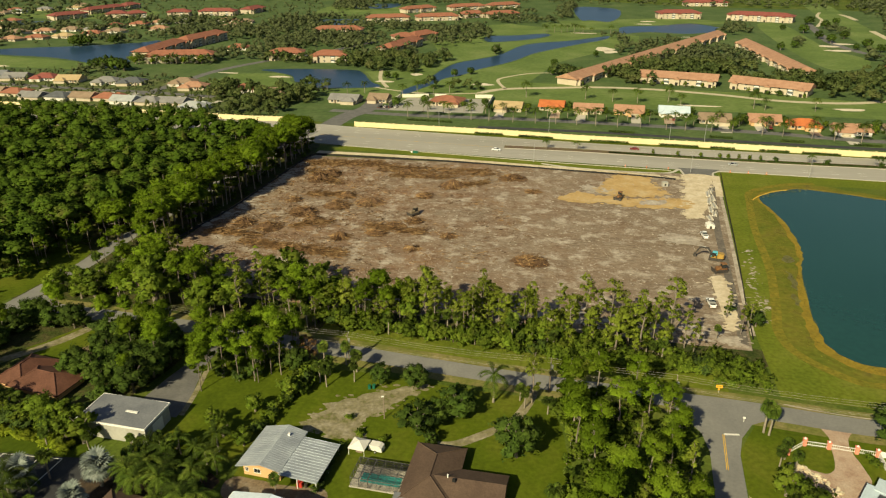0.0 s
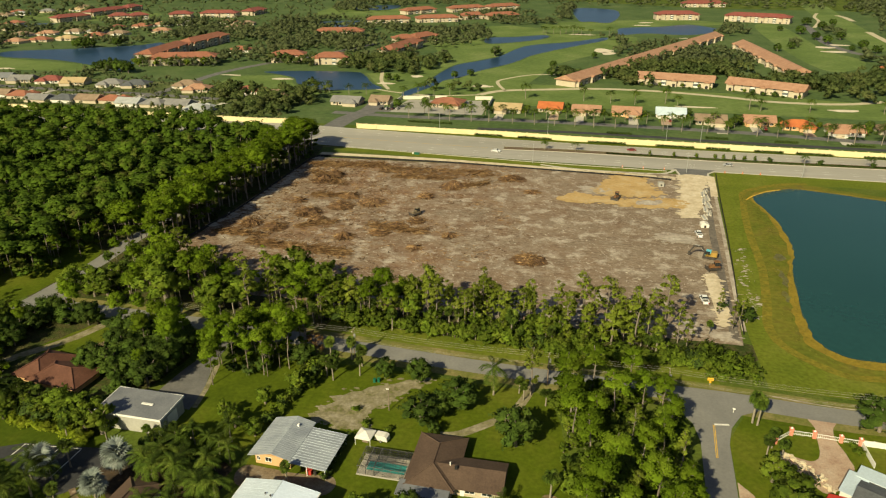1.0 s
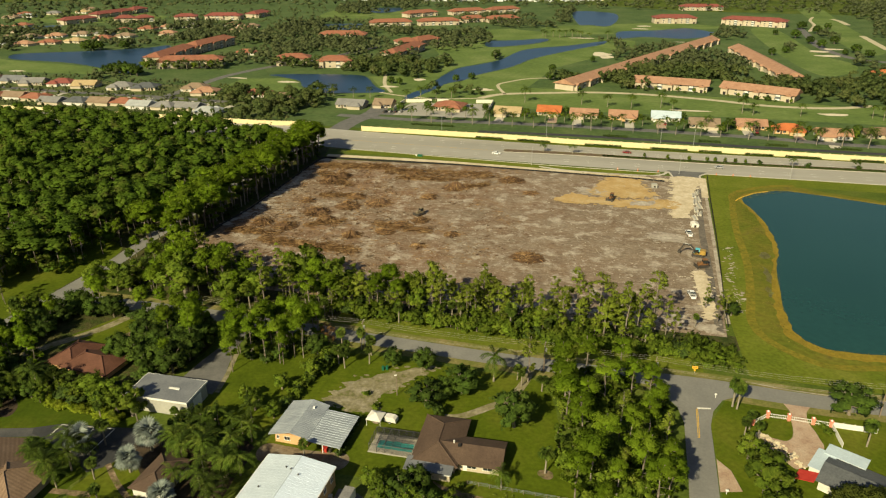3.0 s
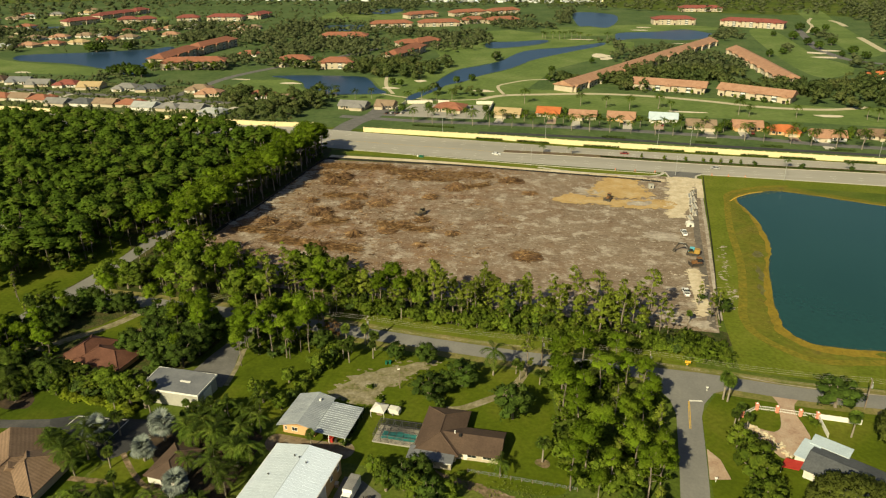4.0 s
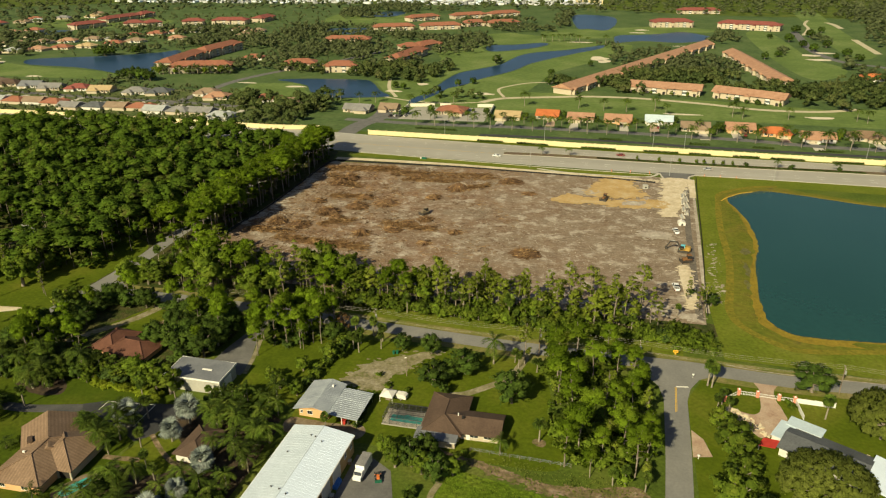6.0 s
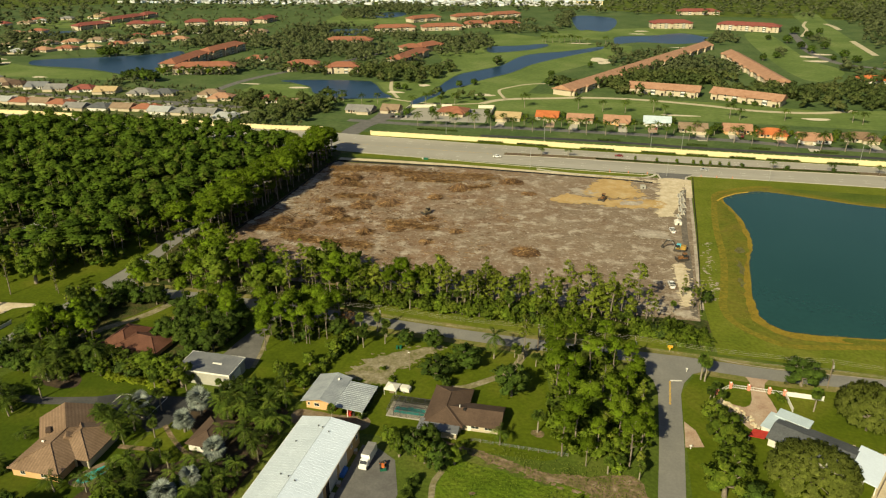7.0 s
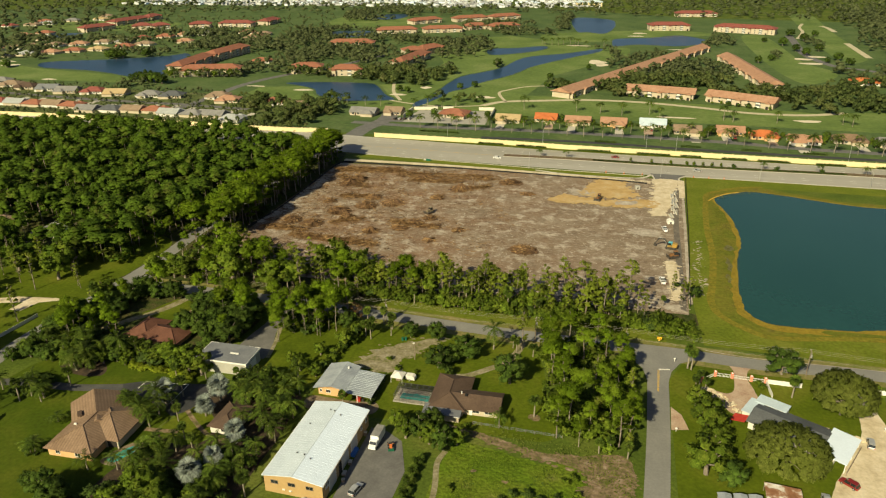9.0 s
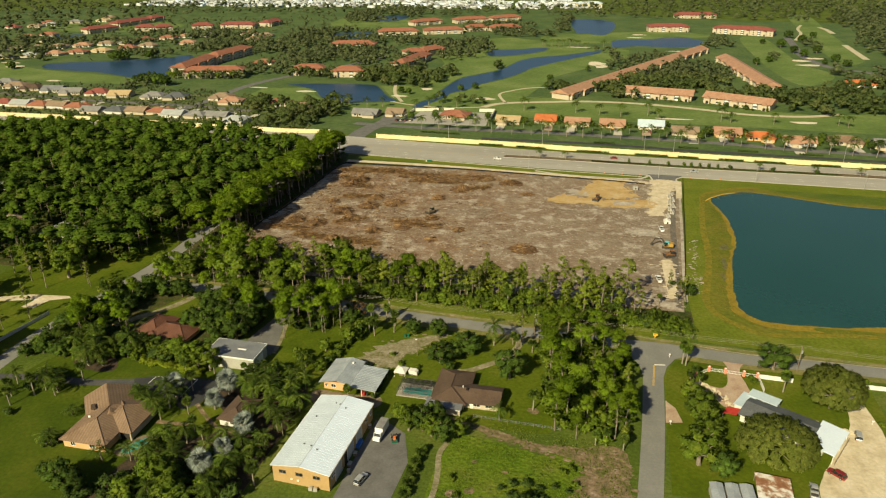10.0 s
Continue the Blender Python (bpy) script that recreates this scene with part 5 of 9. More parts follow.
def right_house():
    h = root("house", pose(30, -26, 0, rz=-30), "low house with a charcoal roof and white metal annexes", "house")
    wing(h, -0.85, 0, 18.3, 10.0, 2.8, 1.5, R_DARK, WALLWHITE, 0.6, gable=True)
    for cx, cy, w, d, z in ((-7.5, 6.2, 8.5, 4.2, 3.2), (-11.2, 1.4, 4.0, 8.0, 3.0)):
        r = part("annex_roof", Geo().box(cx - w / 2, cx + w / 2, cy - d / 2, cy + d / 2, z, z + 0.16), R_BLUE, h, "pale corrugated metal annex roof")
        q = Geo()
        n = int(w / 0.5)
        ribs(q, (cx - w / 2, cy - d / 2, z + 0.17), (cx + w / 2, cy - d / 2, z + 0.17), (0, d, 0), n, 0.04)
        part("roof_rib", q, R_BLUE, r)
        part("annex_wall", Geo().box(cx - w / 2 + 0.3, cx + w / 2 - 0.3, cy - d / 2 + 0.3, cy + d / 2 - 0.3, 0, z), WALLWHITE, h)
    part("awning", Geo().side([(-14.6, 1.4), (-10.6, 2.5), (-10.6, 2.6), (-14.6, 1.5)], -6.6, -2.75), REDPAINT, h, "red painted porch roof")
    for y in (-6.4, -2.95):
        part("post", Geo().box(-14.45, -14.25, y - 0.08, y + 0.08, 0, 1.46), TRIM, h)
    part("white_roof", Geo().side([(8.5, 3.1), (15.4, 2.6), (15.4, 2.76), (8.5, 3.26)], -7.2, 6.2), R_WHITE, h, "flat white patio roof")
    for x, y in ((15.1, -7.0), (15.1, 6.0), (15.1, -0.5), (8.8, -7.0)):
        part("post", Geo().box(x - 0.08, x + 0.08, y - 0.08, y + 0.08, 0, 2.6), TRIM, h)
    part("patio_wall", Geo().box(8.6, 12.2, -5.4, 5.4, 0, 2.6), WALLWHITE, h)
    g = Geo()
    for k in range(7):
        g.box(15.8, 15.9, -7.6 + k * 2.2, -7.5 + k * 2.2, 0, 1.1)
    g.box(15.8, 15.9, -7.6, 5.8, 1.0, 1.1).box(15.8, 15.9, -7.6, 5.8, 0.5, 0.58)
    part("deck_rail", g, WOOD, h)
    window(h, -2, -5.02, 1.5, 1.6, 1.2, "s")
    window(h, 5, -5.02, 1.5, 1.6, 1.2, "s")
    return h


warehouse()
metal_roof_house()
grey_block()
brown_house()
pool_cage()
tan_house()
right_house()
hut = root("cottage", pose(-122.6, -52.6, 0, rz=-4), "small white cottage with a brown roof among palms", "cottage")
wing(hut, 0, 0, 7.0, 10.5, 2.7, 1.7, R_BROWN, WALLWHITE, 0.6, caps=True)
window(hut, 0.6, -5.27, 1.5, 1.2, 1.0, "s")
mh = root("house", pose(-168.6, -13.2, 0, rz=-6), "low house with a maroon tiled roof under trees", "house")
wing(mh, 2.0, -1.5, 14.0, 8.6, 2.5, 2.4, R_MAROON, WALLORANGE, 1.0, caps=True)
wing(mh, -6.6, 0.4, 8.0, 11.0, 2.5, 2.6, R_MAROON, WALLORANGE, 1.0, caps=True)
window(mh, 6.0, -5.82, 1.5, 1.6, 1.1, "s")

# houses in the woodland
for x, y, rf, lab in ((-268, 60, R_GREY, "low grey-roofed house among the pines"), (-302, 64, R_TAN, "low tan-roofed house among the pines"), (-350, 112, R_GREY, "low grey-roofed house deep in the pines")):
    bungalow(x, y, 15, 10, rf, WALLCREAM, lab, turn=-12)

# sheds and the torn roof on the corner plot
shed_group = "grey roofed sheds"
for k, x in enumerate((8.6, 12.3, 15.8)):
    s = root("shed", pose(x, -61.5 + k * 0.4, 0, rz=2), "narrow shed with a pale grey metal roof", "shed", shed_group)
    part("wall", Geo().box(-1.45, 1.45, -5.2, 5.2, 0, 2.4), WALLGREY, s)
    r = part("roof", Geo().side([(-1.6, 2.4), (1.6, 2.4), (1.6, 2.5), (0, 2.8), (-1.6, 2.5)], -5.5, 5.5), R_METAL, s)
    part("roof_rib", ribs(Geo(), (0, -5.4, 2.82), (0, 5.4, 2.82), (1.6, 0, -0.3), 12, 0.03), R_METAL, r)
s = root("lean_to", pose(22.3, -55, 0, rz=-4), "lean-to with a rust-stained torn white roof", "shed")
RUSTROOF = material("rust_stained_roof", [(0.22, 0.1, 0.05), (0.3, 0.16, 0.09), (0.6, 0.55, 0.48), (0.68, 0.64, 0.58)], 0.22, 6, 1.0, 0.15, spread=(0.42, 0.6))
part("roof", Geo().side([(-4.2, 2.5), (4.2, 2.2), (4.2, 2.32), (-4.2, 2.62)], -4.6, 4.6), RUSTROOF, s)
for x in (-4, 0, 4):
    for y in (-4.4, 4.4):
        part("post", Geo().box(x - 0.08, x + 0.08, y - 0.08, y + 0.08, 0, 2.5), WOOD, s)

# bungalows north of the wall
ROW = [
    (-135, 323, 19, 14, R_ORANGE, WALLCREAM, "clubhouse with an orange-red tiled roof"), (-93, 313, 16, 11, R_YELLOW, WALLCREAM, "bungalow with a sand-yellow tiled roof"),
    (-66, 321, 14, 13, R_VIVID, WALLCREAM, "bungalow with a bright orange tiled roof"), (-43, 316, 16, 11, R_PEACH, WALLCREAM, "bungalow with a peach tiled roof"),
    (-18, 316, 16, 11, R_PEACH, WALLORANGE, "apricot bungalow with a peach tiled roof"), (9, 318, 16, 11, R_BLUE, WALLWHITE, "white bungalow with a pale blue roof"),
    (31, 303, 16, 11, R_TAN, WALLCREAM, "cream bungalow with a tan tiled roof"), (59, 306, 16, 11, R_PEACH, WALLORANGE, "apricot bungalow with a tan tiled roof"),
    (79, 298, 16, 10, R_VIVID, WALLORANGE, "bungalow with a red-orange tiled roof"), (102, 290, 17, 11, R_PEACH, WALLWHITE, "white bungalow with a peach tiled roof"),
    (131, 297, 18, 11, R_TILEBROWN, WALLCREAM, "cream bungalow with a brown tiled roof"), (156, 292, 17, 11, R_GREY, WALLCREAM, "cream bungalow with a grey roof"),
    (-204, 316, 18, 11, R_GREY, WALLCREAM, "cream bungalow with a dark grey roof"), (-182, 322, 12, 10, R_TAN, WALLCREAM, "cream gatehouse with a tan roof"),
]
FRONTSHRUBS = []
LEFTROOFS = [R_RED, R_PALE, R_ORANGE, R_TAN, R_ORANGE, R_GREY, R_DARK, R_TAN, R_ORANGE, R_PALE, R_GREY, R_GREY, R_PALE]
LEFTSPOTS = [(-514, 297), (-497, 296), (-479, 295), (-462, 296), (-444, 294), (-422, 285), (-403, 288), (-385, 290), (-367, 291), (-350, 285), (-331, 285), (-313, 286), (-294, 276)]
GOLFSPOTS = [(-584, 377), (-561, 364), (-539, 357), (-513, 354), (-489, 348), (-464, 350), (-439, 346), (-406, 345), (-385, 346), (-345, 351), (-329, 338), (-286, 338), (-262, 328)]
DRIVE_MATS = [CONCRETE, BRICKPAVE]
for i, (x, y, w, d, rf, wl, lab) in enumerate(ROW):
    bungalow(x, y, w, d, rf, wl, lab, turn=-2, wing_at=(-w * 0.24 if i % 2 else w * 0.24), group="bungalows by the frontage street", gable=i not in (0, 8, 10))
    if i < 12:
        xw = x + (-w * 0.24 if i % 2 else w * 0.24)
        y1 = y - d / 2 - 4
        patch("drive", [(xw - 2.6, y1), (xw + 2.6, y1), (xw + 3.0, y1 - 16), (xw - 3.0, y1 - 16)], 0.02, DRIVE_MATS[i % 3 == 2], "pale paved drive to a bungalow", "drive", per=1)
for i, (x, y, w, d, *_) in enumerate(ROW[:12]):
    FRONTSHRUBS.extend((x + q * w, y + e * d - 1.2, h) for q, e, h in ((-0.62, -0.35, 2.2), (0.62, -0.3, 2.6), (0.1 * (-1) ** i, -0.78, 1.2), (-0.4, 0.8, 2.4), (0.45, 0.85, 3.0), (0.74, 0.3, 3.4)))
for i, (x, y) in enumerate(LEFTSPOTS):
    bungalow(x, y, 15.5, 10, LEFTROOFS[i], WALLCREAM if i % 3 else WALLWHITE, "bungalow behind the wall with a " + LEFTROOFS[i].name.replace("_", " "), turn=180 - 2, group="bungalows behind the wall", gable=i % 2 == 1)
    patch("drive", [(x + 1.4, y + 7), (x + 6.6, y + 7), (x + 7.2, y + 27), (x + 2.2, y + 27)], 0.02, CONCRETE, "pale concrete drive to a bungalow", "drive", per=1)
for i, (x, y) in enumerate(GOLFSPOTS):
    rf = (R_GREY, R_TAN, R_BROWN, R_FLAT, R_GREY, R_RED, R_YELLOW, R_GREY, R_DARK, R_TAN, R_PEACH, R_ORANGE, R_TAN)[i]
    bungalow(x, y, 17, 11, rf, WALLWHITE if i % 2 else WALLCREAM, "bungalow by the golf course with a " + rf.name.replace("_", " "), turn=8, group="bungalows by the golf course", gable=i in (3, 4, 6))
far_lots = [(-752, 558), (-703, 516), (-738, 571), (-683, 528), (-720, 584), (-664, 544), (-701, 597), (-646, 560), (-678, 611), (-623, 575), (-656, 630), (-606, 601), (-633, 640), (-628, 673), (-593, 625), (-608, 694), (-592, 716), (-557, 655),
            (-566, 730), (-895, 788), (-885, 808), (-488, 740), (-517, 752), (-482, 694), (-388, 526), (-487, 715), (-837, 874), (-856, 915), (-907, 830), (-873, 850), (-920, 770), (-757, 644), (-800, 700), (-812, 672)]
for i, (x, y) in enumerate(far_lots):
    rf = (R_PEACH, R_GREY, R_TAN, R_PALE, R_TAN, R_PEACH, R_TAN, R_ORANGE, R_PEACH, R_YELLOW, R_TAN, R_ORANGE, R_GREY, R_RED, R_TAN, R_ORANGE, R_PEACH)[i % 17]
    bungalow(x, y, 19, 12, rf, WALLCREAM if i % 2 else WALLWHITE, "far bungalow with a " + rf.name.replace("_", " "), turn=(i * 37) % 30 - 15, group="far bungalows")

bungalow(200, 507, 22, 13, R_VIVID, WALLWHITE, "white house with a bright orange tiled roof", turn=-8, group="bungalows by the golf course")
# apartment blocks of the golf estate
PEACHLAB, REDLAB = "two-storey white terrace with a peach tiled roof", "two-storey cream apartment block with a red tiled roof"
condo(-8.3, 421, 45, 410, 12, 6.2, R_PEACH, PEACHLAB)
condo(54.4, 409, 101, 385.5, 12, 6.2, R_PEACH, PEACHLAB)
condo(-54, 398, 6, 519, 13, 6.2, R_PEACH, PEACHLAB)
condo(6.5, 520, 55, 617, 13, 6.2, R_PEACH, PEACHLAB)
condo(55.5, 618, 87, 681, 13, 6.2, R_PEACH, PEACHLAB)
condo(90.5, 622, 100, 541, 13, 6.2, R_PEACH, PEACHLAB)
condo(100, 540, 109, 463, 13, 6.2, R_PEACH, PEACHLAB)
condo(30, 865, 84, 873, 16, 9.0, R_RED, "three-storey cream apartment block with a red roof", floors=3)
condo(114, 866, 187, 840, 16, 9.0, R_RED, "three-storey cream apartment block with a red roof", floors=3)
condo(79, 1050, 142, 1058, 14, 7, R_RED, REDLAB)
condo(-436, 447, -441, 519, 13, 9.5, R_ORANGE, "three-storey cream apartment block with a orange roof", floors=3)
condo(-441, 523, -434, 590, 13, 9.5, R_ORANGE, "three-storey cream apartment block with a orange roof", floors=3)
condo(-430, 432, -375, 449, 13, 8.5, R_ORANGE, "three-storey cream apartment block with a orange roof", floors=3)
for x0, y0, x1, y1 in ((-329, 466, -300, 475), (-287, 463, -257, 467), (-354, 637, -301, 646), (-246, 590, -227, 602), (-228, 602, -211, 632), (-227, 516, -216, 585)):
    condo(x0, y0, x1, y1, 13, 8.0, R_ORANGE, REDLAB)
for x0, y0, x1, y1 in ((-334, 769, -283, 790), (-274, 791, -223, 812), (-314, 885, -278, 923), (-257, 926, -211, 958), (-204, 959, -164, 991), (-221, 833, -194, 851), (-188, 838, -149, 858)):
    condo(x0, y0, x1, y1, 13, 7.0, R_ORANGE, REDLAB)
for x0, y0, x1, y1 in ((-756, 723, -737, 768), (-762, 802, -748, 871), (-752, 879, -748, 907), (-704, 759, -679, 770), (-674, 766, -656, 782), (-631, 792, -603, 804), (-595, 812, -544, 820), (-531, 845, -528, 886)):
    condo(x0, y0, x1, y1, 14, 7.5, R_RED, REDLAB)
condo(-85, 1210, -70, 1214, 12, 9, R_BLUE, "distant yellow apartment block with a blue roof", floors=3, wall=WALLYELLOW)
condo(-66, 1214, -40, 1214, 12, 9, R_BLUE, "distant yellow apartment block with a blue roof", floors=3, wall=WALLYELLOW)

# far trailer park: rows of small white-roofed homes
rng = random.Random(5)
home = Geo().box(-7, 7, -2.2, 2.2, 0, 2.9).side([(-7.2, 2.9), (7.2, 2.9), (7.2, 3.1), (-7.2, 3.1)], -2.4, 2.4)
home_mesh = mesh_of("mobile_home", home, R_WHITE)
for k in range(170):
    x = rng.uniform(-940, -90)
    y = rng.choice((1190, 1215, 1240, 1265, 1290, 1315, 1340, 1365)) + (x + 340) * 0.07 + rng.uniform(-4, 4)
    ob = new("mobile_home", home_mesh)
    ob.matrix_basis = pose(x, y, 0, rz=rng.choice((0, 90)) + 4)
    tagged(ob, "distant white-roofed mobile home", "mobile home", "mobile home park")

park = Geo()
for row in range(10):
    for k in range(105):
        x = -985 + k * 9.0 + rng.uniform(-2, 2)
        y = 1166 + row * 16 + (x + 340) * 0.03 + rng.uniform(-3, 3)
        if rng.random() < 0.55:
            m, w = pose(x, y, 0, rz=rng.choice((0, 90, 90)) + rng.uniform(-6, 6)), rng.uniform(2.4, 4.0)
            park.box(-rng.uniform(3.5, 7), rng.uniform(3.5, 7), -w, w, 0, rng.uniform(2.4, 3.4), m)
tagged(new("mobile_home_rows", mesh_of("mobile_home_rows", park, material("weathered_home_roofs", [(0.22, 0.22, 0.21), (0.4, 0.41, 0.41), (0.62, 0.64, 0.65)], 0.12, 3, 0.6, 0.1, by_island=0.5))), "distant crowded rows of white-roofed mobile homes", "mobile homes", kind="stuff")
# boundary walls of cream panels between pillars
panel = mesh_of("wall_panel", Geo().box(-2.85, 2.85, -0.1, 0.1, 0, 2.75).box(-2.85, 2.85, -0.16, 0.16, 2.75, 2.9), WALLYELLOW)
pillar = mesh_of("pillar", Geo().box(-0.28, 0.28, -0.28, 0.28, 0, 3.0).box(-0.36, 0.36, -0.36, 0.36, 3.0, 3.15), WALLYELLOW)


def boundary(line, x0, x1):
    w = tagged(new("boundary_wall"), "long cream-yellow rendered boundary wall with pillars", "wall", kind="structure")
    x = x0
    while x < x1:
        y, y2 = between(line, x), between(line, x + 6)
        a = math.degrees(math.atan2(y2 - y, 6))
        piece("wall_panel", panel, w, pose(x + 3, (y + y2) / 2, 0, rz=a))
        piece("pillar", pillar, w, pose(x, y, 0, rz=a))
        x += 6
    piece("pillar", pillar, w, pose(x, between(line, x), 0))


boundary(WALL, -176, 250)
boundary([(-900, 280), (-487, 261.5), (-437, 262.5), (-244, 255), (-208, 258)], -704, -212)

# ---- vegetation ----
def leaf_mesh(name, V, F, N, mat):
    me = bpy.data.meshes.new(name)
    V = np.asarray(V, float)
    if N is not None:
        N = np.asarray(N, float)
        face = np.cross(V[F[:, 1]] - V[F[:, 0]], V[F[:, 2]] - V[F[:, 0]])
        turned = np.einsum("ij,ij->i", face, N[F].mean(1)) < 0
        F = np.where(turned[:, None], F[:, ::-1], F)
    me.vertices.add(len(V))
    me.vertices.foreach_set("co", np.asarray(V, np.float32).ravel())
    size = F.shape[1]
    me.loops.add(F.size)
    me.loops.foreach_set("vertex_index", F.astype(np.int32).ravel())
    me.polygons.add(len(F))
    me.polygons.foreach_set("loop_start", np.arange(0, F.size, size, dtype=np.int32))
    me.polygons.foreach_set("loop_total", np.full(len(F), size, np.int32))
    me.materials.append(mat)
    me.update(calc_edges=True)
    me.shade_smooth()
    if N is not None:
        me.normals_split_custom_set_from_vertices(np.asarray(N, np.float32).tolist())
    return me


def cards(rs, centres, out, size, aspect=0.6, loose=0.7):
    """Small diamond leaves at centres, facing loosely along out."""
    n = len(centres)
    nrm = out + rs.normal(0, loose, (n, 3))
    nrm /= np.linalg.norm(nrm, axis=1)[:, None] + 1e-9
    u = np.cross(nrm, rs.normal(0, 1, (n, 3)))
    u /= np.linalg.norm(u, axis=1)[:, None] + 1e-9
    w = np.cross(nrm, u)
    s = (size * rs.uniform(0.6, 1.35, n))[:, None]
    V = np.stack([centres - u * s, centres - w * s * aspect, centres + u * s, centres + w * s * aspect], 1).reshape(-1, 3)
    F = np.arange(4 * n).reshape(n, 4)
    N = np.repeat(out + np.array([0, 0, 0.25]), 4, 0)
    N += rs.normal(0, 0.32, N.shape)
    N /= np.linalg.norm(N, axis=1)[:, None]
    return V, F, N


CORNERS = [(a, b, c) for a in (-1, 1) for b in (-1, 1) for c in (-1, 1)]
AXES = [(1, 0, 0), (-1, 0, 0), (0, 1, 0), (0, -1, 0), (0, 0, 1), (0, 0, -1)]
CORE_V = np.array([np.array(c) / 3 ** 0.5 for c in CORNERS] + AXES, float)
CORE_F = []
for i, a in enumerate(AXES):
    for j, b in enumerate(AXES):
        if i < j and np.dot(a, b) == 0:
            ends = [k for k, c in enumerate(CORNERS) if np.dot(c, a) > 0 and np.dot(c, b) > 0]
            CORE_F += [(8 + i, ends[0], 8 + j), (8 + i, 8 + j, ends[1])]
CORE_F = np.array(CORE_F)
OCTA_V = np.array(AXES, float)
OCTA_F = np.array([(x, y, z) for x in (0, 1) for y in (2, 3) for z in (4, 5)])


def unit(v):
    return v / (np.linalg.norm(v, axis=-1, keepdims=True) + 1e-9)


def foliage(rs, lobes, tufts=9, leaves=12, size=0.3, tuft=0.42, core=(0.5, 0.72), whole=0.8, coarse=False, drop=1.2):
    """A crown in three scales: lobes of (x, y, z, r, rz) carry tufts, tufts carry small three-cornered leaves."""
    L = np.array(lobes, float)
    n = len(L)
    middle = L[:, :3].mean(0) - np.array([0, 0, drop])
    d = unit(rs.normal(0, 1, (n, tufts, 3)))
    d[..., 2] = np.where(d[..., 2] < -0.35, -d[..., 2], d[..., 2])
    reach = np.stack([L[:, 3], L[:, 3], L[:, 4]], 1)[:, None, :]
    tc = L[:, None, :3] + d * reach * rs.uniform(0.62, 1.02, (n, tufts, 1))
    tr = reach * tuft * rs.uniform(0.75, 1.25, (n, tufts, 1))
    e = unit(rs.normal(0, 1, (n, tufts, leaves, 3)))
    c = tc[:, :, None] + e * tr[:, :, None] * rs.uniform(0.35, 1.15, (n, tufts, leaves, 1))
    out = unit(c - middle)
    nrm = out * whole + d[:, :, None] * 0.34 + e * 0.18 + np.array([0, 0, 0.15]) + rs.normal(0, 0.2, c.shape)
    face = unit(e * 0.7 + d[:, :, None] * 0.5 + rs.normal(0, 0.55, c.shape)).reshape(-1, 3)
    c, nrm = c.reshape(-1, 3), unit(nrm).reshape(-1, 3)
    u = unit(np.cross(face, rs.normal(0, 1, c.shape)))
    w = np.cross(face, u)
    s = size * rs.uniform(0.6, 1.4, (len(c), 1))
    V = np.stack([c + u * s, c - u * s * 0.6 + w * s * 0.6, c - u * s * 0.6 - w * s * 0.6], 1).reshape(-1, 3)
    parts = [(V, np.arange(len(V)).reshape(-1, 3), np.repeat(nrm, 3, 0))]
    if core:
        cv, cf = (OCTA_V, OCTA_F) if coarse else (CORE_V, CORE_F)
        for x, y, z, r, rz in lobes:
            t = rs.uniform(0, 6.28)
            ct, st = math.cos(t), math.sin(t)
            q = cv @ np.array([[ct, st, 0], [-st, ct, 0], [0, 0, 1]])
            pv = np.array([x, y, z]) + q * rs.uniform(*core, (len(cv), 1)) * np.array([r, r, rz])
            parts.append((pv, cf, unit(q * 0.7 + unit(pv - middle) * whole + rs.normal(0, 0.15, q.shape))))
    return merge(parts)


def merge(parts):
    V, F, N, k = [], [], [], 0
    for v, f, n in parts:
        V.append(v)
        F.append(f + k)
        N.append(n)
        k += len(v)
    return np.concatenate(V), np.concatenate(F), np.concatenate(N)


def pine_lobes(rs, h, low=0.6, wide=2.9, count=9, big=1.0, stray=2):
    """A rounded, lumpy head on a bare stem, with a few stray lower boughs."""
    out = []
    turn, tall = rs.uniform(0, 6.28), h * (1 - low) / 2
    lean = (rs.uniform(-0.5, 0.5), rs.uniform(-0.5, 0.5))
    for k in range(count):
        up = 1 - 1.55 * (k + 0.5) / count
        rim = math.sqrt(max(0, 1 - up * up))
        a = turn + k * 2.4 + rs.uniform(-0.35, 0.35)
        r = wide * rs.uniform(0.42, 0.6) * big
        q = rs.uniform(0.72, 1.08)
        out.append((lean[0] + math.cos(a) * rim * (wide - r * 0.75) * q, lean[1] + math.sin(a) * rim * (wide - r * 0.75) * q, h - tall + up * (tall - r * 0.6) * q, r, r * rs.uniform(0.75, 1.0)))
    for k in range(stray):
        a, r = rs.uniform(0, 6.28), wide * rs.uniform(0.22, 0.36)
        out.append((math.cos(a) * wide * 0.6, math.sin(a) * wide * 0.6, h * (low - rs.uniform(0.02, 0.2)), r, r * 0.7))
    return out


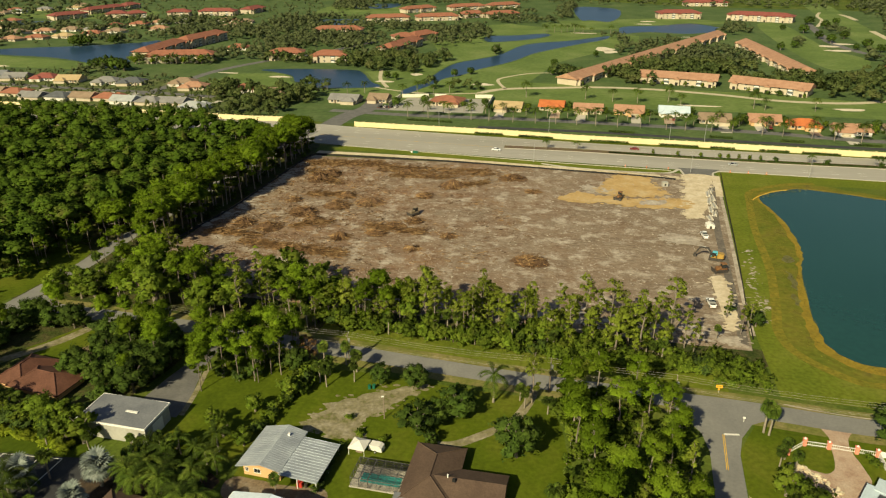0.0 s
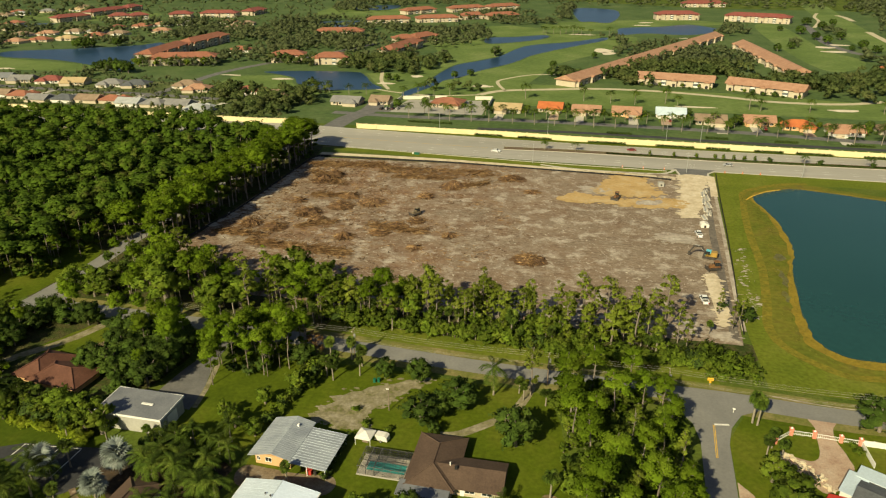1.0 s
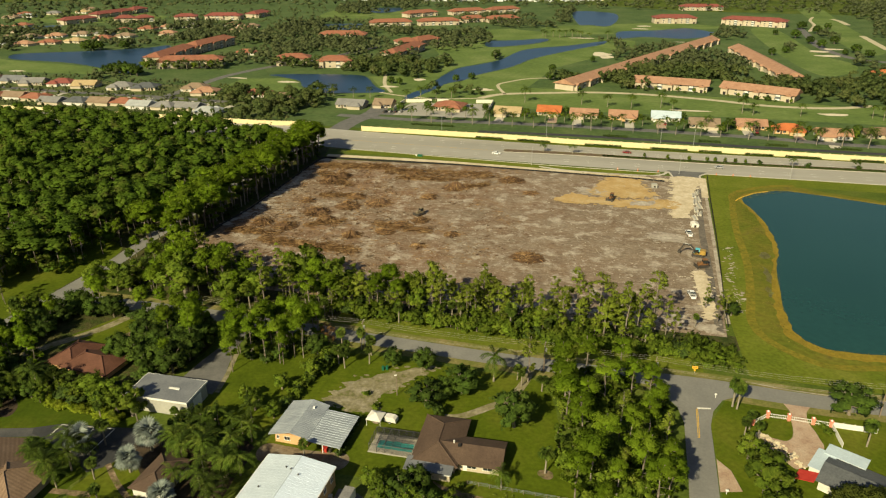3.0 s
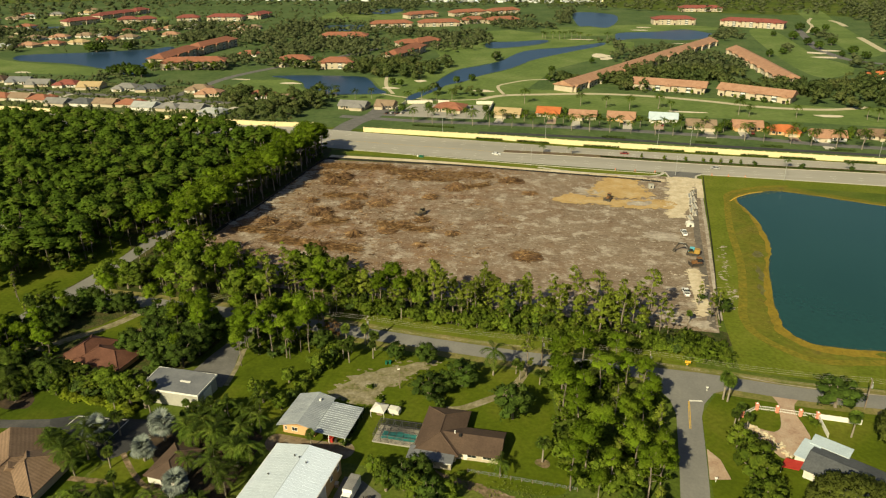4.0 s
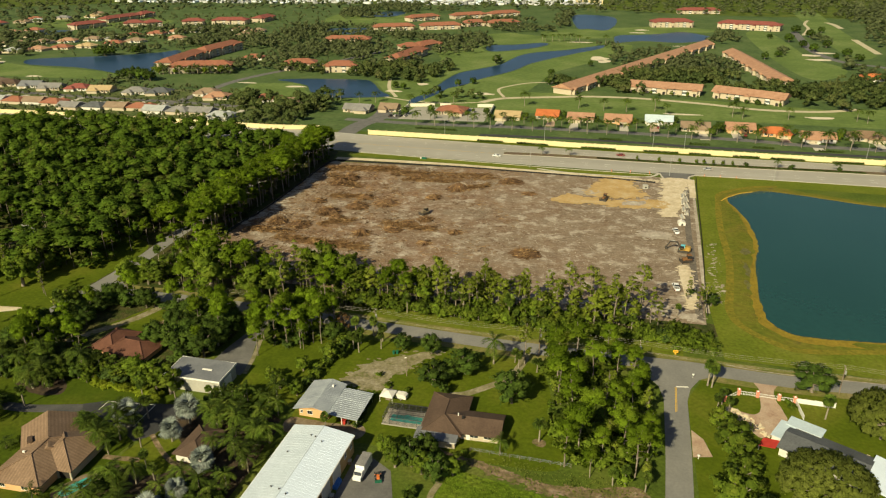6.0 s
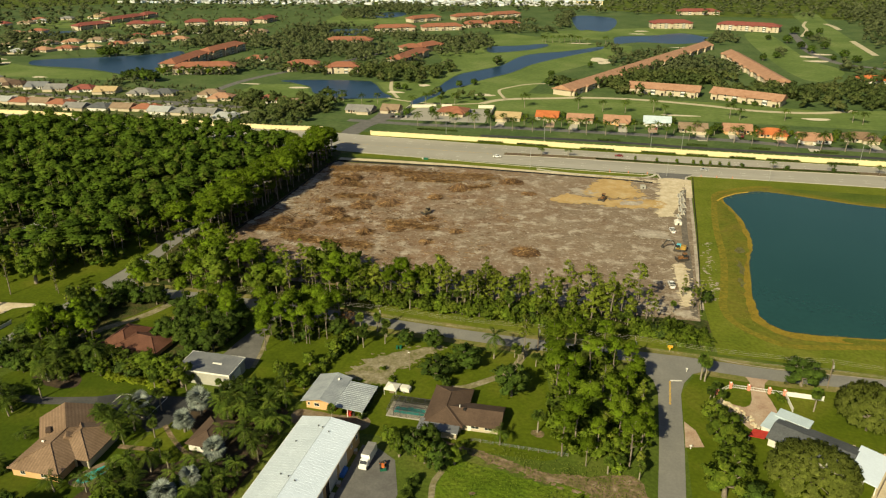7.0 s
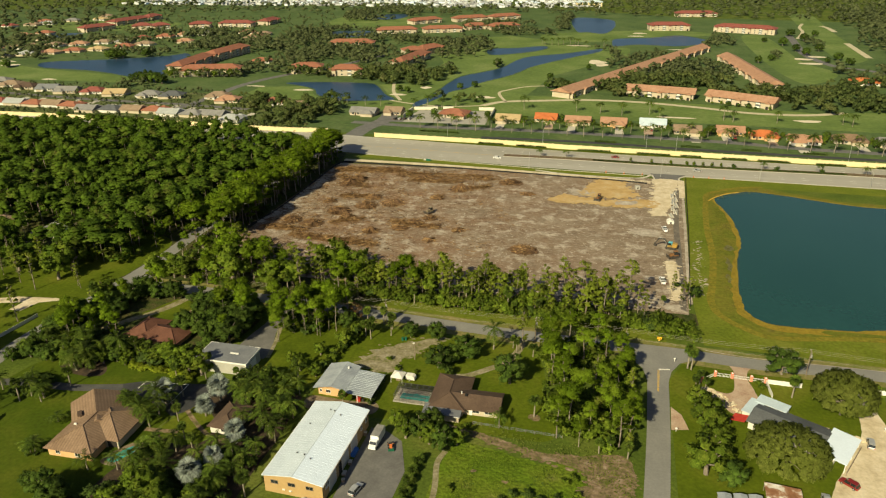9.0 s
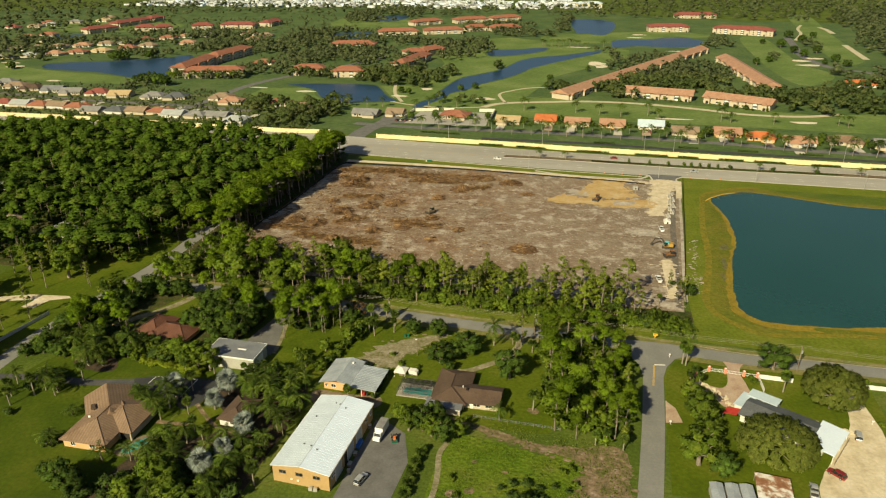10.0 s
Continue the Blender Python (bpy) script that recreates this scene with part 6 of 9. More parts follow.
def pine_proto(seed, h=17.0, low=0.45, wide=2.9, count=8, mat=None, tufts=14, leaves=16, size=0.25, core=(0.5, 0.76), big=1.0, stray=3):
    rs = np.random.RandomState(seed)
    lobes = pine_lobes(rs, h, low, wide, count, big, stray)
    V, F, N = foliage(rs, lobes, tufts, leaves, size, 0.42, core)
    g = Geo()
    bend = [(rs.uniform(-0.25, 0.25) * i, rs.uniform(-0.25, 0.25) * i) for i in range(4)]
    pts = [(bend[i][0], bend[i][1], h * t) for i, t in enumerate((0, 0.35, 0.7, 0.96))]
    for i in range(3):
        g.tube(pts[i], pts[i + 1], 0.2 - 0.045 * i, 0.155 - 0.045 * i, 6, False)
    for x, y, z, r, _ in lobes[:-1]:
        zb = z - 0.9 - 0.3 * math.hypot(x, y)
        f = zb / (h * 0.7)
        g.tube((pts[2][0] * f, pts[2][1] * f, zb), (x, y, z), 0.075, 0.03, 4, False)
    for k in range(4):
        zb, a = h * rs.uniform(0.35, max(0.4, low + 0.15)), rs.uniform(0, 6.28)
        g.tube((0, 0, zb), (math.cos(a) * 1.6, math.sin(a) * 1.6, zb + rs.uniform(0, 0.7)), 0.05, 0.015, 3, False)
    return mesh_of("trunk", g, BARK, True), leaf_mesh("crown", V, F, N, mat or PINE), h


def oak_lobes(rs, h, wide, count, mid=0.52, deep=-0.8, jag=0.14):
    """Lobes hugging a broad dome about mid height; deep is how far round its underside they reach."""
    out = []
    tall = h * (1 - mid)
    turn = rs.uniform(0, 6.28)
    for k in range(count):
        up = 1 - (1 - deep) * (k + 0.5) / count
        rim = math.sqrt(max(0, 1 - up * up))
        a = turn + k * 2.4 + rs.uniform(-0.3, 0.3)
        r = wide * rs.uniform(0.26, 0.4) * (16 / count) ** 0.42
        q = rs.uniform(0.96 - jag, 0.96 + jag)
        out.append((math.cos(a) * rim * (wide - r * 0.7) * q, math.sin(a) * rim * (wide - r * 0.7) * q, max(r * 0.5, h * mid + up * (tall - r * 0.6) * q), r, r * rs.uniform(0.75, 0.95)))
    return out


def oak_proto(seed, h=9.0, wide=5.2, mat=None, tufts=9, leaves=9, size=0.3, mid=0.52, count=16, core=(0.56, 0.82), deep=-0.8, whole=0.8, jag=0.14, drop=1.2):
    rs = np.random.RandomState(seed)
    lobes = oak_lobes(rs, h, wide, count, mid, deep, jag)
    lobes.append((0, 0, h * mid, wide * 0.66, h * (1 - mid) * 0.7))
    V, F, N = foliage(rs, lobes, tufts, leaves, size, 0.4, core, whole, drop=drop)
    g = Geo()
    g.tube((0, 0, 0), (0.1, 0.1, h * 0.32), 0.34, 0.26, 8, False)
    for x, y, z, r, _ in lobes[:-1][::max(1, count // 9)]:
        g.tube((0.1, 0.1, h * 0.3), (x * 0.5, y * 0.5, h * 0.3 + (z - h * 0.3) * 0.6), 0.15, 0.09, 5, False)
        g.tube((x * 0.5, y * 0.5, h * 0.3 + (z - h * 0.3) * 0.6), (x, y, z), 0.09, 0.04, 4, False)
    return mesh_of("trunk", g, BARK, True), leaf_mesh("crown", V, F, N, mat or OAK), h


def fan_leaf(base, direction, size, fingers, droop):
    """A fan frond: narrow blades spread from the end of a stalk."""
    d = Vector(direction).normalized()
    side = d.cross(Vector((0, 0, 1)))
    side = side.normalized() if side.length > 0.05 else Vector((1, 0, 0))
    up = side.cross(d)
    hub = Vector(base) + d * size * 0.55
    V, F, N = [], [], []
    bw = 0.95 / fingers
    for k in range(fingers):
        a = radians(-105 + 210 * k / (fingers - 1))
        e = d * math.cos(a) + side * math.sin(a)
        c = side * math.cos(a) - d * math.sin(a)
        tip = hub + e * size * 0.62 + up * (-droop * size * abs(math.sin(a)) - 0.12 * size) + Vector((0, 0, -droop * size * 0.35))
        mid = hub + e * size * 0.34 + up * 0.02
        b = len(V)
        V += [tuple(hub), tuple(mid - c * size * bw), tuple(tip), tuple(mid + c * size * bw)]
        F.append((b, b + 1, b + 2, b + 3))
        N += [tuple((up + Vector((0, 0, 0.6)) + e * 0.4).normalized())] * 4
    b = len(V)
    w = side * 0.04
    V += [tuple(Vector(base) - w), tuple(Vector(base) + w), tuple(hub + w), tuple(hub - w)]
    F.append((b, b + 1, b + 2, b + 3))
    N += [(0, 0, 1)] * 4
    return np.array(V), np.array(F), np.array(N)


def fan_palm_proto(seed, h=6.0, size=1.5, leaves=30, mat=None, fingers=8, trunk=0.2, droop=0.3):
    rs = np.random.RandomState(seed)
    parts = []
    for k in range(leaves):
        el = rs.uniform(-0.75, 1.25)
        a = k * 2.4 + rs.uniform(-0.3, 0.3)
        parts.append(fan_leaf((0, 0, h - 0.3 + rs.uniform(-0.3, 0.3)), (math.cos(a) * math.cos(el), math.sin(a) * math.cos(el), math.sin(el)), size * rs.uniform(0.85, 1.15), fingers, droop))
    V, F, N = merge(parts)
    g = Geo().tube((0, 0, 0), (0.1, 0.05, h * 0.55), trunk * 1.15, trunk * 0.95, 8, False).tube((0.1, 0.05, h * 0.55), (0, 0, h - 0.2), trunk * 0.95, trunk * 1.1, 8, False)
    return mesh_of("trunk", g, PALMBARK, True), leaf_mesh("crown", V, F, N, mat or PALM), h


def feather_palm_proto(seed, h=8.0, length=3.0, fronds=15, mat=None, trunk=0.2, rise=(-0.15, 1.2)):
    rs = np.random.RandomState(seed)
    V, F, N = [], [], []
    for k in range(fronds):
        a = k * 2.4 + rs.uniform(-0.25, 0.25)
        el = rs.uniform(*rise)
        L = length * rs.uniform(0.85, 1.15)
        h_dir = Vector((math.cos(a), math.sin(a), 0))
        sd = Vector((-math.sin(a), math.cos(a), 0))
        p = Vector((0, 0, h))
        ang = el
        for j in range(11):
            d = h_dir * math.cos(ang) + Vector((0, 0, math.sin(ang)))
            q = p + d * L / 11
            wl = L * 0.2 * math.sin(math.pi * (j + 1.4) / 13.2) * rs.uniform(0.85, 1.15)
            for s in (-1, 1):
                tip = q + sd * s * wl + d * wl * 0.75 + Vector((0, 0, -wl * 0.3))
                b = len(V)
                V += [tuple(p), tuple(p.lerp(q, 0.72)), tuple(tip), tuple(p.lerp(tip, 0.5) - d * 0.02 * L)]
                F.append((b, b + 1, b + 2, b + 3) if s > 0 else (b + 3, b + 2, b + 1, b))
                N += [tuple((Vector((0, 0, 1)) + h_dir * 0.4 + sd * s * 0.25).normalized())] * 4
            p = q
            ang -= 0.13 + rs.uniform(0, 0.05)
    g = Geo().tube((0, 0, 0), (0.15, 0.1, h * 0.5), trunk * 1.2, trunk, 8, False).tube((0.15, 0.1, h * 0.5), (0, 0, h), trunk, trunk * 0.8, 8, False)
    return mesh_of("trunk", g, PALMBARK, True), leaf_mesh("crown", np.array(V), np.array(F), np.array(N), mat or PALM), h


def shrub_proto(seed, h=2.4, wide=1.7, mat=None, tufts=7, leaves=7, size=0.24):
    rs = np.random.RandomState(seed)
    lobes = [(0, 0, h * 0.3, wide * 0.6, h * 0.36)] + [(rs.uniform(-1, 1) * wide * 0.6, rs.uniform(-1, 1) * wide * 0.6, h * rs.uniform(0.35, 0.75), wide * rs.uniform(0.36, 0.58), h * 0.28) for _ in range(6)]
    V, F, N = foliage(rs, lobes, tufts, leaves, size, 0.4, (0.5, 0.8), coarse=True)
    g = Geo()
    for x, y, z, _, _ in lobes[:5]:
        g.tube((0, 0, 0), (x, y, z), 0.06, 0.02, 4, False)
    return mesh_of("stem", g, BARK), leaf_mesh("crown", V, F, N, mat or HEDGE), h


PROTO = {
    "pine_tree": [pine_proto(s, 17, lo, w, c) for s, lo, w, c in ((1, 0.52, 3.1, 8), (2, 0.46, 3.4, 9), (3, 0.6, 2.9, 7), (4, 0.4, 3.0, 10), (5, 0.62, 3.3, 8), (6, 0.5, 3.7, 10), (7, 0.55, 2.5, 7), (8, 0.48, 3.0, 9))],
    "thin_pine_tree": [pine_proto(s, 15, lo, w, c, THINPINE, 8, 10, 0.25, (0.2, 0.42), 0.8, 5) for s, lo, w, c in ((11, 0.5, 1.9, 9), (12, 0.36, 2.0, 12), (13, 0.6, 2.2, 8), (14, 0.3, 1.8, 12))],
    "young_pine_tree": [pine_proto(s, 10, lo, w, c, THINPINE, 9, 11, 0.25, (0.45, 0.7), 0.85, 0) for s, lo, w, c in ((15, 0.12, 2.2, 13), (16, 0.18, 2.0, 11), (17, 0.1, 2.5, 14))],
    "oak_tree": [oak_proto(s, 9, w, None, 10, 10, 0.28) for s, w in ((21, 4.8), (22, 4.2), (23, 5.2), (24, 4.5))],
    "live_oak_tree": [oak_proto(s, 9.5, w, OLIVE, 10, 15, 0.24, 0.5, n, (0.35, 0.6), -0.3, 1.3, 0.08, 9.0) for s, w, n in ((31, 10.0, 210), (32, 9.0, 180))],
    "garden_tree": [oak_proto(s, 6, w, BRIGHT, 9, 9, 0.24, count=11, deep=-0.6) for s, w in ((41, 2.9), (42, 2.4), (43, 2.7))],
    "rust_tree": [oak_proto(51, 9, 3.4, RUSTY, 9, 8, 0.22, core=(0.15, 0.3))],
    "cabbage_palm": [fan_palm_proto(s, 6, sz) for s, sz in ((61, 1.5), (62, 1.7), (63, 1.35))],
    "silver_palm": [fan_palm_proto(s, 4.2, 2.55, 48, SILVER, 13, 0.28, 0.12) for s in (71, 72, 73)],
    "royal_palm": [feather_palm_proto(s, 9, 4.0, 20, trunk=0.15) for s in (81, 82)],
    "coconut_palm": [feather_palm_proto(s, 5.5, 4.0, 16, rise=(-0.25, 1.3)) for s in (91, 92)],
    "date_palm": [feather_palm_proto(s, 3.6, 3.1, 34, trunk=0.3, rise=(-0.5, 1.35)) for s in (95, 96)],
    "shrub": [shrub_proto(s, 2.4, w) for s, w in ((101, 1.7), (102, 2.0))],
    "bright_shrub": [shrub_proto(s, 2.0, 1.7, BRIGHT) for s in (111, 112)],
    "lime_shrub": [shrub_proto(s, 1.8, 1.7, LIME) for s in (113, 114)],
    "palmetto": [fan_palm_proto(s, 1.3, 1.5, 20, PALM, 7, 0.12) for s in (121, 122)],
}
PLANT = {
    "pine_tree": ("tall slash pine with a clumped green crown", "pine tree"), "thin_pine_tree": ("slender pine with sparse yellow-green tufts", "pine tree"),
    "young_pine_tree": ("young pine leafy down to the ground", "pine tree"), "oak_tree": ("rounded dark green broadleaf tree", "tree"), "live_oak_tree": ("wide spreading olive-green oak", "tree"), "garden_tree": ("small bright green garden tree", "tree"),
    "rust_tree": ("half-dead tree with rusty brown leaves", "tree"), "cabbage_palm": ("cabbage palm with a round fan-leaf crown", "palm"), "silver_palm": ("silver-blue fan palm with stiff leaves", "palm"),
    "royal_palm": ("tall slim feather palm", "palm"), "coconut_palm": ("feather palm with arching fronds", "palm"), "date_palm": ("date palm with a dense round feather crown", "palm"), "shrub": ("dense dark green shrub", "shrub"),
    "bright_shrub": ("dense bright yellow-green leafy shrub", "shrub"), "lime_shrub": ("vivid lime-green hedge shrub", "shrub"), "palmetto": ("low saw palmetto clump", "shrub"),
}
trng = random.Random(11)


def plant(kind, x, y, h=None, group="", wide=1.0):
    trunk, crown, h0 = trng.choice(PROTO[kind])
    h = h or h0 * trng.uniform(0.85, 1.15)
    k = h / h0
    label, cat = PLANT[kind]
    if kind in ("shrub", "bright_shrub", "lime_shrub"):
        r = tagged(new(kind, crown), label, cat, group)
        r.matrix_basis = pose(x, y, -0.12 * k, rz=trng.uniform(0, 360)) @ Matrix.Diagonal((k * wide, k * wide, k, 1))
        return r
    r = root(kind, pose(x, y, 0, rz=trng.uniform(0, 360)), label, cat, group)
    w = k * wide if kind not in ("royal_palm", "cabbage_palm", "coconut_palm", "date_palm") else max(0.8, min(1.2, k)) * max(1.0, wide)
    r.scale = (w, w, k)
    piece("trunk", trunk, r)
    piece("crown", crown, r)
    return r


def inside(x, y, poly):
    c = False
    for (x0, y0), (x1, y1) in zip(poly, poly[1:] + poly[:1]):
        if (y0 > y) != (y1 > y) and x < (x1 - x0) * (y - y0) / (y1 - y0) + x0:
            c = not c
    return c


def scatter(poly, step, rnd, keep=lambda x, y: True):
    xs, ys = [p[0] for p in poly], [p[1] for p in poly]
    out = []
    y = min(ys)
    while y < max(ys):
        x = min(xs)
        while x < max(xs):
            px, py = x + rnd.uniform(-0.48, 0.48) * step, y + rnd.uniform(-0.48, 0.48) * step
            if inside(px, py, poly) and keep(px, py):
                out.append((px, py))
            x += step
        y += step
    return out


def joined(name, spots, protos, mat, label, category):
    """Many crowns as one mesh: spots of (x, y, height, width)."""
    rs = np.random.RandomState(len(spots))
    V, F, N, k = [], [], [], 0
    for i, (x, y, h, w) in enumerate(spots):
        v, f, n, h0 = protos[rs.randint(len(protos))]
        a = rs.uniform(0, 6.28)
        c, s = math.cos(a), math.sin(a)
        R = np.array([[c, s, 0], [-s, c, 0], [0, 0, 1]])
        V.append((v @ R) * np.array([w, w, h / h0]) + np.array([x, y, 0]))
        if n is not None:
            N.append(n @ R)
        F.append(f + k)
        k += len(v)
    ob = new(name, leaf_mesh(name, np.concatenate(V), np.concatenate(F), np.concatenate(N) if N else None, mat))
    return tagged(ob, label, category, kind="stuff")


def crown_arrays(seed, kind, tufts, leaves, size, low=0.5, wide=2.6, count=6, big=1.0, skirt=0, coarse=False, core=(0.5, 0.75)):
    rs = np.random.RandomState(seed)
    if kind == "pine":
        h = 17
        lobes = pine_lobes(rs, h, low, wide, count, big)
    else:
        h = 8
        lobes = []
        for k in range(count):
            a, q = k * 2.4 + rs.uniform(-0.6, 0.6), math.sqrt((k + 0.4) / count)
            r = rs.uniform(1.1, 1.8) * big
            lobes.append((math.cos(a) * q * 2.7, math.sin(a) * q * 2.7, h - r - q * q * 2.6 - rs.uniform(0, 1.6), r, r * 0.85))
        for k in range(skirt):
            a = rs.uniform(0, 6.28)
            lobes.append((math.cos(a) * 2.2, math.sin(a) * 2.2, 1.6, 1.5, 1.5))
    v, f, n = foliage(rs, lobes, tufts, leaves, size, 0.45, core, coarse=coarse)
    return v, f, n, h


def bare_trunk(h=17):
    """A slim four-sided trunk with a fork near its head."""
    ring = lambda x, r, z: [[x - r, -r, z], [x + r, -r, z], [x + r, r, z], [x - r, r, z]]
    v = np.array(ring(0, 0.14, 0) + ring(0.2, 0.1, h * 0.5) + ring(0.1, 0.05, h * 0.9))
    f = np.array([[4 * s + k, 4 * s + (k + 1) % 4, 4 * s + 4 + (k + 1) % 4, 4 * s + 4 + k] for s in range(2) for k in range(4)])
    return v, f, None, h


rng = random.Random(23)
road_x = lambda y: between([(-60, -214), (-22, -214), (10, -209.5), (45, -206), (80, -206), (170, -202), (260, -194)], y)

# pine belt between the street through the trees and the plot
BELT = [(-203, 62), (-187, 62), (-184, 100), (-182.5, 150), (-181, 192), (-186, 212), (-200, 216)]
for x, y in scatter(BELT, 5.0, rng, lambda x, y: x > road_x(y) + 4.5):
    plant("pine_tree", x, y, rng.uniform(15, 20.5), "pine belt by the plot", 1.35)
for x, y in scatter(BELT, 6.5, rng, lambda x, y: x > road_x(y) + 5):
    plant(rng.choice(("shrub", "cabbage_palm", "palmetto")), x, y, None, "undergrowth of the pine belt")
# south-west corner trees along the street
CORNER = [(-202, 26), (-112, 24), (-112, 40), (-150, 52), (-184, 62), (-203, 58)]
for x, y in scatter(CORNER, 6.3, rng, lambda x, y: x > road_x(y) + 5):
    if x < -180 and y > 36 and x < -199 + (y - 36) * 0.35 + 8:
        continue
    low = x < -184
    plant(rng.choice(("pine_tree", "pine_tree", "thin_pine_tree", "pine_tree", "garden_tree")) if not low else "garden_tree", x, y, rng.uniform(6, 8.5) if low else (rng.uniform(11, 17.5) if rng.random() < 0.8 else 9), "pines by the street corner", 1.15)
for x, y in scatter(CORNER, 5.4, rng, lambda x, y: x > road_x(y) + 5):
    plant(rng.choice(("shrub", "cabbage_palm", "bright_shrub", "cabbage_palm", "bright_shrub")), x, y, None, "undergrowth by the street corner")
# trees along the south edge of the plot
EDGE = [(-112, 28), (-88, 27.5), (-88, 43), (-112, 45)]
for x, y in scatter(EDGE, 5.4, rng):
    plant("pine_tree" if rng.random() < 0.6 else "thin_pine_tree", x, y, rng.uniform(10, 15), "pines along the plot's edge", rng.uniform(1.0, 1.3))
for x, y, h in ((-82.2, 40, 16), (-85.1, 36, 14), (-71.9, 33, 10), (-67.4, 36, 13), (-52.1, 38, 12.3), (-39.7, 38, 12.4), (-25.7, 35, 12), (-75, 38, 11), (-58, 34, 9), (-46.9, 31, 8), (-34.9, 35, 11), (-22.3, 32, 9.5), (-62, 38, 9), (-30, 31, 8)):
    plant("young_pine_tree", x, y, h, "pines along the plot's edge", 0.85)
for x, y, h in ((-64.5, 39, 17), (-35.7, 38, 19), (-29.3, 37, 18.5), (-21.1, 31, 19), (-12.8, 40, 19), (-17.7, 34, 14.6), (-51, 38, 15), (-39.4, 36, 14), (-26.5, 38, 15), (-47, 35, 12), (-9, 36, 13), (-33, 40, 14), (-15.5, 39, 15), (-56, 39, 11), (-43, 40, 14), (-20, 36, 12), (-7, 33, 11), (-24, 33, 14), (-79, 40, 13)):
    plant("thin_pine_tree", x, y, h, "thin pines along the plot's edge", rng.uniform(0.95, 1.15))
for x, y in scatter([(-112, 27), (-60, 25.5), (-20, 25), (4, 25), (2, 31), (-60, 35), (-112, 38)], 3.7, rng):
    plant(rng.choice(("cabbage_palm", "cabbage_palm", "bright_shrub", "bright_shrub", "garden_tree", "garden_tree")), x, y, rng.uniform(3, 6), "undergrowth along the plot's edge", 0.9)
for x, y in scatter([(-112, 29), (-60, 28), (-14, 27.5), (-12, 34), (-60, 37), (-112, 40)], 4.8, rng):
    plant(rng.choice(("young_pine_tree", "garden_tree", "young_pine_tree", "thin_pine_tree", "cabbage_palm")), x, y, rng.uniform(5.5, 10), "young trees along the plot's edge", 0.9)
for k in range(58):
    x = -112 + k * 2.05 + rng.uniform(-0.6, 0.6)
    plant(rng.choice(("bright_shrub", "bright_shrub", "shrub", "bright_shrub", "garden_tree")), x, between(STREET, x) + 13.0 + rng.uniform(-1.2, 1.4), rng.uniform(2.6, 5.2), "roadside thicket", 0.95)
for x, y in scatter([(-112, 31), (-60, 30), (-12, 30), (-10, 38), (-60, 41), (-112, 44)], 5.2, rng):
    plant("thin_pine_tree" if rng.random() < 0.6 else "young_pine_tree", x, y, rng.uniform(9, 14.5), "feathery trees along the plot's edge", 1.1)
# pine grove on the street corner
for x, y, h in ((-36.8, -6.7, 15), (-32.2, -20, 14), (-29.5, -35.5, 15), (-27.1, -4.7, 15), (-21, -22, 14), (-18.5, -32.5, 15), (-23, 7.2, 14), (-32.2, 5.4, 15), (-38.5, 3.3, 14),
                (-15.3, 3, 10), (-27.5, -27, 15), (-36, -14, 14), (-16, -40.8, 15), (-32.6, -40.5, 14), (-24.1, -39.2, 12), (-12.4, -28.6, 11), (-26.5, -43, 9), (-16.5, -15.8, 12), (-13, -36, 12), (-31, -12, 13), (-14, -6, 11), (-20, 1, 12)):
    plant("pine_tree", x, y, h, "pine grove by the side street", 1.32)
for x, y, h in ((-47.1, 2.8, 15), (-23, -13, 11), (-12.6, -18, 11)):
    plant("thin_pine_tree", x, y, h, "pine grove by the side street", 1.2)
for x, y, h in ((-18.3, -43.5, 4.5), (-13.8, -45.4, 4.5), (-20.6, 4.4, 5), (-21.2, -44.8, 4), (-37, -24, 4), (-33, -33, 3.5), (-12.4, -2, 5), (-43, -1, 4), (-17, -27, 4), (-28.5, 2, 4.5)):
    plant("cabbage_palm", x, y, h, "palms under the pine grove", 1.1)
GROVE = [(-33, -38), (-13, -45), (-11.5, -20), (-11, 5), (-32, 6), (-41, 4), (-40, -10), (-36, -25)]
for x, y in scatter(GROVE, 3.7, rng, lambda x, y: not (-27 < x < -17 and -15 < y < -5)):
    plant(rng.choice(("bright_shrub", "garden_tree", "bright_shrub", "garden_tree", "young_pine_tree")), x, y, rng.uniform(2.4, 5.8), "undergrowth of the pine grove", 1.1)
# between street and gardens
for x, y in scatter([(-131, -3), (-124, -8), (-113, -3), (-109, 7), (-110, 15), (-131, 15)], 4.3, rng):
    plant("pine_tree", x, y, rng.uniform(10, 15.5), "pines by the grey drive")
for x, y in scatter([(-131, -1), (-124, -6), (-113, -2), (-109, 7), (-110, 14), (-131, 14)], 5.0, rng):
    plant(rng.choice(("shrub", "cabbage_palm", "oak_tree")), x, y, rng.uniform(2.6, 5), "undergrowth by the grey drive")
for x, y in scatter([(-167, -12), (-152, -15), (-143, -9), (-142.5, 8), (-166, 8)], 4.4, rng):
    plant("oak_tree", x, y, rng.uniform(6, 9), "dark trees west of the grey drive")
for x, y in scatter([(-180, -33), (-150, -31.5), (-149, -26), (-157, -24), (-180, -26)], 3.4, rng):
    plant(rng.choice(("oak_tree", "cabbage_palm", "shrub", "garden_tree", "oak_tree")), x, y, rng.uniform(3.4, 5.4), "trees before the maroon house")
for x, y, h in ((-157.4, -28, 8), (-151.4, -28.5, 7.5), (-161.4, -29.5, 6.5), (-153.5, -31, 6), (-148.5, -30.5, 5)):
    plant("garden_tree", x, y, h, "trees before the maroon house", 1.1)
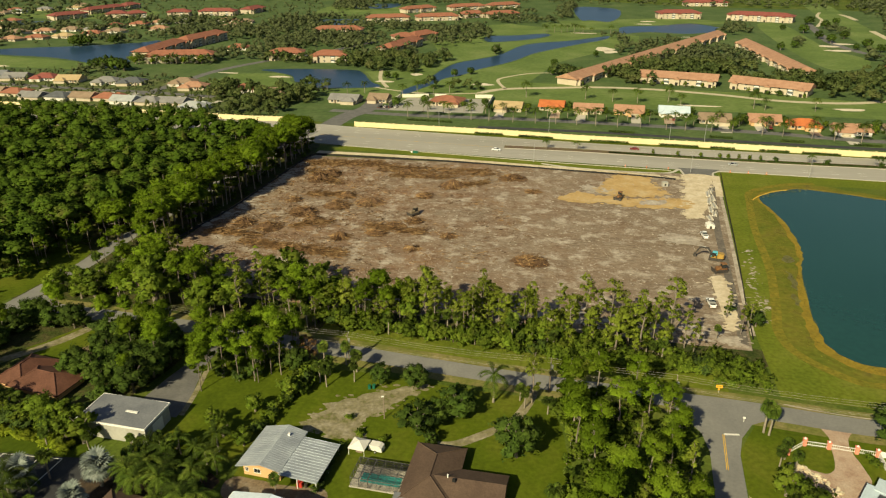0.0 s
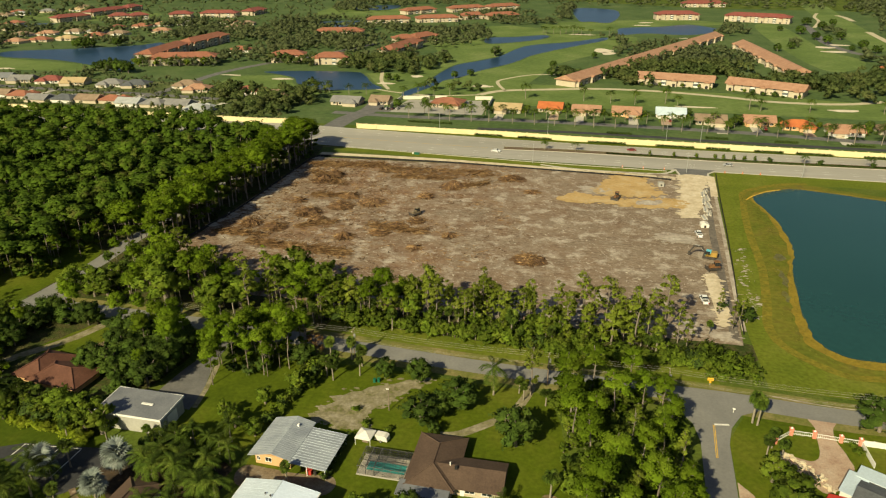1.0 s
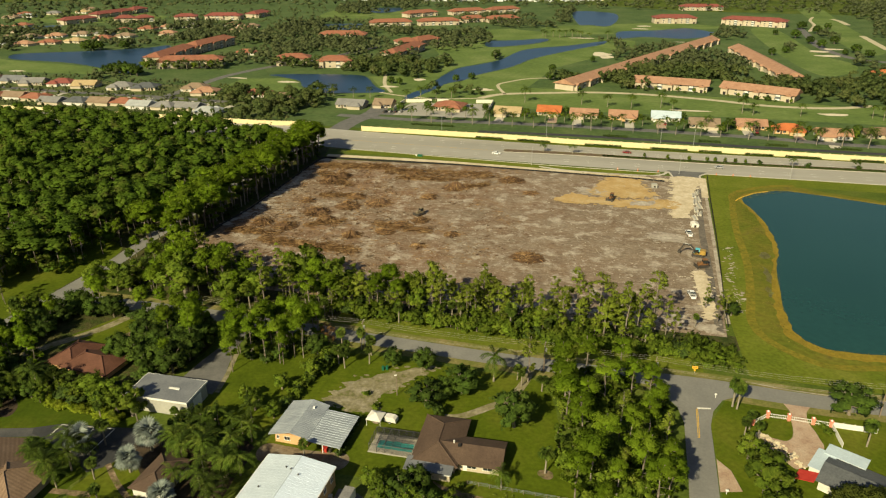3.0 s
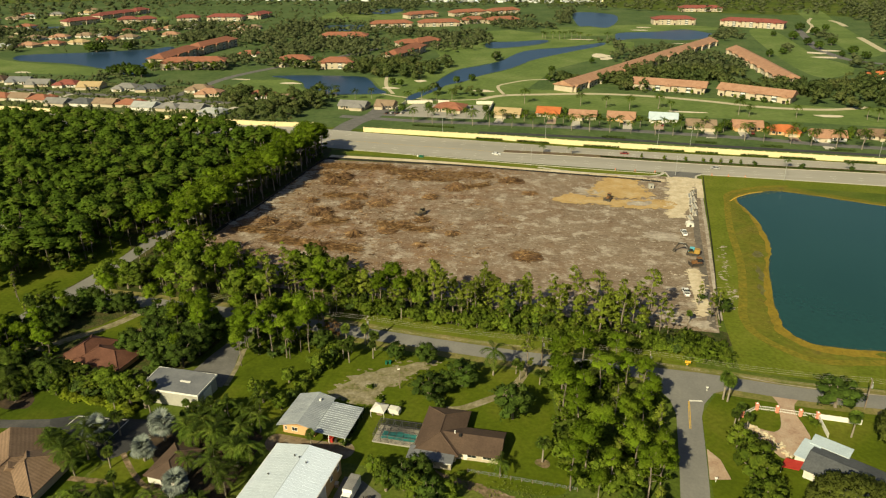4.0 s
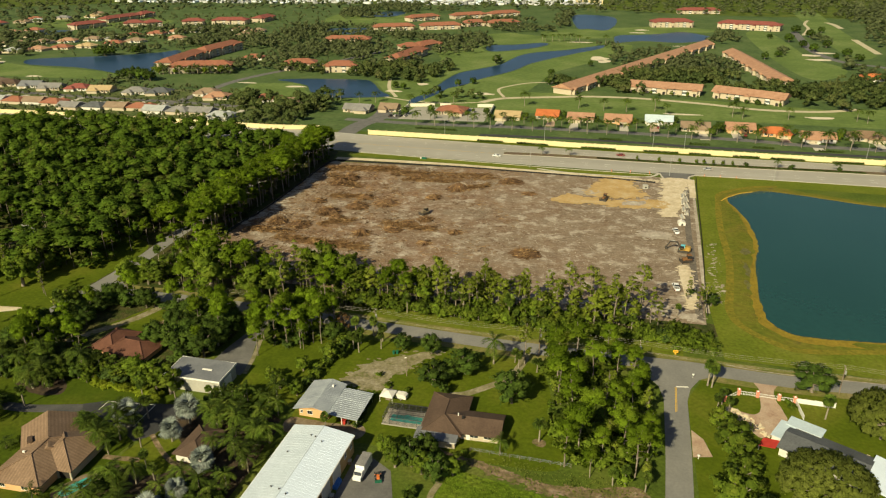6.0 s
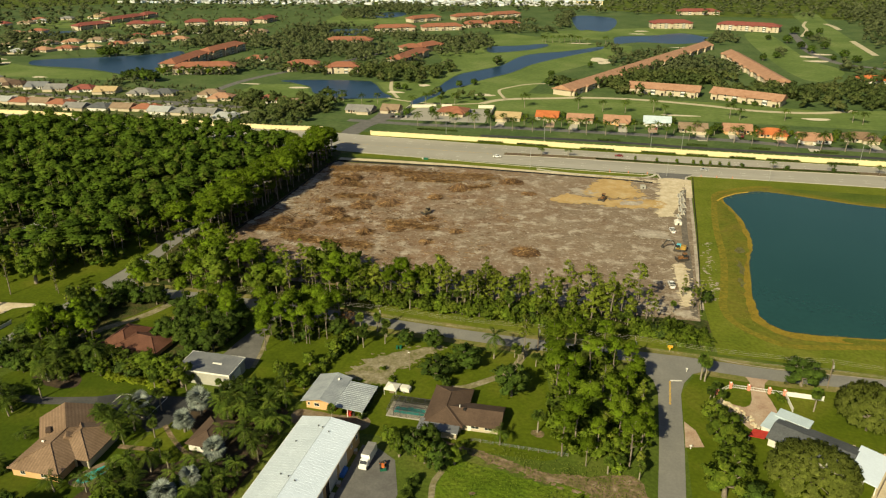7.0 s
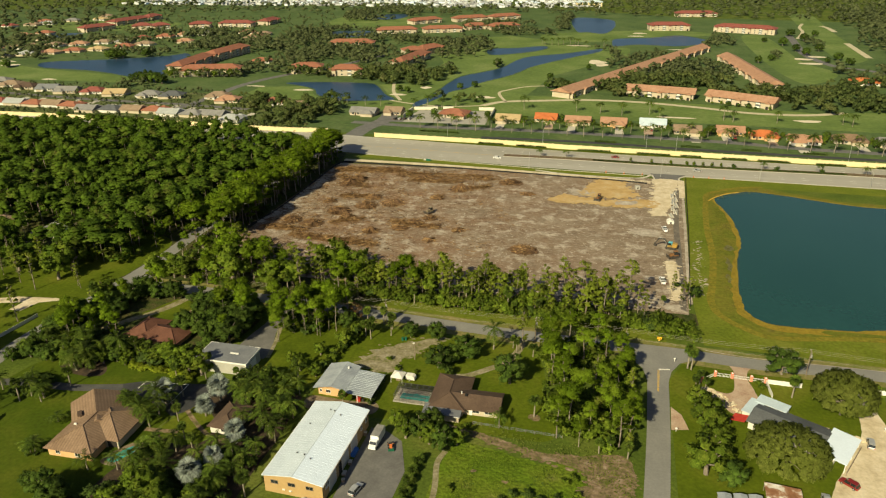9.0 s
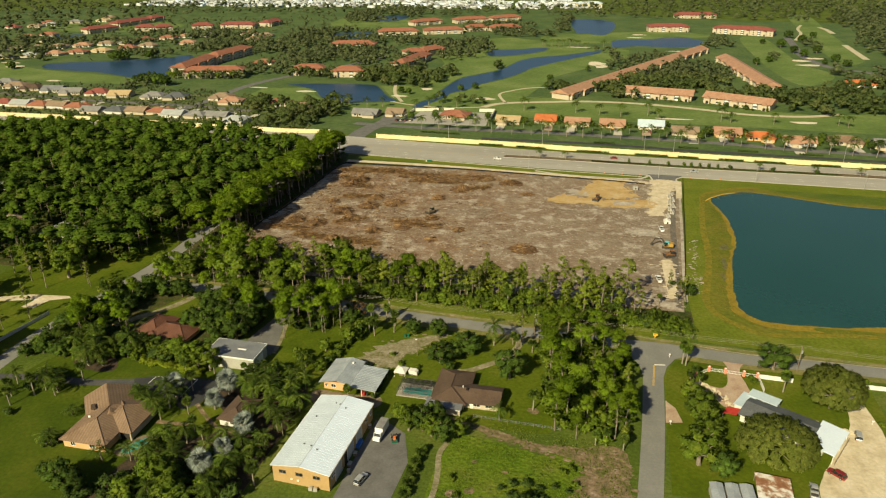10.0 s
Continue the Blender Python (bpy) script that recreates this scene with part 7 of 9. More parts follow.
for x, y, h in ((-192.6, -18.3, 12), (-186.8, -16.7, 13), (-202.2, -15.5, 11), (-181.9, -19.5, 12), (-187.7, -24.6, 10)):
    plant("pine_tree", x, y, h, "pines beside the maroon house", 1.1)
for x, y, h in ((-144, -13, 9.5), (-143, -6, 9), (-142.5, 1, 9)):
    plant("oak_tree", x, y, h, "dark trees west of the grey drive")
for x, y, h in ((-134, 4, 12), (-131, 0, 13), (-137, 9, 13), (-140, 13, 12), (-133, 9, 11), (-143, 4, 12), (-130, -5, 11), (-128, -9, 11), (-133, -1, 12)):
    plant("pine_tree", x, y, h, "pines by the grey drive", 1.2)
STREETSIDE = [(-201.6, 72, 12), (-201.4, 79, 13), (-201, 86, 13), (-200.4, 93, 13.5)]
plant("garden_tree", -192, 33, 8.5, "", 1.3)
for x, y, h in ((-212.5, 63, 12), (-211.5, 71, 14), (-212, 80, 13), (-215, 55, 11), (-219, 49, 12), (-200, 63, 11), (-199.5, 72, 13), (-200.5, 55, 9), (-213, 89, 14)):
    plant("pine_tree", x, y, h, "pines beside the street through the trees", 1.15)
for x, y, h in STREETSIDE:
    plant("pine_tree" if h > 9 else "garden_tree", x, y, h, "trees leaning over the woodland street", 1.2)
for x, y, h in ((-143.5, -32.4, 9.5), (-147, -33, 8)):
    plant("garden_tree", x, y, h, "leafy trees before the workshop", 1.0)
for k in range(9):
    plant(rng.choice(("shrub", "cabbage_palm", "shrub")), -178 + 2.3 * k + rng.uniform(-0.5, 0.5), -23.4 - 0.15 * k + rng.uniform(-0.7, 0.4), rng.uniform(3.2, 5.0), "planting before the maroon house", 1.1)
plant("rust_tree", -106.5, 9, 8)
plant("oak_tree", -108, 4, 7)
for x, y, h in ((-106, 5, 5), (-102, 8, 6), (-98, -1, 5.5), (-96.5, 9.5, 6), (-91.9, 2.5, 5), (-99, 4, 5)):
    plant("cabbage_palm", x, y, h, "palms by the street")
for k in range(13):
    t = k / 12
    plant("bright_shrub" if k % 3 else "shrub", -107.3 + 4.2 * t, -21 + 26 * t, rng.uniform(1.8, 3.2) + 1.6 * (t > 0.5), "hedge between gardens")
plant("garden_tree", -104.8, -7, 6)
for x, y, h, w in ((-85.0, 2.7, 6.3, 0.95), (-75.7, 2.8, 7, 1.05), (-71.7, -13.3, 7.4, 1.45), (-63.6, -6.0, 7.8, 1.4), (-67.4, -17.3, 4, 0.8), (-68, -9, 6, 1.1)):
    plant("oak_tree", x, y, h, "garden shade trees", w)
plant("oak_tree", -48.4, -17.5, 10.5, "", 1.12)
plant("cabbage_palm", -48.6, 0.2, 4.4)
plant("coconut_palm", -56.2, 1.0, 8)
plant("cabbage_palm", -50, 3, 4)
for x, y in [(-100.4, 0.6), (-92.7, 6.9)]:
    plant("cabbage_palm", x, y, 5.2, "palms by the street", 1.25)
plant("cabbage_palm", -94.5, -39, 4.6)
for x, y in ((-141, -34.2), (-131.2, -32.8), (-128.6, -33.6)):
    plant("cabbage_palm", x, y, 3.8, "fan palms before the workshop")
plant("cabbage_palm", -39.5, -32.4, 6)
plant("coconut_palm", -48.5, -39, 4)
for x, y in ((-84, -17.2), (-88, -12), (-57, -40.5), (-78, -18), (-66, -38.5)):
    plant("bright_shrub", x, y, 1.6)
for k in range(9):
    plant("shrub", -86.5 - 0.05 * k, -22.5 - k * 1.75, 2.1, "hedge by the carport", 0.75)
for x, y, h in ((-72.8, -49, 6), (-69, -48, 7), (-66, -44.5, 6.5), (-62, -52, 7), (-66, -50, 6), (-76, -45.5, 5), (-58.5, -49, 5)):
    plant("oak_tree" if h > 6.2 else "garden_tree", x, y, h + 1.2, "bushy trees by the yard", 0.9)
for x, y in ((-67.2, -62), (-67.4, -66), (-67.4, -70), (-67.2, -74), (-66.8, -58)):
    plant("palmetto", x, y, 1.4, "young palms by the yard")
# bushes and bare spots in the weedy field
for x, y, h in ((-44.2, -66.8, 1.6), (-41.2, -65.2, 2.2), (-37.6, -64.6, 2.4), (-34.4, -65.4, 2.0), (-31, -64, 1.7), (-41.6, -69, 1.8), (-36, -68.4, 2.2), (-27.4, -64.8, 1.5), (-33, -68.6, 1.8)):
    plant("shrub", x, y, h, "bushes in the weedy field", 1.05)
# palm garden
for x, y in ((-130.9, -43.6), (-131.5, -51.2), (-117.3, -60.4), (-118.4, -70.4), (-121, -77.2), (-146.4, -47.8)):
    plant("silver_palm", x, y, rng.uniform(4, 5.4), "silver palms of the garden")
for x, y in ((-119, -53), (-109.6, -64), (-111.5, -73), (-114.6, -67), (-115, -48), (-111.5, -41), (-108, -52), (-107, -58), (-144.5, -59), (-139, -70.5), (-137, -74), (-150, -78)):
    plant("coconut_palm", x, y, rng.uniform(3.2, 5.2), "feather palms of the garden", 1.1)
for x, y in ((-105.7, -78.5), (-131.9, -62), (-189.6, -56), (-185, -52), (-180, -46), (-150, -36), (-120, -36), (-143, -44), (-138, -55)):
    plant("cabbage_palm", x, y, rng.uniform(4.5, 7), "fan palms of the garden")
hidden = lambda x, y, box, far: any(box[0] < x - 0.58 * s < box[1] and box[2] < y + 0.81 * s < box[3] for s in range(0, far))
for x, y, h, k in ((-156, -50.5, 3, "coconut_palm"), (-147.5, -50, 5.5, "coconut_palm"), (-145, -53.5, 5, "coconut_palm"), (-143.5, -49, 4, "coconut_palm"), (-171.5, -62.3, 2, "coconut_palm"), (-169.1, -75.5, 3, "coconut_palm"),
                   (-131, -84.5, 8.5, "garden_tree"), (-134, -90, 7, "garden_tree"), (-127, -66, 4.5, "cabbage_palm")):
    plant(k, x, y, h * 1.1, "planting round the villa", 1.1)
for k in range(7):
    plant("shrub", -169 + 2.6 * math.cos(k * 0.9), -74.5 + 2.2 * math.sin(k * 0.9), 1.1, "round shrub bed on the villa lawn")
GARDEN = [(-138, -92), (-107, -88), (-107, -50), (-110, -36), (-118, -36), (-117, -46), (-127, -58), (-134, -66), (-139, -72), (-144, -77), (-141, -83)]
for x, y in scatter(GARDEN, 4.7, rng, lambda x, y: not hidden(x, y, (-131, -117, -57, -43), 11) and not inside(x, y, [(-142, -61), (-139, -49), (-128, -52), (-125.5, -63), (-134, -65)])):
    plant(rng.choice(("coconut_palm", "coconut_palm", "shrub", "date_palm", "coconut_palm", "cabbage_palm")), x, y, rng.uniform(2.4, 5.8), "dense planting of the palm garden", 0.9)
for x, y, h in ((-152.4, -89.2, 8.6), (-148.6, -90.6, 7.6), (-155.6, -88, 7.2), (-161, -86.4, 4.2)):
    plant("oak_tree", x, y, h, "trees south of the villa")
for x, y in scatter([(-128, -33), (-112, -28), (-107, -30), (-107, -50), (-115, -47), (-128, -41)], 4.2, rng):
    plant(rng.choice(("coconut_palm", "oak_tree", "cabbage_palm", "coconut_palm", "date_palm")), x, y, rng.uniform(3.2, 5.8), "planting by the grey building", 0.95)
for x, y in scatter([(-131, -34.5), (-119, -31), (-108, -33), (-106.5, -46), (-114, -46), (-124, -39.5)], 4.4, rng):
    plant("shrub", x, y, rng.uniform(1.4, 2.6), "planting by the grey building", 1.1)
for x, y, h in ((-114, -24, 6), (-118, -21, 5), (-122, -30, 5), (-111, -14, 5), (-108, -26, 5)):
    plant("garden_tree", x, y, h, "young trees on the lawn")
for x, y, h in ((-200, 2, 7), (-196, 8, 7), (-186, 11, 7), (-180, 12, 8), (-201, -6, 6), (-197, -10, 6.5)):
    plant("oak_tree", x, y, h, "trees by the street bend")
for x, y in scatter([(-207, -26), (-201, -26), (-200, 9), (-206, 9)], 3.7, rng):
    plant(rng.choice(("oak_tree", "thin_pine_tree", "garden_tree", "oak_tree", "cabbage_palm")), x, y, rng.uniform(6, 9.5), "trees by the street bend", 1.1)
for x, y, h in ((-167.7, -75.5, 3.4), (-154.9, -53.1, 3.6), (-147.6, -57.5, 5.2), (-125, -42.6, 4.5), (-118, -40.5, 4.2), (-134.5, -69, 3.6), (-135.5, -76.5, 3.6), (-156.6, -51.5, 3.2), (-122, -44.6, 4.4), (-111.5, -46, 4.4), (-183.6, -53.1, 3.6), (-188, -27.5, 6), (-181, -33, 3.2), (-184, -38, 4.6), (-179.6, -37, 3.6), (-187.6, -36.4, 4.2), (-182, -35.4, 5.4)):
    plant("date_palm", x, y, h, "date palms of the villa gardens", 1.1)
for x, y, h in ((-127.8, -84.2, 9), (-122.7, -88.6, 8), (-114.6, -84.3, 7)):
    plant("garden_tree", x, y, h, "leafy trees south of the palm garden", 1.15)
# trees round the maroon house and the western gardens
COPSE = [(-206, -24), (-186, -30), (-150, -28), (-146, -18), (-142, 0), (-142, 14), (-204, 15)]
clear = lambda x, y: not hidden(x, y, (-187, -155, -24, -4), 7) and not (-193 < x < -174 and -13 < y < 9) and not (-186 < x < -158 and -4 < y < 12) and x > road_x(y) + 4.5
for x, y in scatter(COPSE, 4.4, rng, clear):
    k = rng.random() if x > -194 or y < -6 else 0.5 + 0.5 * rng.random()
    plant("pine_tree" if k < 0.45 else ("oak_tree" if k < 0.75 else "cabbage_palm"), x, y, rng.uniform(10, 15) if k < 0.45 else (rng.uniform(5, 8.5) if x > -194 or y < -6 else rng.uniform(2.5, 4)), "trees round the maroon house")
for x, y in scatter(COPSE, 4.0, rng, clear):
    plant("shrub" if rng.random() < 0.75 else "bright_shrub", x, y, rng.uniform(1.8, 3.8), "undergrowth round the maroon house", 1.2)
for k in range(17):
    plant("lime_shrub", -167.5 + k * 1.35 + rng.uniform(-0.4, 0.4), -32.6 - 0.15 * k + rng.uniform(-0.5, 0.5), rng.uniform(1.5, 2.4), "lime hedge behind the villa lawn", 1.1)
for x, y in ((-205, -34), (-198, -30), (-192, -33), (-186, -32), (-180, -30), (-201, -27), (-194, -28), (-174, -29)):
    plant(rng.choice(("royal_palm", "cabbage_palm", "coconut_palm")), x, y, rng.uniform(5, 8), "palms along the garden drive")
for x, y in ((-188.7, -47), (-191.5, -49.5), (-186, -49.5), (-189, -51.5), (-193, -46)):
    plant("coconut_palm", x, y, rng.uniform(2.2, 3.6), "palm clump on the villa lawn")
for x, y in scatter([(-195, -55), (-184, -52), (-184, -44), (-194, -43)], 2.8, rng):
    plant("shrub", x, y, rng.uniform(1.2, 2.4), "palm clump on the villa lawn")
for x, y in scatter([(-210, -39), (-200, -38), (-190, -35), (-174, -34), (-170, -25), (-190, -22), (-208, -16)], 3.3, rng):
    plant(rng.choice(("oak_tree", "shrub", "cabbage_palm", "oak_tree", "garden_tree")), x, y, rng.uniform(4.0, 6.5), "thicket by the garden drive")
for x, y in ((-196, -58), (-199, -52), (-193, -62), (-202, -64), (-190, -66), (-196, -72), (-205, -58), (-188, -53), (-203, -76)):
    plant(rng.choice(("cabbage_palm", "shrub", "coconut_palm")), x, y, None, "planting west of the villa")
for x, y in scatter([(-262, -55), (-221, -50), (-217, 28), (-262, 36)], 10.5, rng, lambda x, y: x < road_x(y) - 6 and not (-240 < x < -222 and -10 < y < 4)):
    plant("thin_pine_tree" if rng.random() < 0.7 else "garden_tree", x, y, rng.uniform(9, 16), "scattered lawn pines")
# corner plot on the far side of the side street
plant("live_oak_tree", 25.2, -41.2, 11.4, "", 0.86)
plant("live_oak_tree", 45.4, -13.8, 13.2, "", 0.7)
plant("oak_tree", 33.4, 4.6, 9, "", 1.45)
for x, y, h, k in ((7.6, -29, 9, "garden_tree"), (5.5, -47, 9.5, "garden_tree"), (9, -36, 7, "garden_tree"), (8, -23, 7, "garden_tree"), (11, -50, 6, "oak_tree"), (6, -18, 6, "garden_tree"), (7.5, -40, 8, "garden_tree")):
    plant(k, x, y, h + 1, "trees by the side street", 1.15)
for x, y, h in ((5.3, 2.2, 7.4), (6.3, 1.4, 6.6), (33.9, -7.8, 6.2), (8, -6.5, 4.5), (9, -11, 5), (6.5, -9, 4)):
    plant("cabbage_palm", x, y, h, "palms of the corner plot")
for x, y in ((21.4, -19), (17.5, -22), (26.5, -5), (26, -3.4), (60, 2), (58, -20), (60, -32), (62, -14)):
    plant("bright_shrub", x, y, 1.8, "shrubs of the corner plot")
# by the lake corner
for x, y, k, h in ((9.5, 49, "thin_pine_tree", 10), (12, 52, "oak_tree", 5), (7, 46, "thin_pine_tree", 11), (4.5, 55, "thin_pine_tree", 9), (10.5, 58, "shrub", 3), (6, 60, "shrub", 2.5), (0, 42, "cabbage_palm", 4)):
    plant(k, x, y, h)
for x, y in scatter([(-4, 19.5), (9.5, 18.5), (11, 30), (2, 36), (-4, 30)], 2.6, rng):
    plant("bright_shrub", x, y, rng.uniform(1.6, 2.8), "dense shrubs by the lake corner")

# woodland west of the street through the trees
WOOD_POLY = [(-219, 34), (-240, 26), (-262, 22), (-520, 30), (-560, 120), (-540, 252), (-250, 247), (-206, 214), (-210, 120)]
gaps = lambda x, y: x < road_x(y) - (3.8 if y > 58 else 7) and not (-284 < x < -252 and 44 < y < 68) and not (-312 < x < -292 and 48 < y < 74) and not (-360 < x < -340 and 96 < y < 122) and y < between(ROADLINE, x) - 21
pine_small = [crown_arrays(200 + k, "pine", 6, 7, 0.44, low=lo, core=(0.68, 0.95), wide=w, count=c, big=1.2, coarse=True) for k, (lo, w, c) in enumerate(((0.5, 2.9, 7), (0.55, 2.7, 6), (0.46, 3.1, 8), (0.58, 3.0, 7), (0.48, 2.4, 7), (0.52, 3.3, 8)))]
spots = [(x, y, rng.uniform(10, 19.5) - 4 * max(0, noise.noise((x * 0.03, y * 0.03, 9))), rng.uniform(1.0, 1.8)) for x, y in scatter(WOOD_POLY, 6.7, rng, gaps) if rng.random() < 0.94]
spots = [(x, y, (rng.uniform(14, 18.5) if -405 < x < -240 else h * 0.75) if y > between(ROADLINE, x) - 45 else h, w) for x, y, h, w in spots]
joined("woodland", spots, pine_small, FOREST, "dense green pine woodland", "woodland")
joined("woodland_trunks", [(x, y, h, 1.0) for x, y, h, w in spots], [bare_trunk()], BARK, "slim grey trunks of the pine woodland", "woodland")
broad_small = [crown_arrays(220 + k, "broad", 4, 5, 0.6, count=4, skirt=1, coarse=True, core=(0.6, 0.9)) for k in range(4)]
spots = [(x, y, rng.uniform(5, 11.5), rng.uniform(0.85, 1.35)) for x, y in scatter(WOOD_POLY, 7.0, rng, gaps)]
joined("woodland_undergrowth", spots, broad_small, FOREST, "dark undergrowth beneath the pines", "woodland")

# trees of the golf estate, far off
far_broad = [crown_arrays(240 + k, "broad", 4, 4, 0.62, count=3, big=1.35, core=(0.7, 1.05), coarse=True) for k in range(6)]
CLUMPS = [(25, 543, 42, 86), (64, 529, 27, 62), (-11, 443, 22, 36), (29, 470, 42, 26), (100, 437, 32, 24), (131, 410, 19, 34), (174, 441, 27, 48), (150, 648, 8, 16), (205, 500, 14, 24), (196, 560, 8, 22), (166, 450, 16, 14), (212, 740, 7, 30)]
CLUMPS += [(112, 768, 16, 34), (92, 720, 10, 22), (-225, 479, 30, 58), (-194, 450, 16, 33), (-192, 659, 30, 80), (-406, 673, 46, 80), (-343, 585, 30, 55), (-305, 612, 36, 46), (-256, 300, 30, 34), (-295, 331, 18, 24)]
CLUMPS += [(-246, 320, 22, 27), (-297, 466, 33, 12), (-407, 441, 33, 12), (-445, 378, 10, 22), (-698, 570, 12, 36), (-485, 656, 40, 50), (-135, 540, 6, 18), (-64, 432, 10, 22), (-32, 677, 6, 20), (-16, 637, 7, 26)]
CLUMPS += [(-90, 942, 13, 100), (-399, 1027, 57, 110), (-184, 840, 46, 14), (-134, 800, 45, 16), (-147, 370, 27, 5), (-700, 640, 120, 22), (-597, 725, 95, 30), (300, 520, 90, 60), (330, 640, 50, 90), (240, 400, 60, 40)]
CLUMPS += [(-370, 482, 22, 26), (-425, 441, 36, 5), (-355, 548, 26, 40), (-270, 565, 34, 30), (-318, 468, 28, 6), (-280, 471, 22, 6), (-236, 470, 20, 22), (-180, 500, 8, 30), (-520, 470, 30, 12), (-500, 620, 40, 30), (-560, 560, 40, 14), (-240, 700, 40, 22), (-310, 720, 50, 24), (-180, 900, 60, 20), (-400, 780, 60, 40)]
spots = []
for cx, cy, a, b in CLUMPS:
    n = int(a * b * math.pi / 78)
    for _ in range(n):
        t, q = rng.uniform(0, 6.28), math.sqrt(rng.random())
        q *= rng.uniform(0.85, 1.25)
        spots.append((cx + a * q * math.cos(t), cy + b * q * math.sin(t), rng.uniform(7, 12), rng.uniform(1.0, 1.6)))
for poly, step in (([(255, 640), (420, 560), (700, 700), (700, 1600), (200, 1500), (235, 1040), (300, 1000), (300, 880), (272, 780)], 24), ([(-130, 1060), (230, 1020), (230, 1500), (-130, 1180)], 25),
                   ([(-1400, 800), (-900, 640), (-760, 660), (-780, 900), (-700, 1000), (-420, 1010), (-330, 1000), (-120, 1080), (-120, 1180), (-1000, 1170), (-1500, 1300)], 29),
                   ([(-1500, 1380), (700, 1430), (700, 1900), (-1500, 1900)], 62), ([(-900, 420), (-640, 500), (-760, 640), (-1000, 700)], 15), ([(268, 640), (303, 870), (350, 1190), (440, 1190), (440, 600), (300, 580)], 14)):
    spots += [(x, y, rng.uniform(7, 14), rng.uniform(1.3, 2.3)) for x, y in scatter(poly, step, rng)]
spots += [(x + rng.uniform(-2, 2), between(ROADLINE, x) + rng.uniform(22, 28), rng.uniform(4, 8), rng.uniform(0.4, 0.8)) for x in range(-560, -225, 5) if rng.random() < 0.7]
water = [p for p in PONDS]
dry = lambda x, y: not any(inside(x, y, p) for p in water)
spots += [(x, y, rng.uniform(4, 8), rng.uniform(0.5, 1.0)) for x, y in scatter([(-780, 480), (-620, 500), (-470, 560), (-340, 520), (-260, 520), (-260, 760), (-430, 860), (-480, 1000), (-780, 900)], 20, rng, lambda x, y: dry(x, y) and all(abs(x - p) > 11 or not -22 < y - q < 9 for p, q in far_lots))]
spots += [(x, y, rng.uniform(2.5, 6.5), rng.uniform(0.3, 0.7)) for x, y in scatter([(-640, 272), (-290, 262), (-270, 350), (-380, 375), (-640, 385)], 6.5, rng, lambda x, y: dry(x, y) and all(abs(x - p) > 10 or not -14 < y - q < 8 for p, q in LEFTSPOTS + GOLFSPOTS) and rng.random() < 0.62)]
mid_broad = [crown_arrays(260 + k, "broad", 6, 7, 0.5, count=6, skirt=1, core=(0.6, 0.95), coarse=True) for k in range(6)]
near = [s for s in spots if dry(s[0], s[1]) and s[1] < 500 and -330 < s[0] < 220]
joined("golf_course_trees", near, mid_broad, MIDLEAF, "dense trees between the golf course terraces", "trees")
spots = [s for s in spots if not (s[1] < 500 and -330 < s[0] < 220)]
joined("distant_trees", [s for s in spots if dry(s[0], s[1])], far_broad, HAZELEAF, "distant green trees of the golf estate, haze in their colour", "trees")

# palms and trees round the block by the pond
for k in range(15):
    plant("royal_palm" if k % 3 else "garden_tree", -438 + 4.6 * k + rng.uniform(-1.5, 1.5), 427 + 1.1 * k + rng.uniform(-3, 2), rng.uniform(5, 8.5), "planting before the block by the pond", 1.2)
for k in range(9):
    plant("garden_tree" if k % 2 else "royal_palm", -470 + rng.uniform(-1, 5) + 2.4 * k, 520 - 11.5 * k, rng.uniform(4, 7), "planting along the pond", 1.2)
for x, y, h in ((-566, 522, 11), (-562, 520, 9), (-570, 519, 10), (-556, 524, 10), (-536, 538, 9), (-452, 403, 10), (-443, 400, 12), (-435, 398, 11), (-458, 400, 9), (-427, 396, 10), (-646, 452, 8), (-641, 448, 7)):
    plant("oak_tree", x, y, h, "trees on the pond's shore", 1.2)
# street palms and lone trees on the golf course
palm_group = "palms of the frontage street"
for k in range(26):
    x = -150 + k * 12.6 + rng.uniform(-2, 2)
    y = between([(-205, 282), (-90, 280.5), (0, 279), (60, 275), (95, 269), (150, 265), (420, 252)], x)
    plant("royal_palm", x, y, rng.uniform(7, 10), palm_group, 1.3)
    plant("royal_palm", x + 6, y + 14 + rng.uniform(0, 6), rng.uniform(5, 8), palm_group, 1.25)
for x, y in ((-46, 352), (-28, 348), (-12, 346), (8, 352), (15, 340), (60, 344), (66, 340), (96, 342), (140, 345), (145, 340), (-86, 352), (-100, 700), (-92, 705), (-84, 702), (-78, 708), (-70, 700), (-64, 706), (-104, 708), (-60, 700),
             (-140, 352), (-150, 345), (-160, 340), (-170, 338), (-200, 345), (-212, 342), (-230, 350), (-235, 346), (-240, 349), (-50, 690), (-30, 695)):
    plant("royal_palm", x, y, rng.uniform(7, 10), "palms on the golf course", 1.25)
for x, y, h in ((-135, 538, 9), (-76, 478, 7), (-43, 537, 6), (-139, 431, 6), (-150, 420, 6), (-165, 380, 5), (-200, 402, 6), (-192, 398, 6), (-60, 440, 8), (-75, 440, 7), (46, 300, 7), (-55, 322, 5), (20, 318, 5), (118, 300, 6),
                (143, 284, 6), (-110, 322, 5), (40, 290, 5), (70, 305, 5), (-150, 320, 6), (-167, 310, 6)):
    plant("oak_tree", x, y, h, "lone trees on the golf course")
for x, y in [(178, 743), (183, 697), (187, 668), (208, 701), (197, 620), (211, 788), (211, 637), (144, 626), (204, 831), (162, 770), (128, 608), (215, 608), (235, 836)]:
    plant("oak_tree", x, y, rng.uniform(6, 10), "lone trees on the golf course", 1.1)
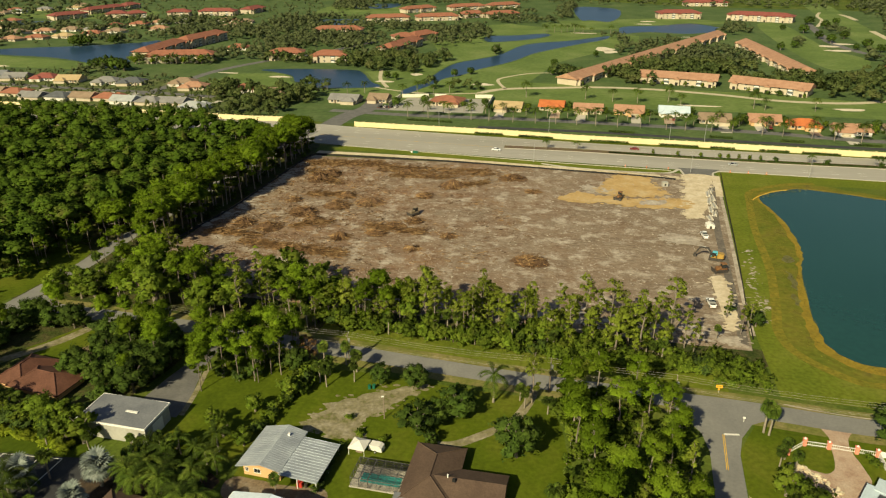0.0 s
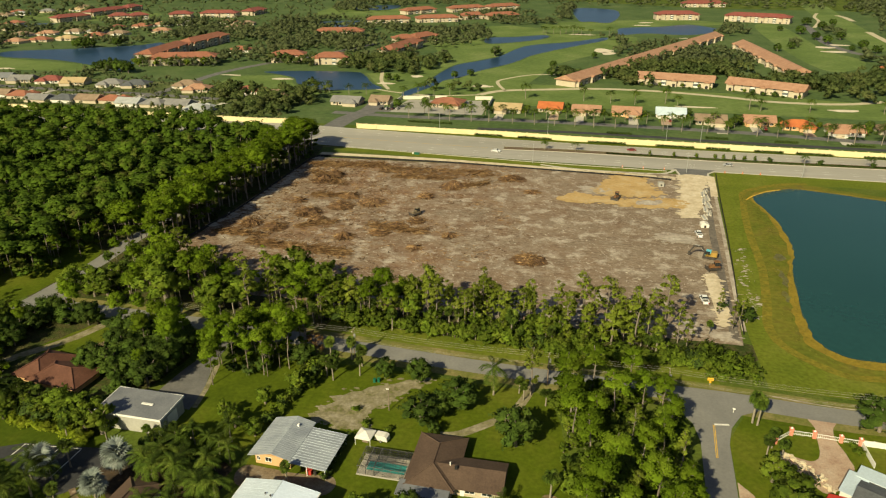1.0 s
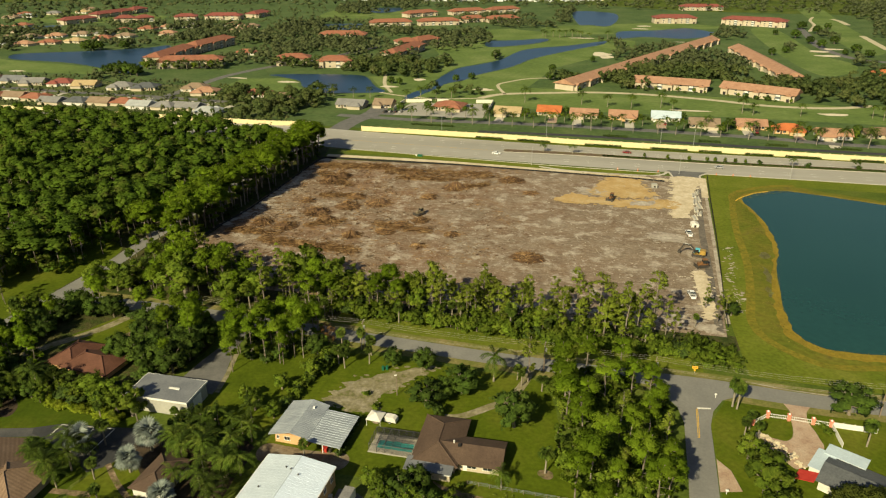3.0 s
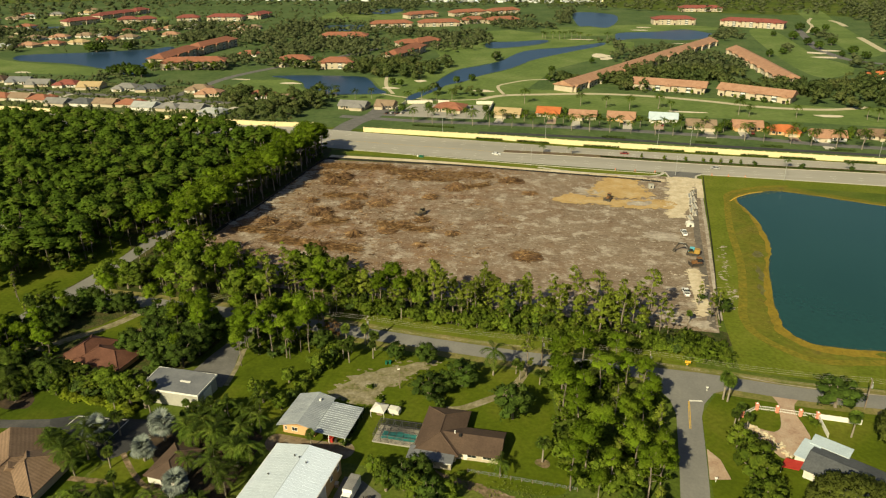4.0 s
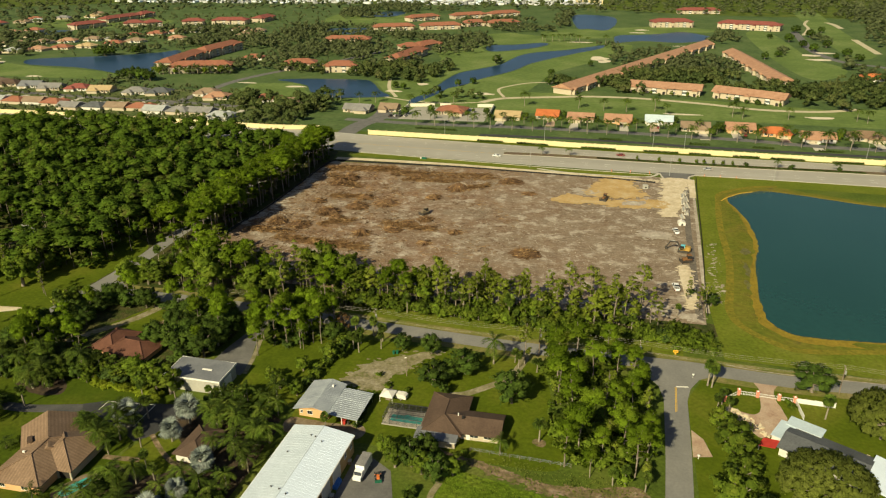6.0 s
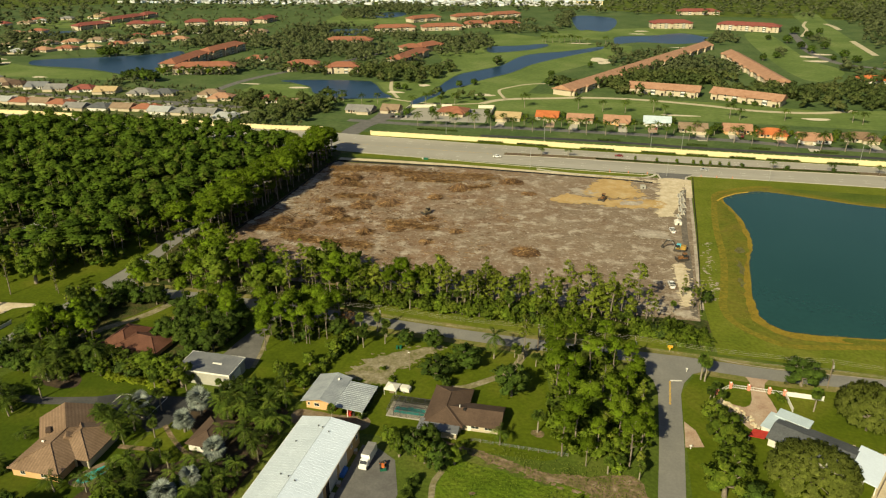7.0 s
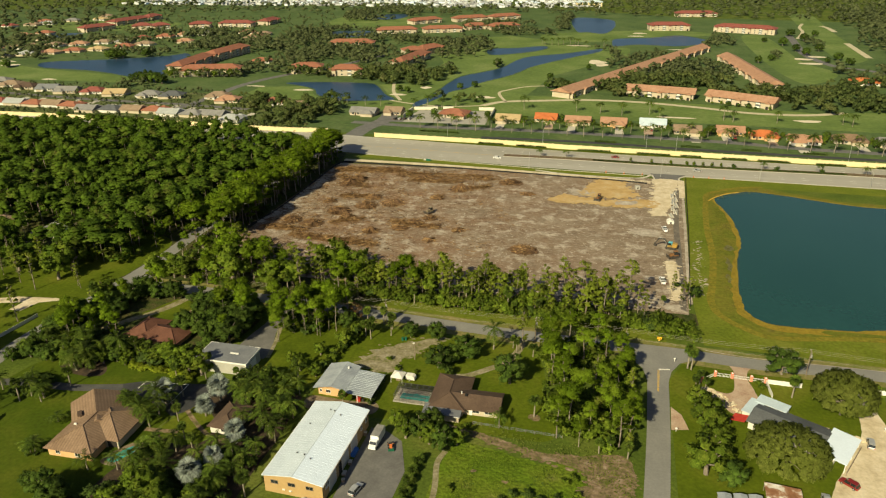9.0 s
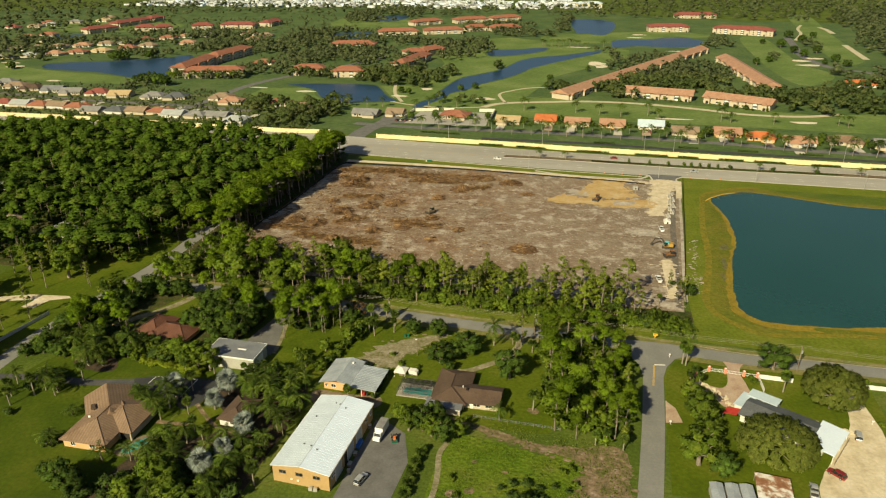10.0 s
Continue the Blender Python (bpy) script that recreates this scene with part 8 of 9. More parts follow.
for x, y in [(-4 + k * 6.5, 417 - k * 1.4) for k in range(8)] + [(58 + k * 6.4, 403 - k * 3.1) for k in range(7)] + [(-52 + k * 9, 405 + k * 18) for k in range(15)] + [(88 + k * 3.2, 600 - k * 13) for k in range(10)]:
    plant("shrub" if rng.random() < 0.6 else "garden_tree", x + rng.uniform(-2, 2), y - rng.uniform(2, 5), rng.uniform(2, 4.5), "planting before the terraces")
for i, (x, y, h) in enumerate(FRONTSHRUBS):
    plant(("shrub", "bright_shrub", "garden_tree")[i % 3] if h > 1.5 else "shrub", x + rng.uniform(-1, 1), y + rng.uniform(-1, 1), h * rng.uniform(0.8, 1.3), "garden shrubs of the frontage street")
# median planting
for x in (-62, -46, 66, 96, 120, 160, 190, 210, 232):
    plant("royal_palm", x, between(MEDIAN, x), 4.5, "median palms")
for x in (-8, 4, 15, 24, 28, 33, 38, 43):
    plant("garden_tree", x, between(MEDIAN, x), 3.2, "young median trees", 0.7)
for x in (50, 73, 97, 176, 205, 228):
    plant("shrub", x, between(MEDIAN, x) - 0.6, 3.4, "clipped median shrubs", 0.7)


def hedge_run(name, x0, x1, line, off, height, width, label):
    rs = np.random.RandomState(int(abs(x0) * 7 + 3))
    n = int((x1 - x0) * 34)
    X = rs.uniform(x0, x1, n)
    Y = np.array([between(line, x) for x in X]) + off + rs.uniform(-width / 2, width / 2, n)
    Z = rs.uniform(0.2, height, n)
    O = np.stack([np.zeros(n), np.where(Y > np.median(Y), 0.4, -0.4), Z / height], 1)
    V, F, N = cards(rs, np.stack([X, Y, Z], 1), O, 0.34)
    ob = new(name, leaf_mesh(name, V, F, N, HEDGE))
    return tagged(ob, label, "hedge", "hedges along the road")


for x0, x1 in ((-104, -88), (-79, -60), (-40, -20), (-4, 16), (22, 34), (46, 60), (66, 84), (98, 114), (130, 150), (160, 176)):
    hedge_run("hedge", x0, x1, WALL, -1.3, 1.2, 1.2, "clipped dark green hedge before the cream wall")
for x0, x1 in ((-150, -122), (24, 36), (60, 72), (96, 110), (-30, -16)):
    hedge_run("hedge", x0, x1, WALL, 21.0, 1.3, 1.2, "low clipped hedge by the frontage street")
for x0, x1 in ((-30, 45), (46, 110)):
    hedge_run("hedge", x0, x1, MEDIAN, -0.6, 0.6, 2.4, "low brownish groundcover on the median")


def weeds(name, poly, count, size, height, mat, label, patchy=0.0, seed=5):
    """Low leafy growth as loose cards."""
    rs = np.random.RandomState(seed)
    xs, ys = [p[0] for p in poly], [p[1] for p in poly]
    pts = []
    while len(pts) < count:
        x, y = rs.uniform(min(xs), max(xs)), rs.uniform(min(ys), max(ys))
        if inside(x, y, poly) and noise.noise((x * 0.16, y * 0.16, seed)) > patchy - 0.5 * rs.rand():
            x, y = x + rs.normal(0, 0.5), y + rs.normal(0, 0.5)
            pts.append((x, y, rs.rand() ** 2 * height * (0.6 + 0.6 * max(0, noise.noise((x * 0.1, y * 0.1, seed + 3))))))
    P = np.array(pts)
    O = np.tile([[0, -0.3, 1.0]], (count, 1))
    V, F, N = cards(rs, P + np.array([0, 0, 0.12]), O, size, 0.5, 0.8)
    return tagged(new(name, leaf_mesh(name, V, F, N, mat)), label, "weeds", kind="stuff")


FIELD = [(-60, -50), (-55, -48), (-44, -50.5), (-35, -52.5), (-25.5, -53.5), (-24, -92), (-60, -92)]
weeds("field_weeds", FIELD, 5500, 0.17, 0.35, BRIGHT, "rank bright green weeds of the field", 0.4, 5)
weeds("dark_weeds", FIELD, 600, 0.24, 1.0, HEDGE, "darker tall weeds of the field", 0.42, 8)
weeds("track_weeds", [(-64, -40), (-13, -44), (-11.5, -92), (-25, -92), (-25, -52), (-46, -48.5)], 2600, 0.24, 0.6, OLIVE, "straggling weeds on the cleared track", 0.15, 9)
weeds("reeds", [(26, 165), (31, 176), (57, 188), (88, 178), (88, 172), (55, 181), (33, 166), (36, 142), (36, 107), (30, 70), (28, 45), (34, 36.5), (76, 37), (76, 33), (34, 31), (22, 42), (24, 95), (30, 120)], 4200, 0.17, 0.4,
      material("reed_leaves", [(0.12, 0.12, 0.018), (0.165, 0.145, 0.024)], 0.2, 4, 1.0, 0.3, by_island=0.35, leaf=0.3), "yellowed reeds round the lake", -0.05, 12)
weeds("verge_weeds", [(-112, 24), (-52, 21.5), (-8, 21.5), (-8, 25), (-52, 26), (-112, 29)], 2200, 0.18, 0.5, BRIGHT, "rank weeds along the thicket", -0.2, 14)
for x, y, h in ((-38, -74, 6), (-33, -76, 5), (-43, -77, 4), (-28.5, -78, 5)):
    plant("oak_tree", x, y, h, "bushes in the weedy field", 0.9)
for x, y in ((-55, -72), (-50, -74), (-57, -66), (-27, -56), (-26, -62), (-24.5, -70), (-29, -58)):
    plant("bright_shrub", x, y, 1.6, "bushes in the weedy field")

# taller palms and dark undergrowth of the villa gardens
for x, y in ((-113, -53), (-110, -69), (-106.5, -47), (-113, -79), (-128, -81), (-183, -55), (-150.5, -46)):
    plant("coconut_palm", x, y, rng.uniform(4.0, 5.6), "feather palms of the garden", 1.15)
for x, y in scatter([(-152, -93), (-116, -92), (-113, -74), (-122, -70), (-132, -76), (-141, -82)], 3.6, rng):
    plant("shrub", x, y, rng.uniform(2.0, 3.6), "undergrowth of the palm garden", 1.3)

# ---- works on the plot: silt fence, brush, machines ----
def silt_fence(name, pts, label):
    f = root(name, pose(0, 0, 0), label, "silt fence")
    line = spline(pts, 5, False)
    for a, b in zip(line, line[1:]):
        g = Geo()
        g.box(0, (b - a).length + 0.02, -0.03, 0.03, 0.0, 0.95, Matrix.Translation((a.x, a.y, 0)) @ Matrix.Rotation(math.atan2(b.y - a.y, b.x - a.x), 4, "Z"))
        part("fabric_panel", g, BLACK, f, "black woven fabric")
    stake = mesh_of("stake", Geo().box(-0.04, 0.04, -0.04, 0.04, 0, 1.15), WOOD)
    for p in line[::2]:
        piece("stake", stake, f, pose(p.x + 0.06, p.y, 0))


silt_fence("silt_fence", [(-186.5, 78), (-184, 95), (-181.8, 109), (-180.8, 130), (-180.2, 152), (-178.6, 188), (-172, 192.4)], "black silt fence along the pine belt")
silt_fence("silt_fence", [(-172, 192.4), (-145, 192.2), (-110, 192.9), (-77, 191), (-44, 188.8), (-12, 186.6), (0, 185)], "black silt fence along the road side")
silt_fence("silt_fence", [(21.3, 198.7), (18.8, 165), (16.2, 126), (13.7, 92), (11.3, 64), (10, 44)], "black silt fence along the lake lawn")

fence = root("wire_fence", pose(0, 0, 0), "low wire fence on thin posts along the lawn", "fence")
wire_line = [Vector((-56 + 2.5 * k, -39.6 - 0.1 * k, 0)) for k in range(11)]
for p in wire_line:
    part("post", Geo().box(p.x - 0.05, p.x + 0.05, p.y - 0.05, p.y + 0.05, 0, 1.2), WOOD, fence)
for z in (0.5, 0.85, 1.15):
    g = Geo()
    for a, b in zip(wire_line, wire_line[1:]):
        g.tube((a.x, a.y, z), (b.x, b.y, z), 0.025, 0.025, 3, False)
    part("wire", g, R_METAL, fence)

brng = random.Random(41)


def sticks(g, x, y, spread, n, lo, hi, rise, radial=False, turn=None):
    for _ in range(n):
        a = brng.uniform(0, 6.283)
        q = spread * math.sqrt(brng.random())
        px, py = x + q * math.cos(a), y + q * math.sin(a)
        L = brng.uniform(lo, hi)
        b = a + brng.uniform(-0.4, 0.4) if radial else (turn + brng.gauss(0, 0.5) if turn is not None else brng.uniform(0, 6.283))
        z0 = 0.12 + rise * max(0, 1 - q / spread) * brng.uniform(0.5, 1.1)
        tilt = brng.uniform(-0.15, 0.35) * L if rise else brng.uniform(0, 0.06) * L
        if radial:
            tilt = -z0 * 0.75
        p1 = (px + math.cos(b) * L, py + math.sin(b) * L, max(0.16, z0 + tilt))
        r = brng.uniform(0.06, 0.17)
        g.tube((px, py, z0), p1, r, r * 0.6, 3, False)


def brush_pile(x, y, size, height, radial=True, dark=False, label="heap of uprooted stumps and branches"):
    p = root("brush_pile", pose(x, y, 0), label, "brush pile", "brush piles on the plot")
    g = Geo()
    n = 12
    rings = [(1.5, -0.03), (1.0, 0.1), (0.75, 0.42), (0.42, 0.8), (0.12, 1.0)]
    k0 = []
    for q, z in rings:
        k0.append(len(g.v))
        for i in range(n):
            a = i * 6.283 / n
            w = 1 + 0.3 * noise.noise((math.cos(a) * 1.7 + x, math.sin(a) * 1.7 + y, z))
            g.v.append((math.cos(a) * size * q * w, math.sin(a) * size * q * w * 0.75, 0.1 + height * 0.72 * z * w))
    for a, b in zip(k0, k0[1:]):
        for i in range(n):
            j = (i + 1) % n
            g.f.append((a + i, a + j, b + j, b + i))
    g.f.append(tuple(k0[-1] + i for i in range(n)))
    part("root_ball", g, ROOTS, p)
    s = Geo()
    sticks(s, 0, 0, size * 0.9, int(44 * size), 1.0, 3.2, height, radial)
    part("branch_tangle", s, STICKS, p)
    if dark:
        q = Geo()
        sticks(q, 0, 0, size * 1.05, int(22 * size), 0.8, 2.6, height * 1.05, radial)
        part("root_tangle", q, ROOTS, p)


for x, y, s, h, rad, c in ((-127.6, 91, 2.6, 1.9, True, ROOTS), (-139.6, 122.6, 4.2, 1.7, False, ROOTS), (-127.6, 129.6, 4.6, 1.6, True, STICKS), (-139.8, 134.6, 2.6, 1.8, True, STICKS), (-150.9, 112.6, 4.6, 1.8, False, ROOTS),
                           (-97.6, 157.2, 4.6, 2.4, True, STICKS), (-159.9, 154, 4.2, 2.6, False, ROOTS), (-157, 162, 4.0, 2.2, False, ROOTS), (-168.8, 97, 3.6, 1.6, False, ROOTS), (-157.8, 95, 4.0, 1.6, False, STICKS),
                           (-110.5, 105, 3.6, 1.2, False, STICKS), (-115, 97, 3.0, 1.0, False, STICKS), (-104, 112, 2.4, 1.0, False, ROOTS), (-55.6, 83, 4.6, 1.0, False, ROOTS), (-73, 173, 4.6, 1.2, False, ROOTS), (-122.6, 172, 2.4, 1.6, True, ROOTS),
                           (-144, 106, 2.6, 1.2, False, ROOTS), (-88, 100, 1.8, 0.9, True, ROOTS), (-107, 141, 2.6, 1.2, False, ROOTS), (-160, 126, 2.4, 1.1, False, STICKS), (-98, 86, 1.6, 0.8, True, ROOTS), (-62, 156, 2.0, 0.8, True, ROOTS)):
    brush_pile(x, y, s * 1.12, h * 1.7, rad, c is ROOTS)


def windrow(x0, y0, x1, y1, n, spread, label):
    g = Geo()
    a = math.atan2(y1 - y0, x1 - x0)
    for k in range(n):
        t = brng.random()
        sticks(g, x0 + (x1 - x0) * t, y0 + (y1 - y0) * t, spread, 3, 1.2, 4.6, 1.5, False, a)
    return tagged(part("felled_wood", g, STICKS), label, "felled wood", "rows of felled wood", "stuff")


windrow(-180, 87, -160, 86.5, 150, 2.2, "row of felled stripped branches on bare earth")
windrow(-162, 80, -122, 76, 330, 3.0, "row of felled stripped branches on bare earth")
windrow(-158, 134, -140, 136, 140, 2.2, "row of felled stripped branches on bare earth")
windrow(-122, 104, -100, 101, 120, 2.6, "row of felled stripped branches on bare earth")
windrow(-170, 168, -150, 150, 150, 3.5, "tangle of felled branches by the road side")
windrow(-130, 166, -100, 168, 120, 3.0, "row of felled stripped branches on bare earth")
windrow(-150, 98, -138, 104, 90, 2.0, "row of felled stripped branches on bare earth")
windrow(-176, 178, -140, 182, 330, 4.5, "tangle of felled branches by the road side")
windrow(-140, 176, -84, 178, 260, 5.5, "tangle of felled branches by the road side")
windrow(-95, 158, -84, 164, 60, 2.0, "row of felled stripped branches on bare earth")
g = Geo()
for k in range(2600):
    x = -60 - 120 * brng.random() ** 0.8
    y = brng.uniform(62, 188)
    if noise.noise((x * 0.045, y * 0.045, 2)) + 0.004 * (-x - 110) > -0.05:
        sticks(g, x, y, 1.5, 2, 0.5, 2.4, 0)
tagged(part("wood_litter", g, STICKS), "scattered splintered wood on bare earth", "wood litter", kind="stuff")
g = Geo()
for k in range(2600):
    x = -60 - 120 * brng.random() ** 0.7
    y = brng.uniform(62, 188)
    if noise.noise((x * 0.05, y * 0.05, 7)) + 0.004 * (-x - 115) > 0.0:
        sticks(g, x, y, 1.2, 2, 0.3, 1.6, 0.35)
tagged(part("root_litter", g, ROOTS), "dark broken roots scattered on bare earth", "root litter", kind="stuff")
g = Geo()
for k in range(1500):
    x, y = brng.uniform(-175, 4), brng.uniform(45, 186)
    s = brng.uniform(0.08, 0.24)
    g.box(-s * brng.uniform(0.8, 2.6), s, -s * 0.6, s * 0.6, -0.05, s * 0.7, pose(x, y, 0.14, brng.uniform(-20, 20), brng.uniform(-20, 20), brng.uniform(0, 180)))
tagged(part("clods", g, PALEEARTH), "pale clods and stones on the plot", "clods", kind="stuff")

wheel_cache = {}


def wheel(parent, x, y, r, w):
    key = (round(r, 2), round(w, 2))
    if key not in wheel_cache:
        wheel_cache[key] = (mesh_of("wheel", Geo().tube((0, -w / 2, 0), (0, w / 2, 0), r, r, 14), RUBBER), mesh_of("rim", Geo().tube((0, -w / 2 - 0.02, 0), (0, w / 2 + 0.02, 0), r * 0.6, r * 0.6, 10), STEEL))
    o = piece("wheel", wheel_cache[key][0], parent, pose(x, y, r))
    piece("rim", wheel_cache[key][1], o)


def car(x, y, turn, paint, label, pickup=False, suv=False):
    """A car that points along its own +x."""
    c = root("pickup_truck" if pickup else "car", pose(x, y, 0.03 if not -190 < x < 10 or y < 40 or y > 195 else 0.2, rz=turn), label, "car", "")
    L, w, h = (5.6, 0.98, 1.85) if pickup else (4.7, 0.92, 1.72 if suv else 1.45)
    a = L / 2
    body = [(-a, 0.35), (a - 0.1, 0.35), (a, 0.6), (a - 0.08, 0.85), (a - 1.25, 1.0), (-a + 0.1, 1.0), (-a, 0.85)]
    g = Geo().side(body, -w, w)
    g.v = [(p[0], p[1] * (0.86 if abs(p[0]) > a - 0.15 else 1.0), p[2]) for p in g.v]
    part("body", g, paint, c)
    if pickup:
        cab = [(a - 1.5, 1.0), (a - 2.1, h), (a - 3.2, h), (a - 3.5, 1.0)]
        bed = Geo().box(-a + 0.12, a - 3.6, -w + 0.12, w - 0.12, 0.98, 1.02)
        part("bed", bed, PAINTDARK, c)
        part("bed_wall", Geo().box(-a + 0.05, a - 3.5, -w, -w + 0.1, 1.0, 1.25).box(-a + 0.05, a - 3.5, w - 0.1, w, 1.0, 1.25).box(-a, -a + 0.1, -w, w, 1.0, 1.25), paint, c)
        part("toolbox", Geo().box(a - 4.1, a - 3.6, -w + 0.12, w - 0.12, 1.02, 1.4), STEEL, c)
    else:
        cab = [(a - 1.2, 1.0), (a - 1.95, h), (-a + (0.5 if suv else 1.0), h), (-a + (0.12 if suv else 0.4), 1.0)]
    g = Geo().side(cab, -w + 0.06, w - 0.06)
    g.v = [(p[0], p[1] * (0.8 if p[2] > 1.2 else 1.0), p[2]) for p in g.v]
    part("window_band", g, GLASS, c)
    xs = [p[0] for p in cab]
    part("cabin_roof", Geo().box(cab[2][0] - 0.05, cab[1][0] + 0.05, -w * 0.76, w * 0.76, h - 0.06, h + 0.03), paint, c)
    g = Geo()
    for px in (cab[1][0] - 0.9, cab[2][0] + 0.05):
        g.box(px - 0.05, px + 0.05, -w + 0.04, w - 0.04, 1.0, h)
    g.v = [(p[0], p[1] * (0.81 if p[2] > 1.2 else 1.0), p[2]) for p in g.v]
    part("pillar", g, paint, c)
    for sx in (-a + 0.85, a - 0.9):
        for sy in (-w + 0.1, w - 0.1):
            wheel(c, sx, sy, 0.36, 0.22)
    for sy in (-w + 0.25, w - 0.25):
        part("headlight", Geo().box(a - 0.06, a + 0.02, sy - 0.16, sy + 0.16, 0.62, 0.78), TRIM, c)
        part("tail_light", Geo().box(-a - 0.02, -a + 0.05, sy - 0.14, sy + 0.14, 0.65, 0.85), REDPAINT, c)
    return c


def tracks(parent, half_gap, length, r=0.42, w=0.5):
    for s in (-1, 1):
        prof = [(-length / 2, r * 0.4), (-length / 2 + r * 0.5, 0), (length / 2 - r * 0.5, 0), (length / 2, r * 0.4), (length / 2, r * 1.3), (length / 2 - r * 0.5, r * 1.9), (-length / 2 + r * 0.5, r * 1.9), (-length / 2, r * 1.3)]
        part("track", Geo().side(prof, s * half_gap - w / 2, s * half_gap + w / 2), PAINTDARK, parent)


def excavator(x, y, turn):
    e = root("excavator", pose(x, y, 0.2, rz=turn), "blue-cabbed yellow tracked excavator on bare earth", "excavator")
    tracks(e, 1.2, 4.4, 0.5, 0.6)
    part("undercarriage", Geo().box(-1.2, 1.2, -0.9, 0.9, 0.45, 1.05), PAINTDARK, e)
    part("house", Geo().prism([(-2.7, -1.0), (-2.3, -1.35), (1.4, -1.35), (1.4, 1.35), (-2.3, 1.35), (-2.7, 1.0)], 1.05, 2.2), PAINTYELLOW, e)
    part("engine_cover", Geo().box(-2.5, -0.6, -1.1, 1.1, 2.2, 2.55), PAINTYELLOW, e)
    cab = part("cab", Geo().side([(-0.5, 1.2), (1.5, 1.2), (1.5, 2.2), (1.1, 3.1), (-0.5, 3.1)], 0.3, 1.35), PAINTBLUE, e, "sky blue operator cab")
    part("cab_glass", Geo().side([(-0.2, 1.9), (1.54, 1.9), (1.54, 2.25), (1.16, 2.95), (-0.2, 2.95)], 0.26, 1.39), GLASS, cab)
    part("hood_panel", Geo().box(-0.5, 1.2, -1.2, -0.1, 2.2, 2.7), PAINTBLUE, e, "sky blue side cover")
    part("boom", Geo().side([(1.0, 1.5), (2.6, 4.1), (5.4, 3.9), (5.3, 3.5), (2.9, 3.6), (1.5, 1.4)], -0.25, 0.25), PAINTDARK, e)
    part("stick", Geo().side([(5.0, 3.95), (5.6, 4.0), (6.9, 1.3), (6.5, 1.2)], -0.2, 0.2), PAINTDARK, e)
    part("bucket", Geo().side([(6.3, 1.4), (7.1, 1.3), (7.4, 0.6), (6.9, 0.15), (6.1, 0.25), (6.4, 0.7)], -0.65, 0.65), PAINTDARK, e)
    part("ram", Geo().tube((2.0, 0, 2.2), (3.4, 0, 3.7), 0.1, 0.1, 6).tube((3.6, 0, 4.15), (5.1, 0, 4.25), 0.09, 0.09, 6), STEEL, e)


def bulldozer(x, y, turn, paint, label):
    d = root("bulldozer", pose(x, y, 0.22, rz=turn), label, "bulldozer", "bulldozers on the plot")
    tracks(d, 1.0, 3.4, 0.5, 0.6)
    part("hood", Geo().side([(0.1, 0.8), (2.0, 0.8), (2.0, 1.75), (0.1, 1.95)], -0.55, 0.55), paint, d)
    part("body", Geo().box(-1.7, 0.2, -0.8, 0.8, 0.7, 1.5), paint, d)
    cab = part("cab", Geo().side([(-1.4, 1.5), (0.2, 1.5), (0.1, 2.9), (-1.3, 2.9)], -0.7, 0.7), GLASS, d)
    part("cab_roof", Geo().box(-1.5, 0.3, -0.85, 0.85, 2.9, 3.02), paint, cab)
    part("blade", Geo().side([(2.5, 0.05), (2.75, 0.05), (2.6, 0.6), (2.8, 1.25), (2.6, 1.3), (2.4, 0.6)], -1.7, 1.7), PAINTDARK, d)
    for s in (-1, 1):
        part("push_arm", Geo().box(0.2, 2.5, s * 1.4 - 0.08, s * 1.4 + 0.08, 0.4, 0.65), PAINTDARK, d)
    part("exhaust", Geo().tube((1.2, 0.3, 1.8), (1.2, 0.3, 2.7), 0.07, 0.07, 6), PAINTDARK, d)
    part("ripper", Geo().side([(-2.4, 0.2), (-1.7, 0.9), (-1.7, 1.2), (-2.5, 0.9)], -0.6, 0.6), PAINTDARK, d)


excavator(6.6, 97.6, 168)
bulldozer(-25.2, 154.2, 250, PAINTRUST, "rust-brown bulldozer on spread orange sand")
bulldozer(-105.9, 119, 235, PAINTMUD, "muddy tan bulldozer among brush piles")
bulldozer(7.2, 87.8, 200, PAINTRUST, "small muddy brown loader beside the track")
car(5.2, 118.2, 97, PAINTWHITE, "white pickup truck parked on the plot", pickup=True)
car(1.1, 63.2, 97, PAINTWHITE, "white pickup truck parked near the pines", pickup=True)
box = root("tarpaulin_shelter", pose(8.4, 128.2, 0.2, rz=5), "small white tarpaulin shelter on the plot", "shelter")
part("cover", Geo().side([(-1.5, 0), (1.5, 0), (1.5, 1.3), (0, 1.9), (-1.5, 1.3)], -1.6, 1.6), CANVAS, box)
part("opening", Geo().box(-0.4, 0.4, -1.65, -1.58, 0, 1.0), DARKIN, box)
cb = root("concrete_chamber", pose(-5.3, 175.3, 0.2, rz=10), "grey precast concrete chamber", "chamber")
part("chamber", Geo().box(-1.2, 1.2, -1.1, 1.1, 0, 1.9), WALLGREY, cb)
part("opening", Geo().box(-0.4, 0.4, -1.14, -1.08, 0.4, 1.2), DARKIN, cb)
